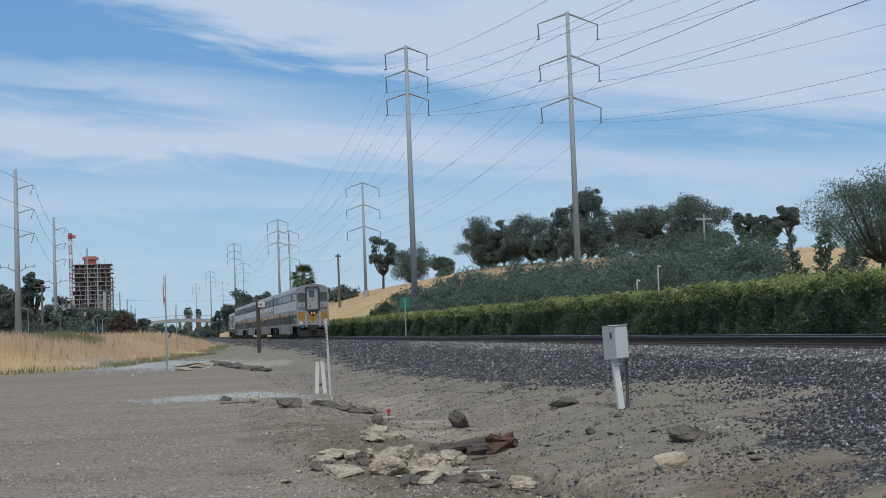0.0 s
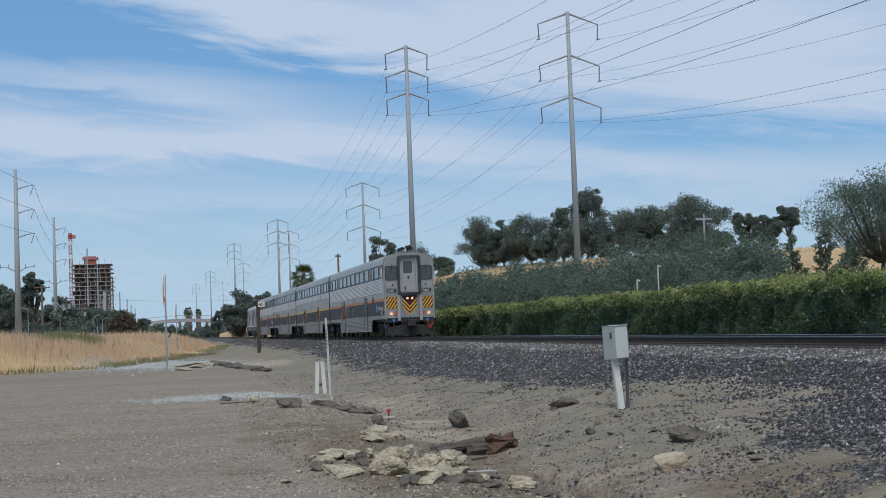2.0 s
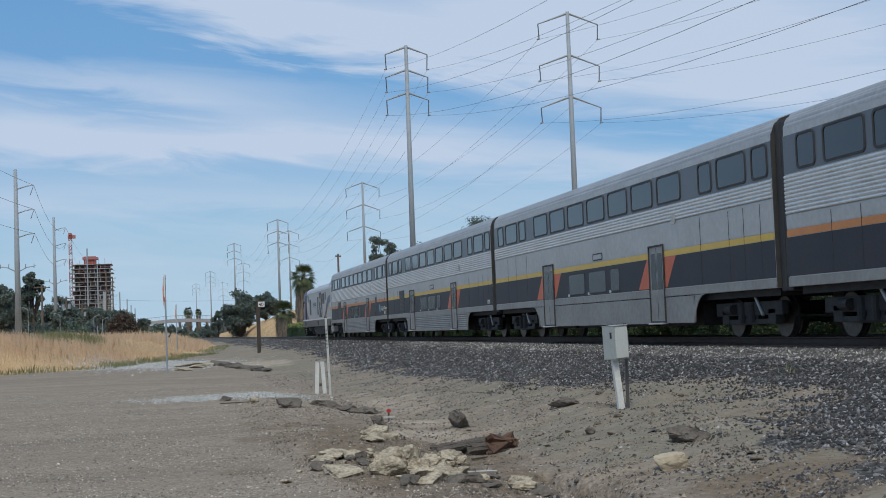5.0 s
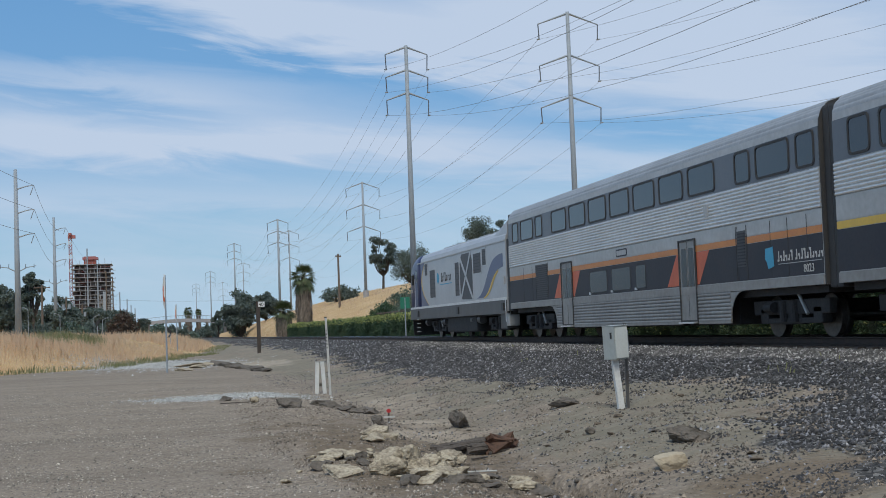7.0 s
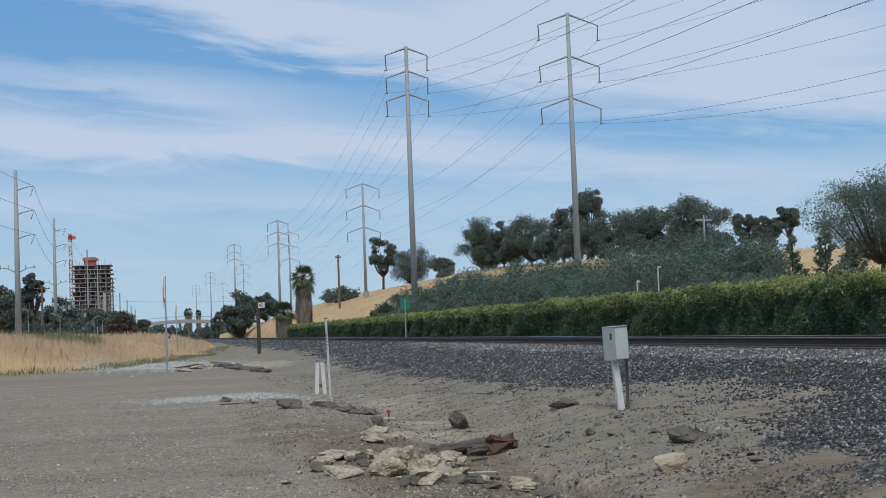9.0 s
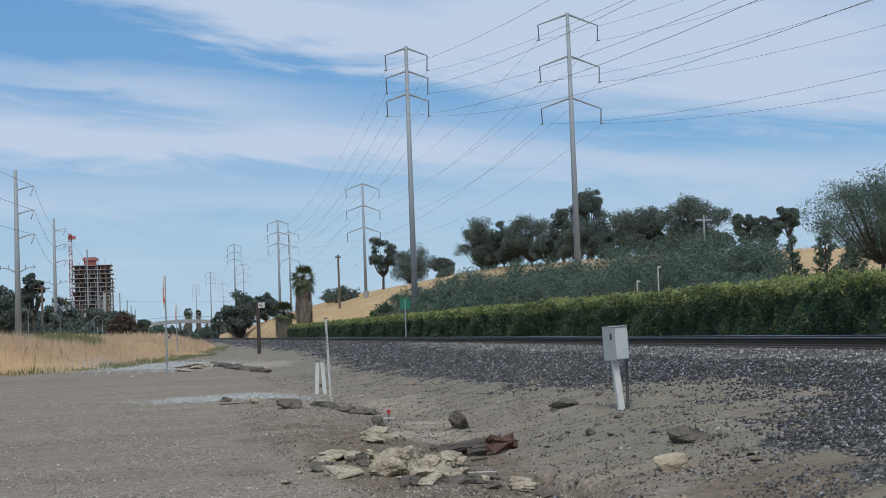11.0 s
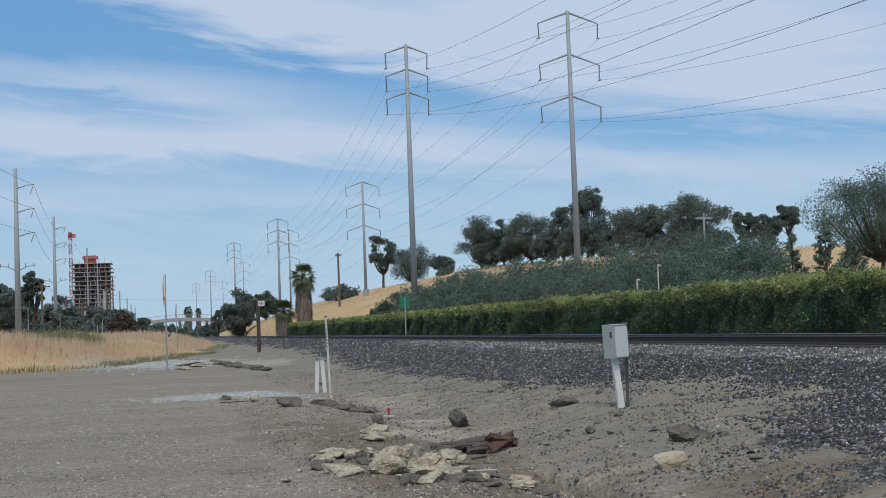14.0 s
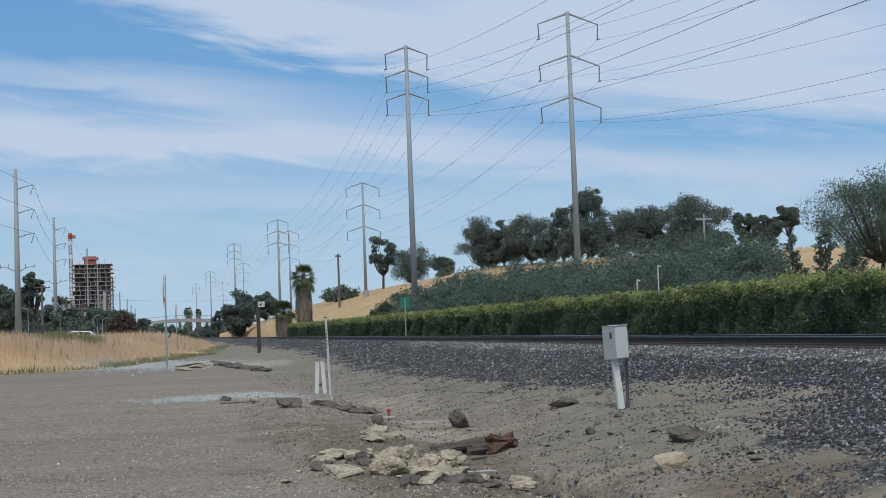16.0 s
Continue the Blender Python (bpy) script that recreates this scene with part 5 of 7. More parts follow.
def grasses():
    rng = np.random.RandomState(5)

    def field(n, x0, x1, y0, y1, keep):
        x, y = rng.uniform(x0, x1, n), y0 + (y1 - y0) * rng.uniform(0, 1, n) ** 1.4
        k = keep(x, y) & (np.abs(y - 130) > 4.2)
        return x[k], y[k]
    inside = lambda x, y: (berm_edge(y) - x > 0.3 + 0.8 * rng.uniform(0, 1, len(x))) & (wob(x, y, 9.0, 41) + rng.uniform(-0.6, 1.0, len(x)) > -0.35)
    patch = lambda x, y: (x + 6.3) ** 2 / 8 + (y - 104) ** 2 / 90
    x, y = field(135000, -26, 6, 68, 128, lambda x, y: inside(x, y) & (patch(x, y) > rng.uniform(0.5, 1.0, len(x))))
    tufts("dry_grass", "tall dry golden grass on the low bank", x, y, (0.20 + 0.42 * step(0.0, 4.5, berm_edge(y) - x)) * (1 - 0.8 * np.exp(-(((x + 1.0) / 2.6) ** 2 + ((y - 117) / 9.0) ** 2))), STRAW, 1, 0.008)
    x, y = field(36000, -40, 8.5, 134, 260, inside)
    tufts("dry_grass", "tall dry golden grass beyond the lane", x, y, 0.75, STRAW, 2, 0.03)
    x, y = field(24000, -14, 3, 68, 112, lambda x, y: (np.abs(berm_edge(y) - x - 0.1) < 1.0) & (wob(x, y, 6, 43) > -0.5))
    tufts("green_weeds", "low green weeds along the foot of the bank", x, y, 0.32, GREENG, 3, 0.016)
    x, y = field(10000, 1, 9, 112, 175, lambda x, y: (np.abs(berm_edge(y) - x + 0.6) < 1.3) & (wob(x, y, 5, 44) > -0.1))
    tufts("green_weeds", "low grey-green weeds along the edge of the gravel", x, y, 0.22, GREENG, 9, 0.02)
    x, y = field(14000, -10, -2, 90, 115, lambda x, y: patch(x, y) < rng.uniform(0.6, 1.1, len(x)))
    tufts("green_weeds", "patch of tall green weeds in the dry grass", x, y, 0.7, GREENG, 4, 0.013)
    x, y = rng.uniform(21.6, 75, 22000), 40 + 330 * rng.uniform(0, 1, 22000)
    tufts("hill_grass", "short dry golden grass on the hillside", x, y, 0.26, STRAW, 6, 0.05)
    x, y = rng.uniform(10.2, 12.4, 500), rng.uniform(14, 60, 500)
    k = wob(x, y, 5, 47) > 0.5
    tufts("sparse_weeds", "sparse dry weeds in the ballast slope", x[k], y[k], 0.16, GREENG, 7, 0.012)
    x, y = rng.uniform(1.5, 4.6, 5000), rng.uniform(12.2, 21, 5000)
    k = wob(x, y, 2.5, 49) > 0.2
    tufts("dry_stubble", "thin grey-brown dry stubble at the ditch edge", x[k], y[k], 0.07, DRYP, 8, 0.005)


# ---- poles and wires ----
def mast(x, y, top, half, gap, label, turn=0.0, ins=1.2, base=None):
    """A tapered steel pole with three pairs of drooping arms and hanging insulators. Returns the wire points."""
    z0 = float(gz(x, y)) - 0.3 if base is None else base
    t = thing("power_pole", x, y, z0, label, "power pole", "steel power poles", turn=turn)
    tall = top - z0
    r0 = 0.15 + tall * 0.0065
    part("shaft", rod((0, 0, -0.2), (0, 0, tall), r0, 0.17, 14), GALV, t, smooth=True)
    ends = []
    for k in range(3):
        za = tall - 0.15 - k * gap
        for s in (-1, 1):
            drop = half * 0.36
            arm = part("arm", rod((0, 0, za), (s * half, 0, za - drop), 0.11, 0.055, 8), GALV, t)
            part("insulator", rod((s * half, 0, za - drop), (s * (half - 0.06), 0, za - drop - ins), 0.055, 0.055, 8), INSUL, arm, "dark suspension insulator")
            part("clamp", box(s * half - 0.12, s * half + 0.12, -0.2, 0.2, za - drop - ins - 0.08, za - drop - ins), GALV, arm)
            ends.append(Matrix.Translation((x, y, z0)) @ pose(0, 0, 0, 0, 0, turn) @ Vector((s * half, 0, za - drop - ins - 0.05)))
    if base is None:
        part("footing", rod((0, 0, -0.1), (0, 0, 1.5), r0 * 1.7, r0 * 1.7, 14), CONC, t)
    return ends


def wire(p, q, sag, r=0.013, label="thin sagging power cable between steel poles", n=28):
    p, q = np.array(p, float), np.array(q, float)
    u = np.linspace(0, 1, n)
    c = p[None] * (1 - u[:, None]) + q[None] * u[:, None]
    c[:, 2] -= sag * 4 * u * (1 - u)
    d = (q - p) / np.linalg.norm(q - p)
    s = np.cross(d, (0, 0, 1.0))
    s /= np.linalg.norm(s)
    w = np.cross(s, d)
    ring = [s * r * math.cos(a) + w * r * math.sin(a) for a in (0.5, 2.6, 4.7)]
    v = np.stack([c + k for k in ring], 1).reshape(-1, 3)
    f = [(3 * i + j, 3 * i + (j + 1) % 3, 3 * i + 3 + (j + 1) % 3, 3 * i + 3 + j) for i in range(n - 1) for j in range(3)]
    return tagged(new("power_line", mesh_from("power_line", v, f, WIREM)), label, "cable", "power lines")


def power_lines():
    lab = "tall grey galvanised steel power pole with six drooping arms"
    upper = [(48.3, -54.6, 29.85), (39.3, 126.9, 30.0), (36.3, 242.0, 26.3), (40.8, 425.4, 31.4), (40.8, 648.7, 33.3), (41.5, 860.0, 32.6)]
    lower = [(19.9, -138.8, 26.6), (25.0, 134.7, 28.3), (25.0, 283.7, 23.5), (25.0, 439.3, 28.9), (25.0, 628.4, 28.9), (24.3, 820.0, 30.6)]
    for line, half, gap, ins, sags in ((upper, 2.95, 4.0, 1.4, (6.6, 2.6, 5.0, 6.0, 6.0)), (lower, 2.1, 2.27, 1.45, (10.4, 4.0, 4.5, 5.0, 5.0))):
        ends = [mast(x, y, z, half, gap - (0.2 if y == 242.0 else 0), lab, ins=ins) for x, y, z in line]
        for a, b, sag in zip(ends, ends[1:], sags):
            for p, q in zip(a, b):
                wire(p, q, sag)


def side_mast(x, y, top, label, far=1.0):
    """Pole on the field side: three arms on one side, a double arm lower down."""
    z0 = float(gz(x, y)) - 0.3
    t = thing("roadside_pole", x, y, z0, label, "power pole", "roadside power poles")
    tall = top - z0
    part("shaft", rod((0, 0, -0.2), (0, 0, tall), 0.5, 0.26, 12), GALV, t, smooth=True)
    ends = []
    for k, z in enumerate((tall - 2.5, tall - 6.1, tall - 9.7)):
        b = rod((0, 0, z - 0.5), (1.6, 0, z), 0.12, 0.08, 8)
        rod((1.6, 0, z), (2.6, 0, z + 0.12), 0.08, 0.06, 8, b)
        arm = part("arm", b, GALV, t)
        ends.append(Vector((x + 2.6, y, z0 + z + 0.1)))
        pts = [(2.55 - 0.5 * math.sin(math.pi * u), 0, z - 1.7 * math.sin(math.pi * u) * (0.6 + 0.4 * u)) for u in np.linspace(0, 1, 9)]
        j = bmesh.new()
        for p, q in zip(pts, pts[1:]):
            rod(p, q, 0.03, n=5, bm=j)
        part("jumper", j, WIREM, arm, "looped jumper cable")
    for s in (-1, 1):
        b = rod((0, 0, tall - 15.3), (s * 1.4, 0, tall - 14.6), 0.1, 0.07, 8)
        rod((s * 1.4, 0, tall - 14.6), (s * 2.7, 0, tall - 14.4), 0.07, 0.05, 8, b)
        part("lower_arm", b, GALV, t)
        for u in (1.2, 2.4):
            part("pin_insulator", rod((s * u, 0, tall - 14.7), (s * u, 0, tall - 14.1), 0.06, 0.05, 6), INSUL, t)
    return ends


def wood_pole(x, y, top, label, arm=0.0, base=None, cans=False, r=0.16, mat=None):
    mat = mat or WOODP
    z0 = float(gz(x, y)) - 0.2 if base is None else base
    t = thing("utility_pole", x, y, z0, label, "utility pole", "wooden utility poles")
    tall = top - z0
    part("shaft", rod((0, 0, -0.2), (0, 0, tall), r * 1.25, r, 8), mat, t)
    if arm:
        a = part("crossarm", box(-arm, arm, -0.06, 0.06, tall - 0.5, tall - 0.36), mat, t)
        for u in (-0.9, -0.45, 0.45, 0.9):
            part("insulator", rod((u * arm, 0, tall - 0.36), (u * arm, 0, tall - 0.14), 0.05, 0.04, 6), INSUL, a)
    if cans:
        for s in (-0.6, 0.6):
            part("transformer", rod((s, 0.1, tall - 2.6), (s, 0.1, tall - 1.6), 0.3, 0.3, 12), GALV, t, "grey transformer can")
    return t


# ---- loose stones ----
def stones(name, label, n, place, size, mat, seed, sink=0.35, tiny=False):
    """Many small angular stones on the ground as one mesh."""
    rng = np.random.RandomState(seed)
    x, y, s = place(rng, n)
    z = gz(x, y)
    n = len(x)
    octa = np.array([(1, 0, 0), (0, 1, 0), (-1, 0, 0), (0, -1, 0), (0, 0, 1), (0, 0, -1)], float)
    tri = np.array([(0, 1, 4), (1, 2, 4), (2, 3, 4), (3, 0, 4), (1, 0, 5), (2, 1, 5), (3, 2, 5), (0, 3, 5)])
    if tiny:
        octa = np.array([(1, 0, -0.3), (-0.6, 0.9, -0.3), (-0.6, -0.9, -0.3), (0, 0, 0.9)], float)
        tri = np.array([(0, 1, 3), (1, 2, 3), (2, 0, 3)])
    m = len(octa)
    v = octa[None] * (rng.uniform(0.65, 1.25, (n, m, 1))) + rng.normal(0, 0.22, (n, m, 3))
    v *= np.stack([s, s * rng.uniform(0.6, 1.0, n), s * rng.uniform(0.5, 0.9, n)], 1)[:, None]
    a = rng.uniform(0, 6.28, n)
    ca, sa = np.cos(a)[:, None], np.sin(a)[:, None]
    v = np.stack([v[..., 0] * ca - v[..., 1] * sa, v[..., 0] * sa + v[..., 1] * ca, v[..., 2]], -1)
    v += np.stack([x, y, z + s * (0.5 - sink)], 1)[:, None]
    f = (tri[None] + (np.arange(n) * m)[:, None, None]).reshape(-1, 3)
    return tagged(new(name, mesh_from(name, v.reshape(-1, 3), f, mat)), label, "stones", kind="stuff")


def gravel():
    edge = ballast_edge

    def bed(rng, n):
        y = 11 + 60 * rng.uniform(0, 1, n) ** 1.5
        x = rng.uniform(7, 17.2, n)
        d = x - edge(x, y) + rng.normal(0, 0.55, n)
        k = (d > 0) & ((np.abs(x - TRACK_X) > 1.25) | (rng.uniform(0, 1, n) < 0.15))
        return x[k], y[k], rng.uniform(0.016, 0.042, k.sum()) * (1 + 0.4 * step(30, 60, y[k]))

    def bed_mid(rng, n):
        x, y, s = bed(rng, n)
        k = (y > 31) & ~shoulder(x, y)
        return x[k], y[k], s[k] * 1.15

    def shoulder(x, y):
        return x + 0.25 * wob(x, y, 4.0, 91) > 11.75

    def bed_near(rng, n):
        x, y, s = bed(rng, n)
        k = (y <= 31) & ~shoulder(x, y)
        return x[k], y[k], s[k]

    def bed_top(rng, n):
        x, y, s = bed(rng, n)
        k = shoulder(x, y)
        return x[k], y[k], s[k] * 1.15
    stones("ballast", "grey crushed stone ballast on the near track bed", 150000, bed_near, 0.05, STONEB, 61)
    stones("ballast", "ballast on the shoulder beside the rail, coloured paler as sunlit", 145000, bed_top, 0.05, STONEL, 69, 0.35, True)
    stones("ballast", "grey crushed stone ballast along the track bed", 145000, bed_mid, 0.05, STONEB, 68, 0.35, True)

    def bed_far(rng, n):
        y = 70 + 130 * rng.uniform(0, 1, n) ** 1.3
        x = rng.uniform(8, 17, n)
        k = (x - edge(x, y) > 0) & (np.abs(x - TRACK_X) > 1.25)
        return x[k], y[k], rng.uniform(0.05, 0.1, k.sum())
    stones("ballast", "grey crushed stone ballast farther along the line", 16000, bed_far, 0.07, STONEB, 62, 0.35, True)

    def strewn(rng, n):
        y = 11 + 45 * rng.uniform(0, 1, n) ** 1.6
        x = rng.uniform(3.6, 11.0, n)
        k = (rng.uniform(0, 1, n) < 0.22 + 0.75 * step(-2.6, 0.2, x - edge(x, y))) & (wob(x, y, 2.6, 66) + rng.uniform(-0.5, 0.8, n) > 0)
        return x[k], y[k], 0.007 + 0.030 * rng.uniform(0, 1, k.sum()) ** 3

    def crumbs(rng, n):
        y = 11 + 26 * rng.uniform(0, 1, n) ** 1.5
        x = rng.uniform(1.6, 9.0, n)
        k = wob(x, y, 1.5, 68) + 0.6 * wob(x, y, 0.5, 69) + rng.uniform(-0.6, 0.6, n) > 0.15
        return x[k], y[k], 0.008 + 0.026 * rng.uniform(0, 1, k.sum()) ** 2.5
    stones("soil_crumbs", "brown crumbs of dry soil along the ditch", 60000, crumbs, 0.03, SOILC, 71, 0.35, True)
    stones("strewn_stone", "dark ballast stones strewn over pale dirt", 130000, strewn, 0.03, STONEB, 63, 0.35, True)

    def lot(rng, n):
        y = 12 + 34 * rng.uniform(0, 1, n) ** 1.7
        x = -6 + 10.6 * rng.uniform(0, 1, n)
        k = (x > -0.17 * y) & (wob(x, y, 3.1, 67) + rng.uniform(-1.0, 1.0, n) > -0.2)
        return x[k], y[k], 0.005 + 0.017 * rng.uniform(0, 1, k.sum()) ** 3.5
    stones("lot_gravel", "small pale pebbles on packed brown dirt", 130000, lot, 0.02, PEBBLE, 64, 0.35, True)

    def heap(cx, cy, rx, ry, a, b):
        def place(rng, n):
            u, v = rng.normal(0, 0.5, n), rng.normal(0, 0.5, n)
            return cx + u * rx, cy + v * ry, rng.uniform(a, b, n)
        return place
    stones("gravel_patch", "patch of pale grey gravel on the lot", 9000, heap(1.9, 36.6, 1.75, 1.5, 0.012, 0.034), 0.03, PALEG, 65, 0.35, True)
    stones("gravel_patch", "spread of pale blue-grey gravel before the bank", 14000, heap(-0.1, 84, 3.9, 10.5, 0.025, 0.07), 0.05, PALEG, 66, 0.35, True)


def lump(name, x, y, sx, sy, sz, mat, seed, label, category="rock", sink=0.25, turn=0.0, group="", sharp=0.25, cuts=13):
    """A broken block: a rounded cube, cut by random planes and roughened."""
    rng = np.random.RandomState(seed)
    b = bmesh.new()
    bmesh.ops.create_icosphere(b, subdivisions=4 if sx > 0.3 else 3, radius=1.0)
    for v in b.verts:
        c = v.co
        m = max(abs(c.x), abs(c.y), abs(c.z))
        v.co = c * (0.55 + 0.45 / max(m, 0.5) * 0.8)
    for _ in range(cuts):
        d = Vector(rng.normal(size=3)).normalized()
        lim = rng.uniform(0.42, 0.8)
        for v in b.verts:
            e = v.co.dot(d)
            if e > lim:
                v.co -= d * (e - lim)
    off = Vector(rng.uniform(0, 50, 3))
    for v in b.verts:
        v.co += v.co.normalized() * (noise.noise(v.co * 1.6 + off) * sharp * 0.6 + noise.noise(v.co * 5 + off) * sharp * 0.35 + noise.noise(v.co * 13 + off) * sharp * 0.22)
    bmesh.ops.scale(b, vec=(sx * 0.66, sy * 0.66, sz * 0.66), verts=b.verts)
    me = bpy.data.meshes.new(name)
    b.to_mesh(me)
    b.free()
    me.materials.append(mat)
    ob = new(name, me)
    ob.matrix_basis = pose(x, y, float(gz(x, y)) + sz * (0.5 - sink), rng.uniform(-8, 8), rng.uniform(-8, 8), turn)
    return tagged(ob, label, category, group)


# ---- the far side of the track ----
hedge()
EUC = "dark eucalyptus tree with ragged crown on the hilltop"
for x, y, w, top, bare, n, gap, seed in ((57.4, 243.1, 8.2, 20.4, 0.06, 18, 0.0, 11), (60.5, 239.0, 6.0, 19.0, 0.08, 14, 0.0, 12), (63.5, 231.4, 8.4, 19.8, 0.08, 20, 0.1, 13),
                                         (65.8, 220.4, 5.2, 19.4, 0.12, 14, 0.3, 14), (65.1, 204.9, 5.8, 20.9, 0.25, 14, 0.2, 15), (64.0, 200.0, 6.4, 16.6, 0.1, 14, 0.0, 10),
                                         (67.4, 188.3, 8.0, 16.8, 0.3, 16, 0.3, 16), (72.8, 180.9, 10.0, 17.6, 0.35, 18, 0.5, 17), (77.1, 173.7, 3.8, 14.2, 0.2, 9, 0.2, 18),
                                         (77.7, 167.9, 3.6, 13.4, 0.15, 9, 0.1, 19), (82.0, 170.9, 3.6, 14.8, 0.45, 8, 0.5, 20), (48.2, 296.1, 6.5, 20.4, 0.35, 10, 0.7, 21),
                                         (54.2, 295.1, 9.6, 18.7, 0.05, 20, 0.0, 22), (58.8, 284.0, 5.0, 15.2, 0.05, 10, 0.0, 23),
                                         (59.0, 241.0, 6.5, 15.5, 0.02, 12, 0.0, 24), (62.0, 235.0, 6.5, 16.5, 0.02, 12, 0.0, 25), (64.6, 225.0, 6.0, 15.5, 0.02, 12, 0.0, 26), (65.5, 212.0, 6.0, 15.5, 0.02, 12, 0.0, 27), (66.5, 197.0, 6.0, 14.0, 0.02, 12, 0.0, 28),
                                         (68.2, 186.0, 6.0, 14.0, 0.02, 12, 0.0, 29), (70.8, 180.5, 6.0, 13.6, 0.02, 12, 0.0, 30), (73.4, 176.0, 5.0, 12.8, 0.02, 12, 0.0, 33)):
    tree("eucalyptus", x, y, w * 1.15, top, EUC, "tree", LEAFD, seed, bare * 0.9, 0.145, 13500, n * 2 + 8, gap, group="trees on the hilltop")
tree("olive_tree", 46.2, 83.1, 10.6, 10.0, "large grey-green tree with dark forked limbs", "tree", LEAFO, 31, 0.14, 0.065, 42000, 60, 0.3, trunk=0.018)
tree("olive_tree", 51.0, 80.0, 8.0, 9.2, "grey-green tree with wispy top on the slope", "tree", LEAFO, 32, 0.2, 0.1, 9000, 28, 0.2)
for x, y, w, top, seed in ((34.7, 72.1, 1.3, 4.9, 41), (35.4, 69.5, 1.6, 5.1, 42), (37.5, 70.7, 1.6, 4.1, 43)):
    conifer(x, y, w, top, seed, "young green pine with upturned branches on dry slope")
OLIVE = "dense grey-green shrub on the slope behind the hedge"
for k, (x, y, w, top) in enumerate(((26.0, 151.7, 3.6, 4.6), (27.2, 142.3, 5.5, 5.2), (28.0, 135.7, 6, 5.5), (28.4, 125.7, 6, 5.5), (29.2, 121.0, 6, 5.8), (29.6, 113.1, 6, 5.9), (30.4, 109.7, 6, 6.0), (30.6, 102.6, 6, 5.6),
                                    (31, 96.2, 6, 5.7), (31, 90.6, 6, 5.9), (31, 85.5, 6, 5.9), (32, 83.1, 6, 6.2), (32, 78.9, 6, 6.2), (32, 74.7, 5.5, 6.0), (31.6, 71.3, 4.6, 5.3), (31, 67.8, 3.2, 4.2),
                                    (25.5, 128, 5, 3.6), (25.8, 118, 5, 3.7), (26, 108, 5, 3.9), (26.2, 99, 5, 4.0), (26.4, 91, 5, 4.2), (26.8, 83, 5, 4.4), (27, 76, 5, 4.4), (27, 69, 4.5, 3.9), (26, 62, 4, 3.0), (25.5, 56, 3.5, 2.4))):
    shrub(x, y, w, top, LEAFO, 100 + k, OLIVE, 17000, 0.037 + 0.0004 * y, group="shrubs on the slope")
shrub(36.4, 277.6, 6.5, 9.9, LEAFD, 151, "dark low shrub on the golden hillside", 3000, 0.25)
shrub(23.6, 146, 2.6, 3.6, LEAFH, 152, "leafy green bush at the foot of the steel pole", 2200, 0.16)
for x, y, w, h, seed in ((47, 170, 2.2, 1.4, 153), (44, 205, 2.0, 1.1, 154), (52, 250, 3.0, 1.6, 155)):
    shrub(x, y, w, float(gz(x, y)) + h, LEAFO, seed, "small low grey-green bush in dry grass", 900, 0.16)
tree("round_tree", 20.6, 339.3, 11.5, 11.3, "broad dark green round-crowned tree beside the line", "tree", LEAFD, 51, 0.0, 0.32, 15000, 44, 0.0)
tree("round_tree", 26.4, 341.0, 7.5, 10.6, "smaller dark round-crowned tree on the foot of the hill", "tree", LEAFD, 54, 0.0, 0.3, 9000, 28, 0.0)
tree("conifer_like_tree", 18.5, 419.7, 4.2, 7.6, "dark pointed tree by the overpass", "tree", LEAFD, 52, 0.05, 0.4, 3000, 12)
shrub(15.6, 425.0, 6, 3.6, LEAFD, 53, "grey-green roadside shrub near the overpass", 1800, 0.4)
palm(20.9, 199.0, 9.8, 2.4, 71, "fan palm with thick skirt of dead fronds", 0.5)
palm(19.1, 211.0, 5.0, 2.2, 72, "short fan palm with shaggy dead fronds", 0.55)
palm(14.3, 599.8, 12.4, 2.6, 73, "distant fan palm beyond the overpass", 0.6)
palm(18.6, 603.7, 11.6, 1.8, 74, "smaller distant fan palm beyond the overpass", 0.6)

for k, (x, y, w, top) in enumerate(((4, 640, 14, 5.2), (14, 655, 12, 4.6), (-6, 640, 14, 6.0), (24, 650, 14, 5.6), (34, 640, 16, 6.5), (-18, 650, 16, 7.0))):
    shrub(x, y, w, top, LEAFD, 160 + k, "distant dark treeline beyond the overpass", 2500, 0.5, "distant_tree", "distant trees", "tree")

power_lines()
wood_pole(30, 229.6, 13.1, "weathered wooden utility pole with a small top bracket", 0.5)
wood_pole(48, 116.9, 9.6, "wooden pole with crossarm standing in the shrubs", 0.75, None, False, 0.09, GALV)


def green_sign():
    z = float(gz(17.6, 98.8))
    t = thing("track_sign", 17.6, 98.8, z, "green rectangular sign on a slim metal post", "sign")
    part("post", rod((0, 0, -0.3), (0, 0, 3.1), 0.045, n=8), GALV, t)
    part("panel", box(-0.34, 0.34, -0.03, -0.01, 2.35, 3.15), GREENS, t, "green blank panel")


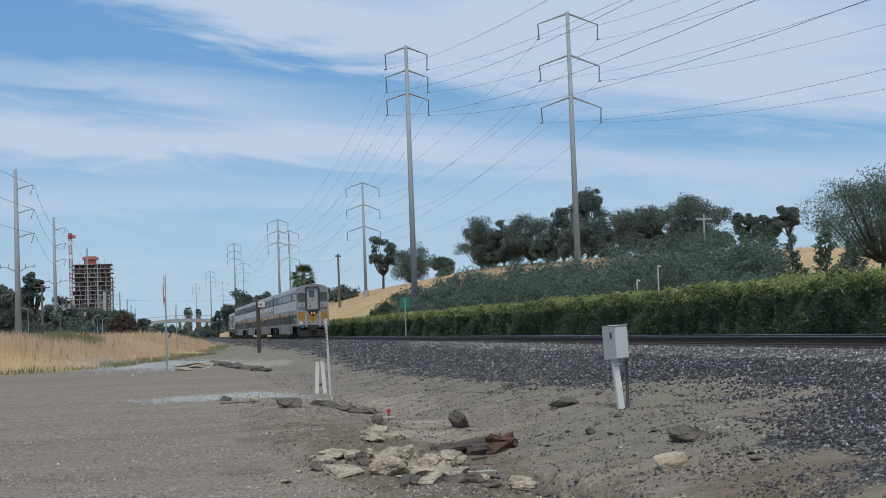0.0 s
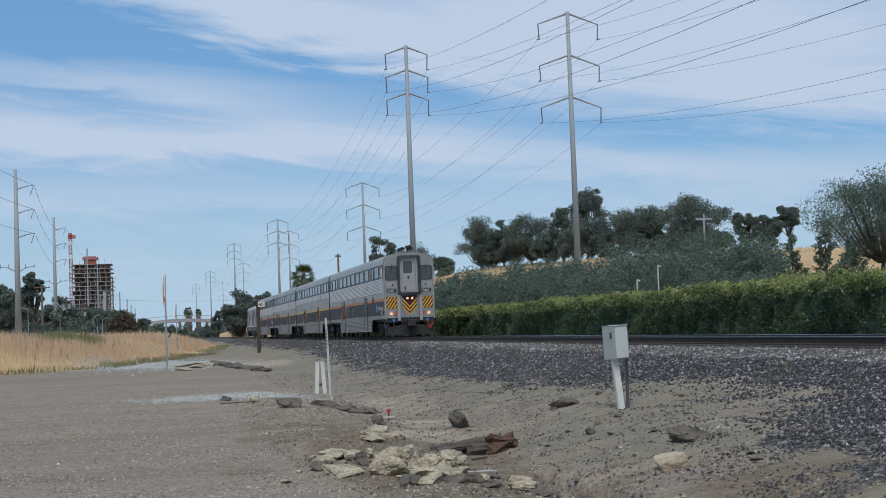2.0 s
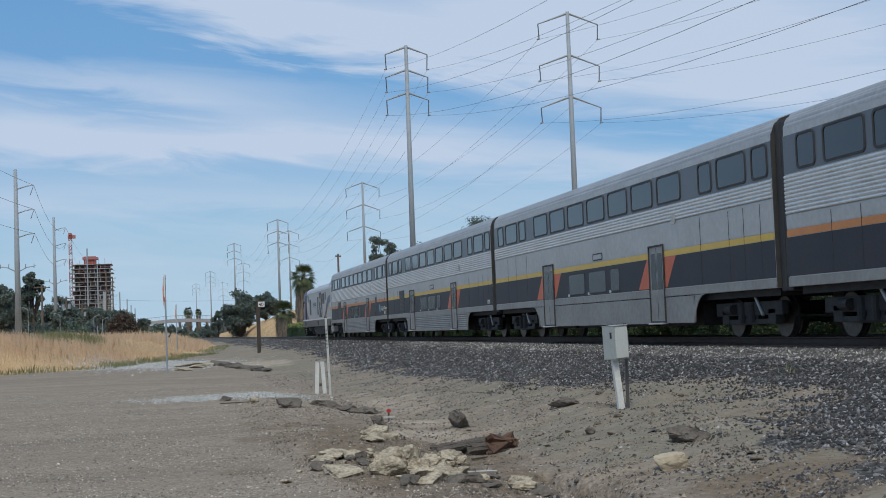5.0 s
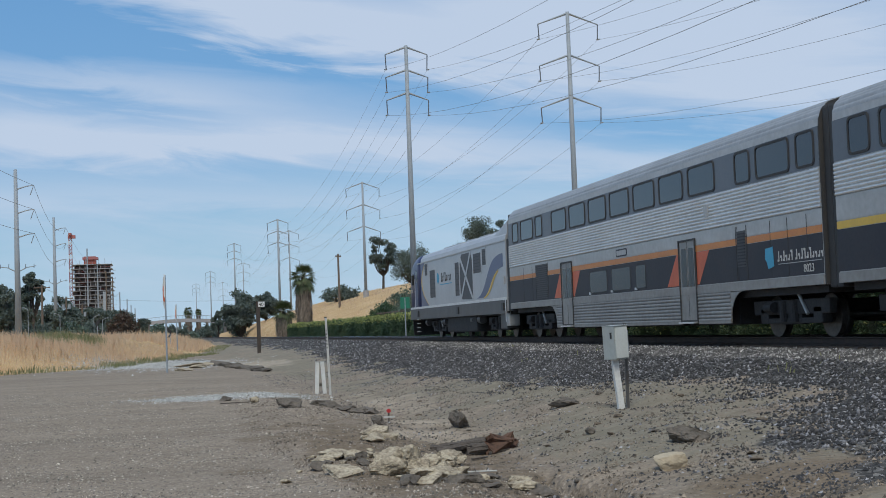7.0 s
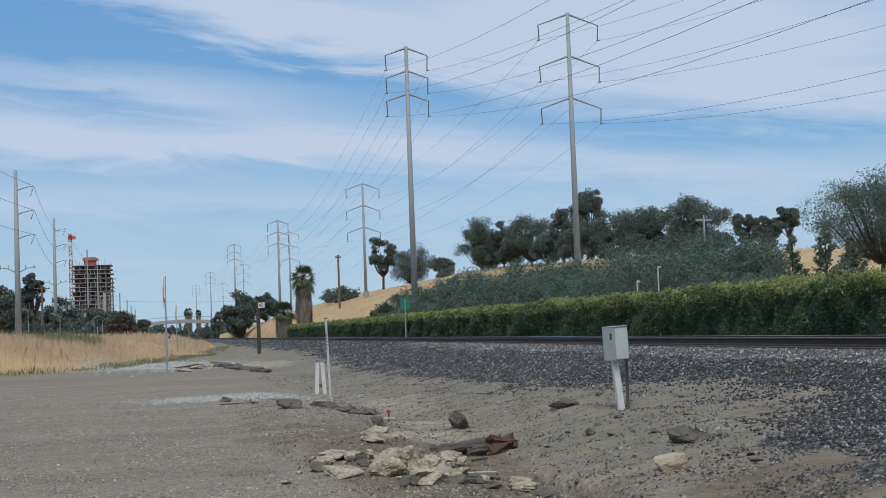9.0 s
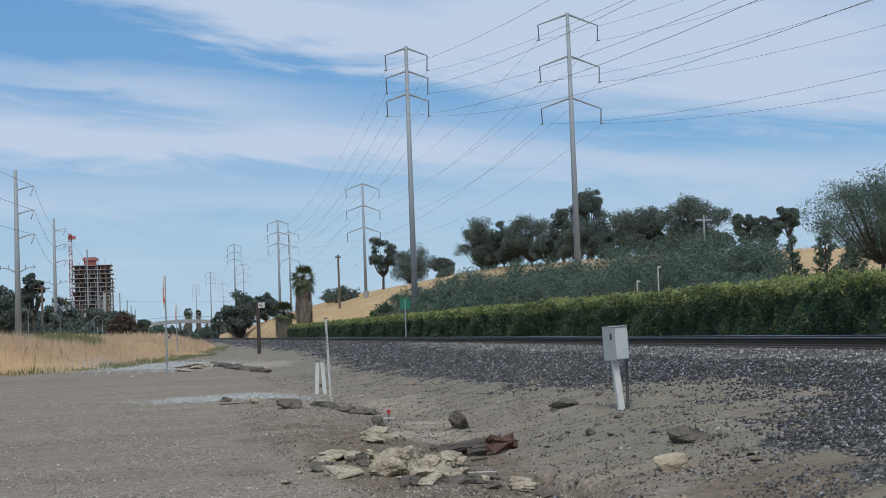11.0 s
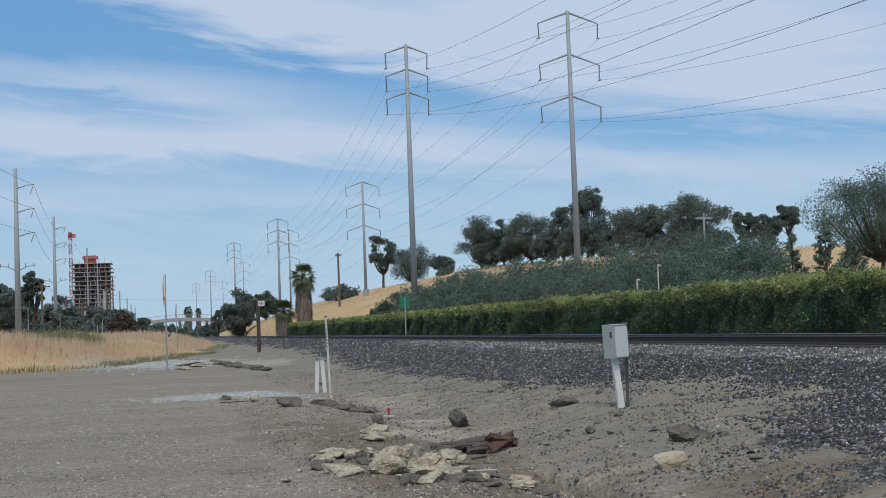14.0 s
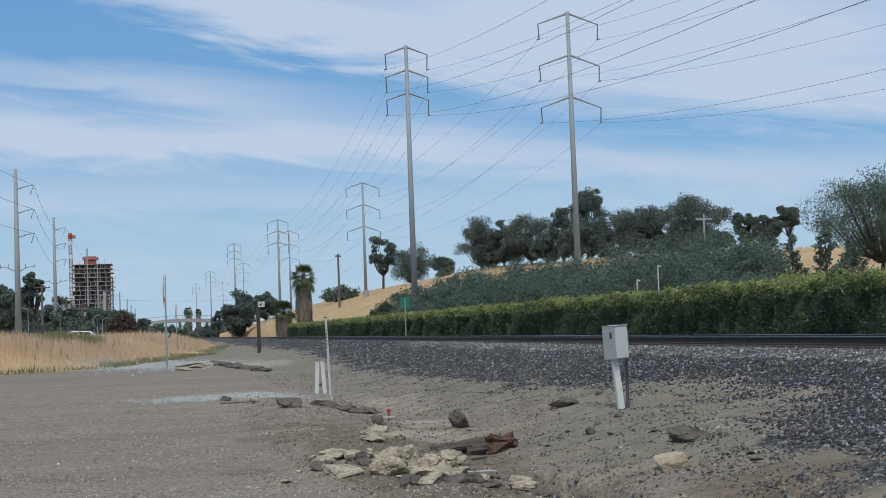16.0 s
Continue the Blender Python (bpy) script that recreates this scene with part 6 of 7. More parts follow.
green_sign()
t = thing("rail_fence", 22.6, 127.0, 0, "low dark post and rail fence at the hedge end", "fence")
for k in range(9):
    z = float(gz(22.6, 127.0 + 2 * k))
    part("fence_post", box(-0.06, 0.06, 2 * k - 0.06, 2 * k + 0.06, z - 0.3, 2.2), WOODP, t)
for z in (1.7, 2.05):
    part("fence_rail", box(-0.03, 0.03, -0.5, 16.5, z, z + 0.1), WOODP, t)
for x, y, h in ((22.4, 60.2, 2.9), (21.6, 60.8, 2.3)):
    t = thing("vent_pipe", x, y, float(gz(x, y)), "slim pale standpipe rising behind the hedge", "pipe", "standpipes")
    top = h - float(gz(x, y))
    part("pipe", rod((0, 0, -0.2), (0, 0, top), 0.035, n=8), OFFWHITE, t)
    part("elbow", rod((0, 0, top), (0.14, 0, top - 0.04), 0.04, n=8), OFFWHITE, t)

# ---- the field side ----
ends = [side_mast(-19.6, 216.1, 26.2, "grey steel roadside pole with three upswept arms"), side_mast(-21.7, 329.3, 28.6, "grey steel roadside pole with three upswept arms")]
for p, q in zip(*ends):
    wire(p, q, 3.0, 0.03, "thin sagging cable between roadside poles")
    wire(p, p + Vector((-14, -150, 3)), 2.0, 0.03, "thin sagging cable between roadside poles")
    wire(q, q + Vector((3, 120, -2)), 3.0, 0.03, "thin sagging cable between roadside poles")
for x, y, top, arm, cans in ((-18.5, 419.6, 27.0, 0, 0), (-16.8, 449.7, 23.6, 0, 0), (-14.9, 469.8, 22.7, 1.2, 0), (-13.1, 479.8, 21.2, 1.2, 0), (-11.8, 519.9, 17.4, 0, 0), (-10.7, 599.9, 16.8, 0, 0), (-9.9, 649.9, 15.5, 0, 0),
                            (-8.8, 700, 15, 0, 0), (-17.9, 239.3, 9.8, 1.3, 0), (-17.6, 299.5, 9.6, 1.4, 1), (-15.9, 329.6, 8.5, 1.4, 1)):
    wood_pole(x, y, top, "roadside wooden utility pole" + (" carrying two transformer cans" if cans else " seen far down the road"), arm, None, cans, 0.13 + y * 0.00012, WOODP if arm else GALV)
wire((-17.9, 239.3, 9.5), (-11.8, 519.9, 17), 3, 0.03, "thin cable along the road")
wire((-20, 420, 12.5), (60, 430, 12.0), 1.5, 0.035, "thin cable across the track")
for x, y, w, top, bare, seed in ((-25.2, 258.8, 9, 11.0, 0.1, 81), (-21.4, 265.0, 5.0, 13.2, 0.45, 82), (-27, 300, 9, 11, 0.05, 83), (-22.1, 349.3, 10, 11.6, 0.05, 84), (-17.0, 335.0, 8, 8.8, 0.05, 85), (-14.0, 359.7, 9, 9.0, 0.05, 86),
                                 (-9.0, 379.9, 9, 8.2, 0.05, 87), (-4.0, 400, 7, 6.0, 0.05, 88), (-33, 280, 10, 10, 0.1, 89),
                                 (-24.0, 345.0, 10, 9.6, 0.0, 98), (-17.5, 300.0, 8, 7.4, 0.0, 99), (-10.8, 340.0, 9, 7.2, 0.0, 101), (-29.0, 262.0, 9, 10.0, 0.0, 102)):
    tree("roadside_tree", x, y, w, top, "dark green tree in the belt along the road", "tree", LEAFD, seed, bare, 0.3, 8500, 26, 0.1 if bare < 0.3 else 0.4, group="trees along the road")
shrub(-4.4, 210.0, 4.2, 4.3, LEAFR, 91, "dark reddish leafless shrub behind the grass", 2200, 0.2)
for x, y, w, h, seed in ((-9.5, 230, 5, 3.0, 92), (-13, 226, 6, 3.4, 93), (-18, 222, 6, 3.2, 94), (1, 260, 5, 2.4, 95), (4.5, 300, 5, 3.0, 96), (8.0, 330, 4, 2.6, 97)):
    shrub(x, y, w, float(gz(x, y)) + h, LEAFO if seed % 2 else LEAFD, seed, "low dark shrub along the road edge", 1800, 0.26)


for x, y, h, s_lamp in ((-7.7, 190.0, 3.7, 1), (-6.6, 190.0, 3.3, 1), (-12.0, 190.0, 4.1, -1), (-16.0, 190.0, 5.0, -1)):
    t = thing("street_lamp", x, y, float(gz(x, y)), "slim grey street lamp with a short curved arm", "street lamp", "lamps along the road")
    top = h - float(gz(x, y))
    part("pole", rod((0, 0, -0.2), (0, 0, top - 0.25), 0.04, 0.035, 8), GALV, t)
    part("arm", rod((0, 0, top - 0.25), (s_lamp * 0.5, 0, top), 0.03, n=6), GALV, t)
    part("lamp_head", box(s_lamp * 0.62 - 0.16, s_lamp * 0.62 + 0.16, -0.08, 0.08, top - 0.03, top + 0.04, 0.02), GALV, t)


def tower():
    """Concrete frame of a high building under construction, with its crane."""
    x0, x1, y0, y1 = -54.0, -27.5, 998.0, 1022.0
    t = thing("unfinished_tower", 0, 0, 0, "bare concrete high-rise frame under construction with red top", "building")
    floors, rng = 17, np.random.RandomState(12)
    for k in range(floors + 1):
        z = 1.0 + k * 3.02
        la, ra = rng.uniform(0, 1.6), rng.uniform(-0.6, 1.2)
        part("floor_slab", box(x0 - la, x1 + ra, y0 - rng.uniform(0, 0.8), y1, z, z + 0.36), CONC, t)
        if k == floors:
            break
        for i in range(8):
            x = x0 + 0.8 + i * (x1 - x0 - 2.1) / 7 + rng.uniform(-0.5, 0.5)
            if rng.uniform() < 0.85:
                part("column", box(x, x + 0.5, y0 + 0.5, y0 + 1.0, z + 0.36, z + 3.02), CONC, t)
        for i in range(3):
            x = rng.uniform(x0, x1 - 5)
            part("infill", box(x, x + rng.uniform(1.5, 5), y0 + 1.4, y0 + 1.7, z + 0.36, z + rng.uniform(1.4, 2.9)), (CONCD, MAROON, CONCD)[i], t)
        for i in range(2):
            x = rng.uniform(x0 - 1.5, x1 - 8)
            part("guard_rail", box(x, x + rng.uniform(5, 9), y0 - 0.3, y0 - 0.22, z + 1.3, z + 1.42), CRANEM if k > 12 else GALV, t)
    part("core", box(x0 + 7.5, x0 + 15.5, y0 + 8, y0 + 16, 0.5, 46.0), CONCD, t)
    part("core_form", box(x0 + 7.4, x0 + 15.6, y0 + 7.9, y0 + 16.1, 46.0, 58.5), FORMR, t, "red formwork round the lift core")
    # dark sheet added behind the floors to make their depth look shaded
    part("shade_backing", box(x0 + 1, x1 - 1, y0 + 5, y0 + 5.4, 0.5, 52), CONCD, t)
    part("top_deck", box(x0 + 6.5, x0 + 17, y0 + 7, y0 + 17, 56.3, 58.0), CRANEM, t, "red climbing platform")
    for k in range(7):
        x = x0 + 0.4 + k * (x1 - x0 - 0.8) / 6
        part("starter_post", rod((x, y0 + 0.4, 52), (x, y0 + 0.4, 54.5 + (k % 3)), 0.14, n=5), GALV, t)
    hoist = part("hoist_mast", box(x1 - 6.4, x1 - 4.4, y0 - 2.2, y0 - 0.6, 0, 33), GALV, t, "pale scaffold hoist")
    for k in range(14):
        part("scaffold_deck", box(x1 - 9, x1 - 1.0, y0 - 1.2, y0 - 0.3, 1.8 + k * 2.4, 2.1 + k * 2.4), CONC, hoist)
    for k in range(9):
        part("scaffold_leg", rod((x1 - 9 + k, y0 - 1.25, 0), (x1 - 9 + k, y0 - 1.25, 34 - (k % 3) * 3), 0.1, n=4), OFFWHITE, hoist)
    for k in range(7):
        z = 12 + 6 * k
        part("outrigger", box(x1 + 0.8, x1 + 2.6, y0, y0 + 2, z, z + 0.2), GALV, t)
    c = thing("tower_crane", -55.6, 1008.5, 0, "red and white lattice tower crane mast", "crane")
    for k in range(30):
        z = k * 2.4
        for i, (a, b) in enumerate((((-1, -1), (1, -1)), ((1, -1), (1, 1)), ((1, 1), (-1, 1)), ((-1, 1), (-1, -1)))):
            if i in (0, 2):
                bm = rod((a[0], a[1], z), (a[0], a[1], z + 2.4), 0.2, n=4)
                rod((b[0], b[1], z), (b[0], b[1], z + 2.4), 0.2, n=4, bm=bm)
                rod((a[0], a[1], z), (b[0], b[1], z + 2.4), 0.13, n=4, bm=bm)
                rod((b[0], b[1], z), (a[0], a[1], z + 2.4), 0.13, n=4, bm=bm)
                part("mast_section", bm, CRANEM if k % 4 else WHITE, c)
    part("slewing_cab", box(-1.6, 3.6, -1.5, 1.5, 71.5, 73.8, 0.2), CRANEM, c)
    part("jib_stub", box(-1.0, 1.0, -6, 30, 73.8, 75.0), CRANEM, c)


tower()


def overpass():
    t = thing("overpass", 0, 0, 0, "pale concrete road overpass crossing the line", "bridge", kind="")
    pts = [(-18, 3.4), (-10.1, 5.3), (-6.3, 6.2), (-1.5, 6.75), (3.2, 7.1), (8.2, 7.35), (13.1, 7.4), (21.2, 6.95), (29.2, 5.9), (36.4, 4.5), (46, 2.2)]
    for (xa, za), (xb, zb) in zip(pts, pts[1:]):
        part("deck", plate([(xa, za - 1.35), (xb, zb - 1.35), (xb, zb), (xa, za)], 1, 556, 10), CONC, t)
        part("railing", plate([(xa, za + 1.2), (xb, zb + 1.2), (xb, zb + 1.35), (xa, za + 1.35)], 1, 556, 0.2), GALV, t)
    for x in np.arange(-10, 38, 1.5):
        z = np.interp(x, [p[0] for p in pts], [p[1] for p in pts])
        part("rail_post", box(x, x + 0.12, 556, 556.15, z, z + 1.3), GALV, t)
    for x in (-2.5, 9.5, 20.0, 27):
        z = np.interp(x, [p[0] for p in pts], [p[1] for p in pts])
        part("pier", box(x, x + 1.0, 559, 563, float(gz(x, 560)) - 0.5, z - 1.15), CONC, t)


overpass()


def lane_and_car():
    b = bmesh.new()
    me = bpy.data.meshes.new("lane")
    sweep([(-400, -0.38), (-5, -0.38), (-5, -0.33), (-400, -0.33)], 127.0, 133.0, b)
    b.to_mesh(me)
    b.free()
    me.materials.append(material("worn_asphalt", (0.06, 0.058, 0.055), 0.9, 0, (0.09, 0.085, 0.08), 0.5, 1, 15, 0.3))
    tagged(new("road", me), "narrow worn asphalt lane behind the grass", "road", kind="structure")
    c = thing("white_car", 0, 0, 0, "white passenger car driving along the lane", "car")
    side = [(-2.25, 0.35), (2.25, 0.35), (2.3, 0.75), (2.1, 0.98), (1.25, 1.05), (0.55, 1.62), (-1.2, 1.68), (-2.05, 1.15), (-2.3, 1.0)]
    body = bmesh.new()
    plate(side, 1, -0.88, 1.76, body)
    for v in body.verts:
        if v.co.z > 1.2:
            v.co.y *= 0.8
    bmesh.ops.bevel(body, geom=body.edges[:], offset=0.06, segments=2, affect="EDGES")
    part("body", body, WHITE, c)
    for s in (-1, 1):
        at = s * 0.80 if s > 0 else s * 0.80 - 0.02
        w = plate([(-1.75, 1.12), (0.85, 1.12), (0.42, 1.53), (-1.15, 1.57)], 1, 0, 0.02)
        o = part("side_window", w, PANE, c)
        o.location = (0, at, 0)
        for x in (-1.4, 1.4):
            wh = part("wheel", rod((x, s * 0.72, 0.33), (x, s * 0.93, 0.33), 0.33, n=20), RUBBER, c)
            part("rim", rod((x, s * 0.9, 0.33), (x, s * 0.94, 0.33), 0.2, n=14), GALV, wh)
        part("headlight", box(2.12, 2.3, s * 0.7 - 0.15, s * 0.7 + 0.15, 0.68, 0.82, 0.02), LENS, c)
        part("tail_light", box(-2.31, -2.2, s * 0.7 - 0.12, s * 0.7 + 0.12, 0.8, 0.98, 0.02), REDP, c)
    return c


white_car = lane_and_car()

# ---- the lot and the ditch ----
def cabinet():
    x, y = 7.44, 21.9
    z = float(gz(x, y))
    t = thing("signal_cabinet", x, y, z, "pale grey metal equipment box on a leaning white post", "equipment box")
    post = plate([(-0.05, -0.25), (0.05, -0.25), (-0.06, 0.84), (-0.16, 0.84)], 1, -0.045, 0.09)
    part("post", post, WHITE, t, "leaning white wooden post")
    body = box(-0.145, 0.145, -0.15, 0.13, 0, 0.54, 0.006)
    o = part("body", body, BOXM, t)
    o.matrix_basis = pose(-0.07, 0.02, 0.82, 0, -2.5, 24)
    part("door", box(-0.13, 0.13, -0.166, -0.152, 0.02, 0.52, 0.004), BOXLIT, o, "grey door, coloured paler as the lit face of the box")
    part("door_hinge", rod((0.14, -0.155, 0.08), (0.14, -0.155, 0.46), 0.01, n=6), GALV, o)
    part("latch", box(-0.152, -0.143, -0.09, -0.05, 0.34, 0.44, 0.003), BLACKP, o, "dark latch plate")
    part("lid", box(-0.15, 0.15, -0.168, 0.135, 0.54, 0.55, 0.003), BOXM, o)
    part("steel_stake", box(0.11, 0.155, 0.10, 0.14, -0.25, 1.40), SILLM, t, "dark steel stake behind the box")


cabinet()


def white_posts():
    for x, y, h, lean in ((4.30, 38.4, 0.85, 0.05), (4.53, 38.3, 0.86, -0.06)):
        t = thing("white_bollard", x, y, float(gz(x, y)), "short white square wooden post, leaning and weathered", "bollard", "pair of white posts")
        part("post", plate([(-0.05, -0.25), (0.05, -0.25), (0.05 + lean, h), (-0.05 + lean, h)], 1, -0.05, 0.1), WHITE, t)
        part("cap", box(lean - 0.055, lean + 0.055, -0.055, 0.055, h, h + 0.025, 0.01), OFFWHITE, t)
    t = thing("cross_board", 4.415, 38.36, float(gz(4.4, 38.4)), "grey weathered board nailed between white posts", "board")
    part("board", box(-0.12, 0.12, 0.06, 0.085, 0.20, 0.27), GREYW, t)
    x, y = 4.57, 37.4
    t = thing("marker_post", x, y, float(gz(x, y)), "slim white marker post with vertical dark lettering bars", "marker post")
    part("post", plate([(-0.03, -0.3), (0.03, -0.3), (-0.045, 2.06), (-0.10, 2.06)], 1, -0.02, 0.04), OFFWHITE, t)
    for k in range(6):
        part("label_bar", box(-0.075 - 0.0024 * k, -0.045 - 0.0024 * k, -0.026, -0.021, 1.25 + 0.09 * k, 1.29 + 0.09 * k), SILLM, t)
    part("cap", box(-0.11, -0.04, -0.025, 0.025, 2.06, 2.09), GREYW, t)


white_posts()


def flag_marker(x, y, h, label):
    t = thing("flag_pole", x, y, float(gz(x, y)), label, "flag pole", "slim flag poles")
    part("pole", rod((0, 0, -0.2), (0, 0, h), 0.042, 0.034, 8), GALV, t)
    f = plate([(-0.02, h - 1.6), (-0.10, h - 1.3), (-0.12, h - 0.6), (-0.07, h - 0.1), (0.0, h - 0.02)], 1, -0.02, 0.05)
    part("flag", f, OFFWHITE, t, "furled faded flag")
    part("flag_stripe", plate([(-0.09, h - 1.15), (-0.03, h - 1.2), (-0.03, h - 0.35), (-0.10, h - 0.6)], 1, -0.03, 0.02), REDOR, t, "faded orange stripe")
    part("flag_edge", plate([(0.0, h - 1.1), (-0.07, h - 0.9), (-0.05, h + 0.02), (0.02, h + 0.02)], 1, -0.06, 0.03), WHITE, t, "pale hem of the flag")


flag_marker(0.53, 63.8, 4.35, "slim grey pole with a furled faded orange flag")
for x, y, s in ((-4.6, 120, 1), (1.5, 138, -1)):
    z = float(gz(x, y))
    t = thing("chevron_sign", x, y, z, "small black arrow board on a short post in the grass", "road sign", "arrow boards")
    part("post", rod((0, 0, -0.2), (0, 0, 1.3), 0.04, n=6), GALV, t)
    part("board", plate([(-0.2 * s, 1.55), (0.25 * s, 1.95), (0.25 * s, 1.6), (-0.0, 1.3), (0.25 * s, 0.95), (0.0, 0.95)], 1, -0.02, 0.03), BLACKP, t)
flag_marker(2.0, 128.0, 4.2, "slim grey pole with a furled flag farther off")


def milepost():
    x, y = 7.26, 100.2
    t = thing("milepost", x, y, float(gz(x, y)), "dark square timber milepost with small white number plate", "milepost")
    part("post", box(-0.13, 0.13, -0.12, 0.12, -0.3, 3.65, 0.02), DARKW, t)
    p = part("plate", box(0.0, 0.46, -0.15, -0.125, 3.25, 3.62, 0.005), WHITE, t, "white plate")
    words("number", "40", 0.36, BLACKP, p, Matrix.Translation((0.03, -0.153, 3.31)) @ Matrix.Rotation(radians(90), 4, "X"))


milepost()

PALE, DARK = "pale broken concrete chunk lying on dirt", "dark lump of broken asphalt on dirt"
for k, (x, y, sx, sz, pale) in enumerate(((2.1, 16.85, 0.43, 0.14, 1), (2.29, 16.12, 0.18, 0.15, 0), (3.18, 20.87, 0.47, 0.15, 1), (1.9, 15.07, 0.46, 0.09, 1), (2.38, 14.85, 0.34, 0.25, 2), (2.84, 15.68, 0.4, 0.21, 1),
                                        (2.72, 14.09, 0.27, 0.11, 1), (3.18, 15.87, 0.25, 0.16, 2), (3.88, 18.31, 0.38, 0.13, 1), (2.51, 14.53, 0.23, 0.09, 1), (2.98, 14.14, 0.25, 0.1, 0), (3.22, 14.34, 0.28, 0.12, 0),
                                        (3.8, 15.89, 0.26, 0.09, 0), (4.04, 15.72, 0.32, 0.1, 1), (2.99, 17.63, 0.19, 0.13, 1), (3.68, 17.6, 0.15, 0.09, 1), (3.75, 18.3, 0.40, 0.20, 2), (2.62, 15.5, 0.16, 0.1, 1),
                                        (3.36, 22.0, 0.50, 0.24, 2), (3.5, 21.3, 0.26, 0.14, 1), (3.05, 20.9, 0.2, 0.1, 1), (3.87, 24.8, 0.32, 0.19, 0), (5.28, 24.4, 0.40, 0.36, 0), (6.42, 16.5, 0.46, 0.24, 0),
                                        (2.78, 30.3, 0.50, 0.22, 0), (6.08, 19.4, 0.20, 0.11, 0), (1.61, 34.0, 0.30, 0.15, 0), (2.2, 32.5, 0.3, 0.2, 1), (6.9, 23.4, 0.5, 0.18, 0), (3.15, 14.5, 0.22, 0.12, 0), (1.3, 14.9, 0.14, 0.06, 1))):
    lump("concrete_chunk" if pale else "asphalt_lump", x, y, sx, sx * 0.8, sz, (ROCKD, ROCKL, ROCKL)[pale], 300 + k, PALE if pale else DARK, "rubble", 0.18, k * 37 % 180, "rubble at the ditch", 0.27 if pale else 0.32)
for k, (x, y, sx, sz, a) in enumerate(((2.56, 15.75, 0.34, 0.26, 20), (2.78, 15.75, 0.32, 0.3, 75), (3.02, 15.98, 0.36, 0.24, 130), (2.92, 14.6, 0.34, 0.2, 40), (2.70, 14.7, 0.36, 0.16, 100), (2.48, 14.95, 0.26, 0.2, 10),
                                        (1.98, 16.7, 0.38, 0.12, 60), (3.42, 16.2, 0.34, 0.18, 20), (3.72, 14.35, 0.34, 0.16, 80), (2.66, 16.15, 0.24, 0.2, 0), (3.18, 15.3, 0.26, 0.22, 30))):
    lump("concrete_chunk", x, y, sx, sx * 0.85, sz, ROCKL, 330 + k, "pale angular concrete block in the rubble heap", "rubble", 0.16, a, "rubble at the ditch", 0.3, 9)
rub = np.random.RandomState(77)
for k in range(70):
    u = rub.uniform(0, 1)
    x, y = 1.9 + 2.4 * u + rub.normal(0, 0.25), 15.6 + 1.2 * rub.normal(0, 0.6) + 1.2 * (u < 0.35)
    w = 0.07 + 0.16 * rub.uniform(0, 1) ** 2
    pale = rub.uniform(0, 1) < 0.6
    lump("concrete_chunk" if pale else "asphalt_lump", x, y, w * 1.3, w, w * 0.6, ROCKL if pale else ROCKD, 500 + k, "small broken concrete chunk in dirt" if pale else DARK, "rubble", 0.2, rub.uniform(0, 180), "rubble at the ditch", 0.22)
lump("sandstone_boulder", 5.62, 15.05, 0.36, 0.26, 0.17, material("smooth_sandstone", (0.50, 0.42, 0.30), 0.85, 0, (0.40, 0.33, 0.235), 3, 1, 25, 0.2, 30), 400, "smooth pale sandstone boulder on sandy ground", "boulder", 0.12, 15, sharp=0.14, cuts=4)
# eroded edge of old paving, and slabs on it
for k in range(16):
    u = k / 15
    lump("paving_edge", 3.15 + 1.4 * u + 0.1 * math.sin(k * 2.1), 79 - 18 * u, 0.5, 1.3, 0.30 - 0.08 * u, ROCKD, 420 + k, "dark broken edge of old asphalt paving", "paving edge", 0.35, 15 + k * 7 % 30, "broken paving edge", 0.3)
for k, (x, y, sx) in enumerate(((1.6, 75.6, 1.5), (2.1, 72, 1.1), (1.2, 66, 0.9), (2.7, 76.5, 0.8))):
    lump("pale_slab", x, y, sx, 0.9, 0.24, ROCKL, 440 + k, "pale sandy slab of broken paving", "slab", 0.3, k * 31, "", 0.2)
for k in range(9):
    u = k / 8
    lump("dirt_clod", 3.7 + 0.9 * u, 32.6 - 1.6 * u + 0.3 * math.sin(k * 3), 0.34, 0.4, 0.16, ROCKD, 450 + k, "row of dark earth clods along the ditch", "dirt clod", 0.3, k * 40, "clods along the ditch", 0.35)

for k in range(26):
    x, y = rub.uniform(5.2, 8.6), rub.uniform(13.5, 34)
    w = rub.uniform(0.06, 0.14)
    lump("dirt_clod", x, y, w * 1.4, w, w * 0.5, SOIL if k % 3 else ROCKD, 600 + k, "small dark clod on the sandy slope", "dirt clod", 0.25, rub.uniform(0, 180), "clods on the slope", 0.3)


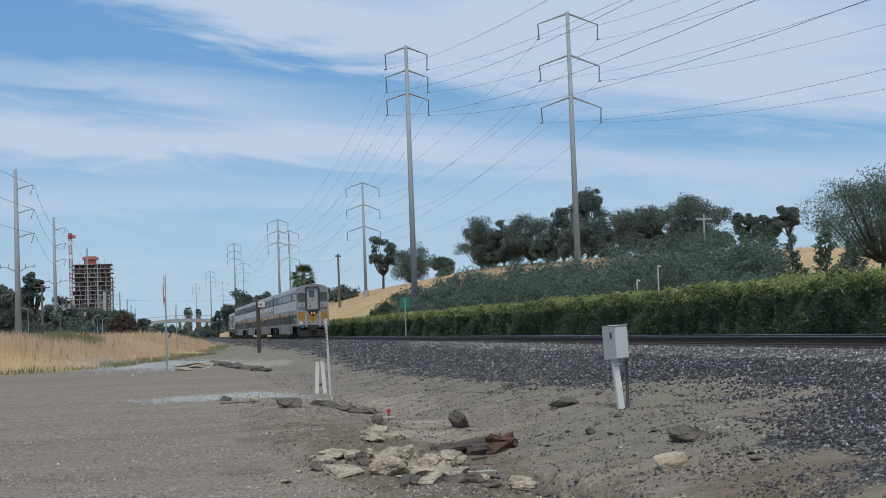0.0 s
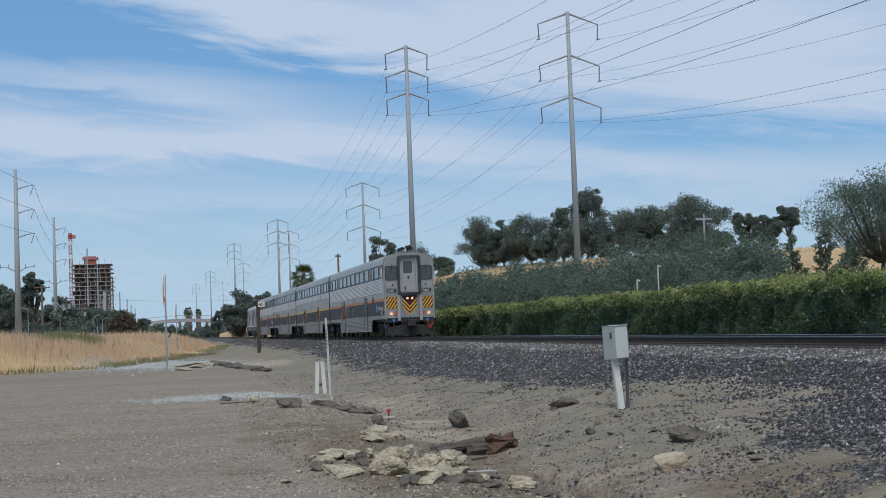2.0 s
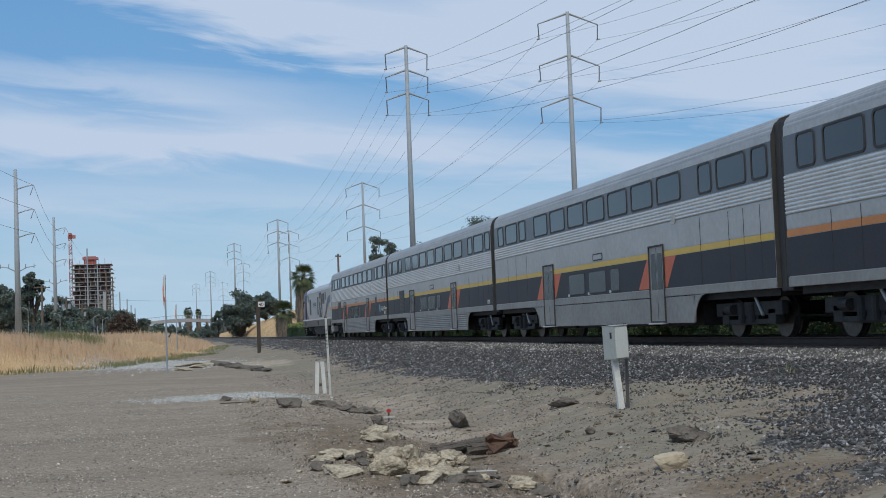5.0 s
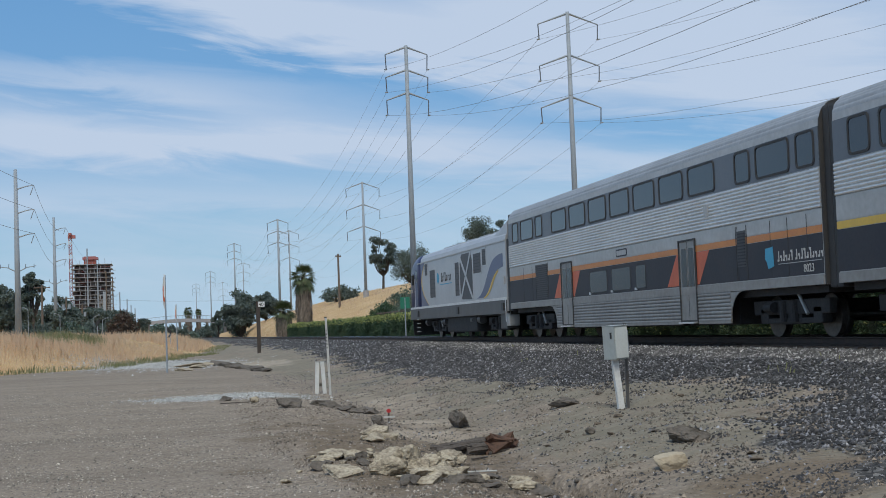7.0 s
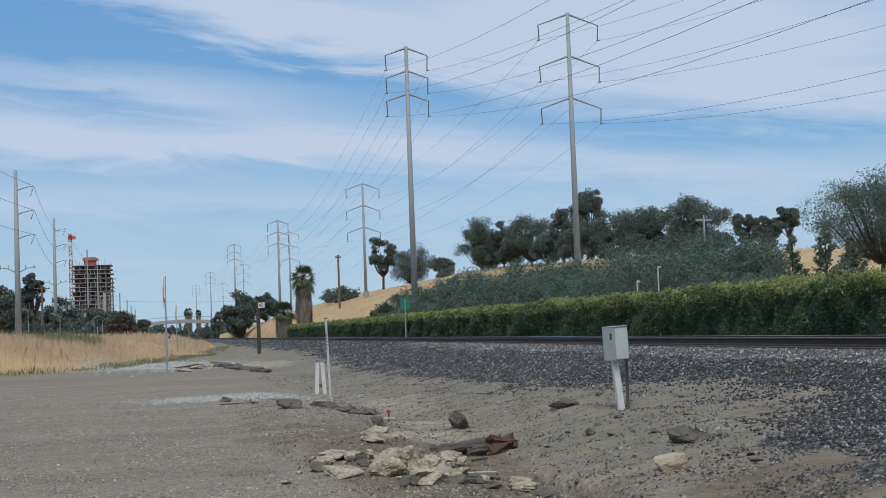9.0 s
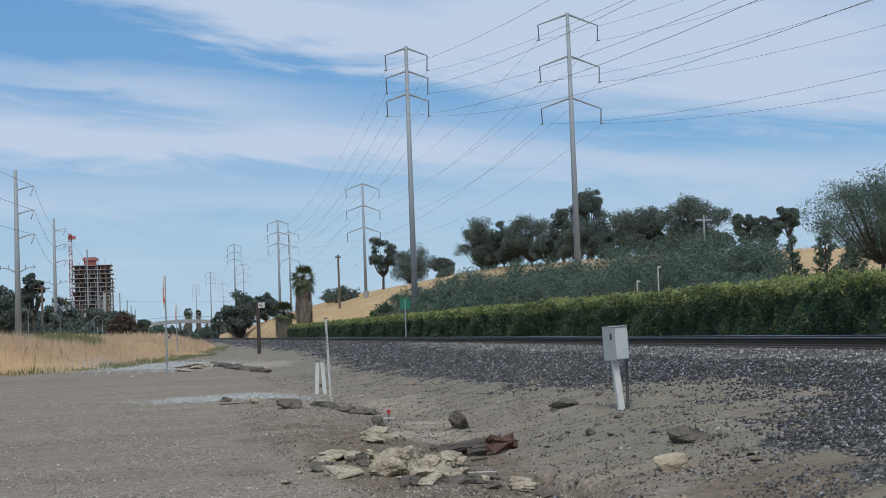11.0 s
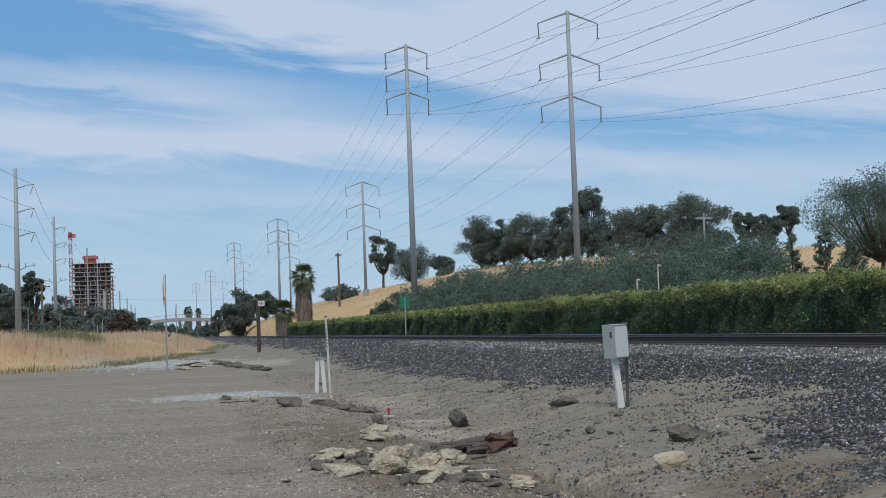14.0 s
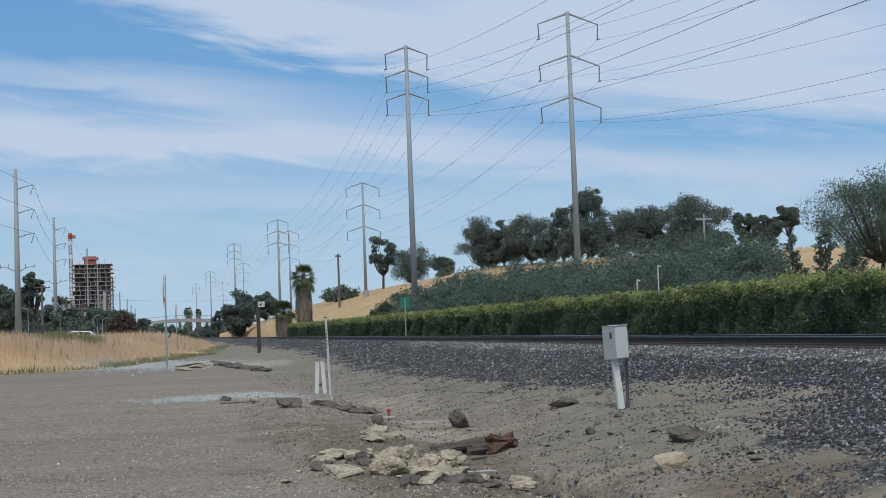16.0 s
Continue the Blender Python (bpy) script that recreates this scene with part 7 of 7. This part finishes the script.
def timber():
    rng = np.random.RandomState(9)
    t = thing("rotten_timber", 4.75, 20.3, float(gz(4.75, 20.3)), "heap of rotten grey timber with split red-brown end", "timber")
    for k, (x, y, l, r, a) in enumerate(((-0.45, 0.0, 0.75, 0.075, 6), (-0.2, 0.12, 0.9, 0.07, -8), (-0.05, -0.08, 0.6, 0.08, 20), (-0.5, -0.15, 0.5, 0.05, -3), (0.35, -0.1, 0.7, 0.03, 9), (0.55, 0.05, 0.5, 0.025, -14))):
        b = rod((-l / 2, 0, 0), (l / 2, 0, 0), r, r * 0.8, 9)
        bmesh.ops.subdivide_edges(b, edges=b.edges[:], cuts=2)
        for v in b.verts:
            v.co += Vector(rng.normal(0, r * 0.16, 3))
        o = part("log", b, GREYW, t)
        o.matrix_basis = pose(x, y, r * 0.9 + 0.05 * (k % 2), 0, rng.uniform(-8, 8), a)
    b = box(0.02, 0.42, -0.12, 0.10, -0.02, 0.19, 0.04)
    bmesh.ops.subdivide_edges(b, edges=b.edges[:], cuts=2)
    for v in b.verts:
        v.co += Vector(rng.normal(0, 0.04, 3))
        v.co.z *= 1 - 0.5 * max(0, v.co.x - 0.25)
    part("split_block", b, BROWNW, t, "red-brown split wood")


timber()
for k, (x, y, l, a) in enumerate(((3.9, 17.2, 0.5, -12), (3.6, 17.9, 0.4, 8), (1.9, 33.0, 0.9, 5), (4.4, 19.2, 0.3, 30))):
    t = thing("stick", x, y, float(gz(x, y)), "thin bleached stick lying on dirt", "stick", "loose sticks")
    o = part("branch", rod((-l / 2, 0, 0.025), (l / 2, 0, 0.03), 0.014, 0.008, 6), OFFWHITE if k < 2 else GREYW, t)
    o.matrix_basis = pose(0, 0, 0, 0, 0, a)
t = thing("red_cap_stake", 4.64, 28.4, float(gz(4.64, 28.4)), "short stake with round red cap in the ditch", "marker stake")
part("stake", rod((0, 0, -0.2), (0, 0, 0.16), 0.02, n=6), GREYW, t)
part("cap", rod((0, -0.03, 0.2), (0, 0.03, 0.2), 0.042, n=12), REDP, t, "faded red disc")
part("base_tag", box(-0.1, 0.12, -0.02, 0.02, 0.06, 0.09), OFFWHITE, t)

grasses()
gravel()


# ---- what moves ----
def nose_at(t):
    return 41.75 - 26.314 * (t - 3.5) - 0.1413 * (t - 3.5) ** 2


def motions():
    for k, ob in enumerate(train):
        walk(ob, [(t, pose(TRACK_X, nose_at(t) + CAR * k, 0)) for t in range(17)])
    walk(white_car, [(t, pose(-6.1 - 7.6 * (16.0 - t), 130.0, -0.33)) for t in range(17)])


motions()
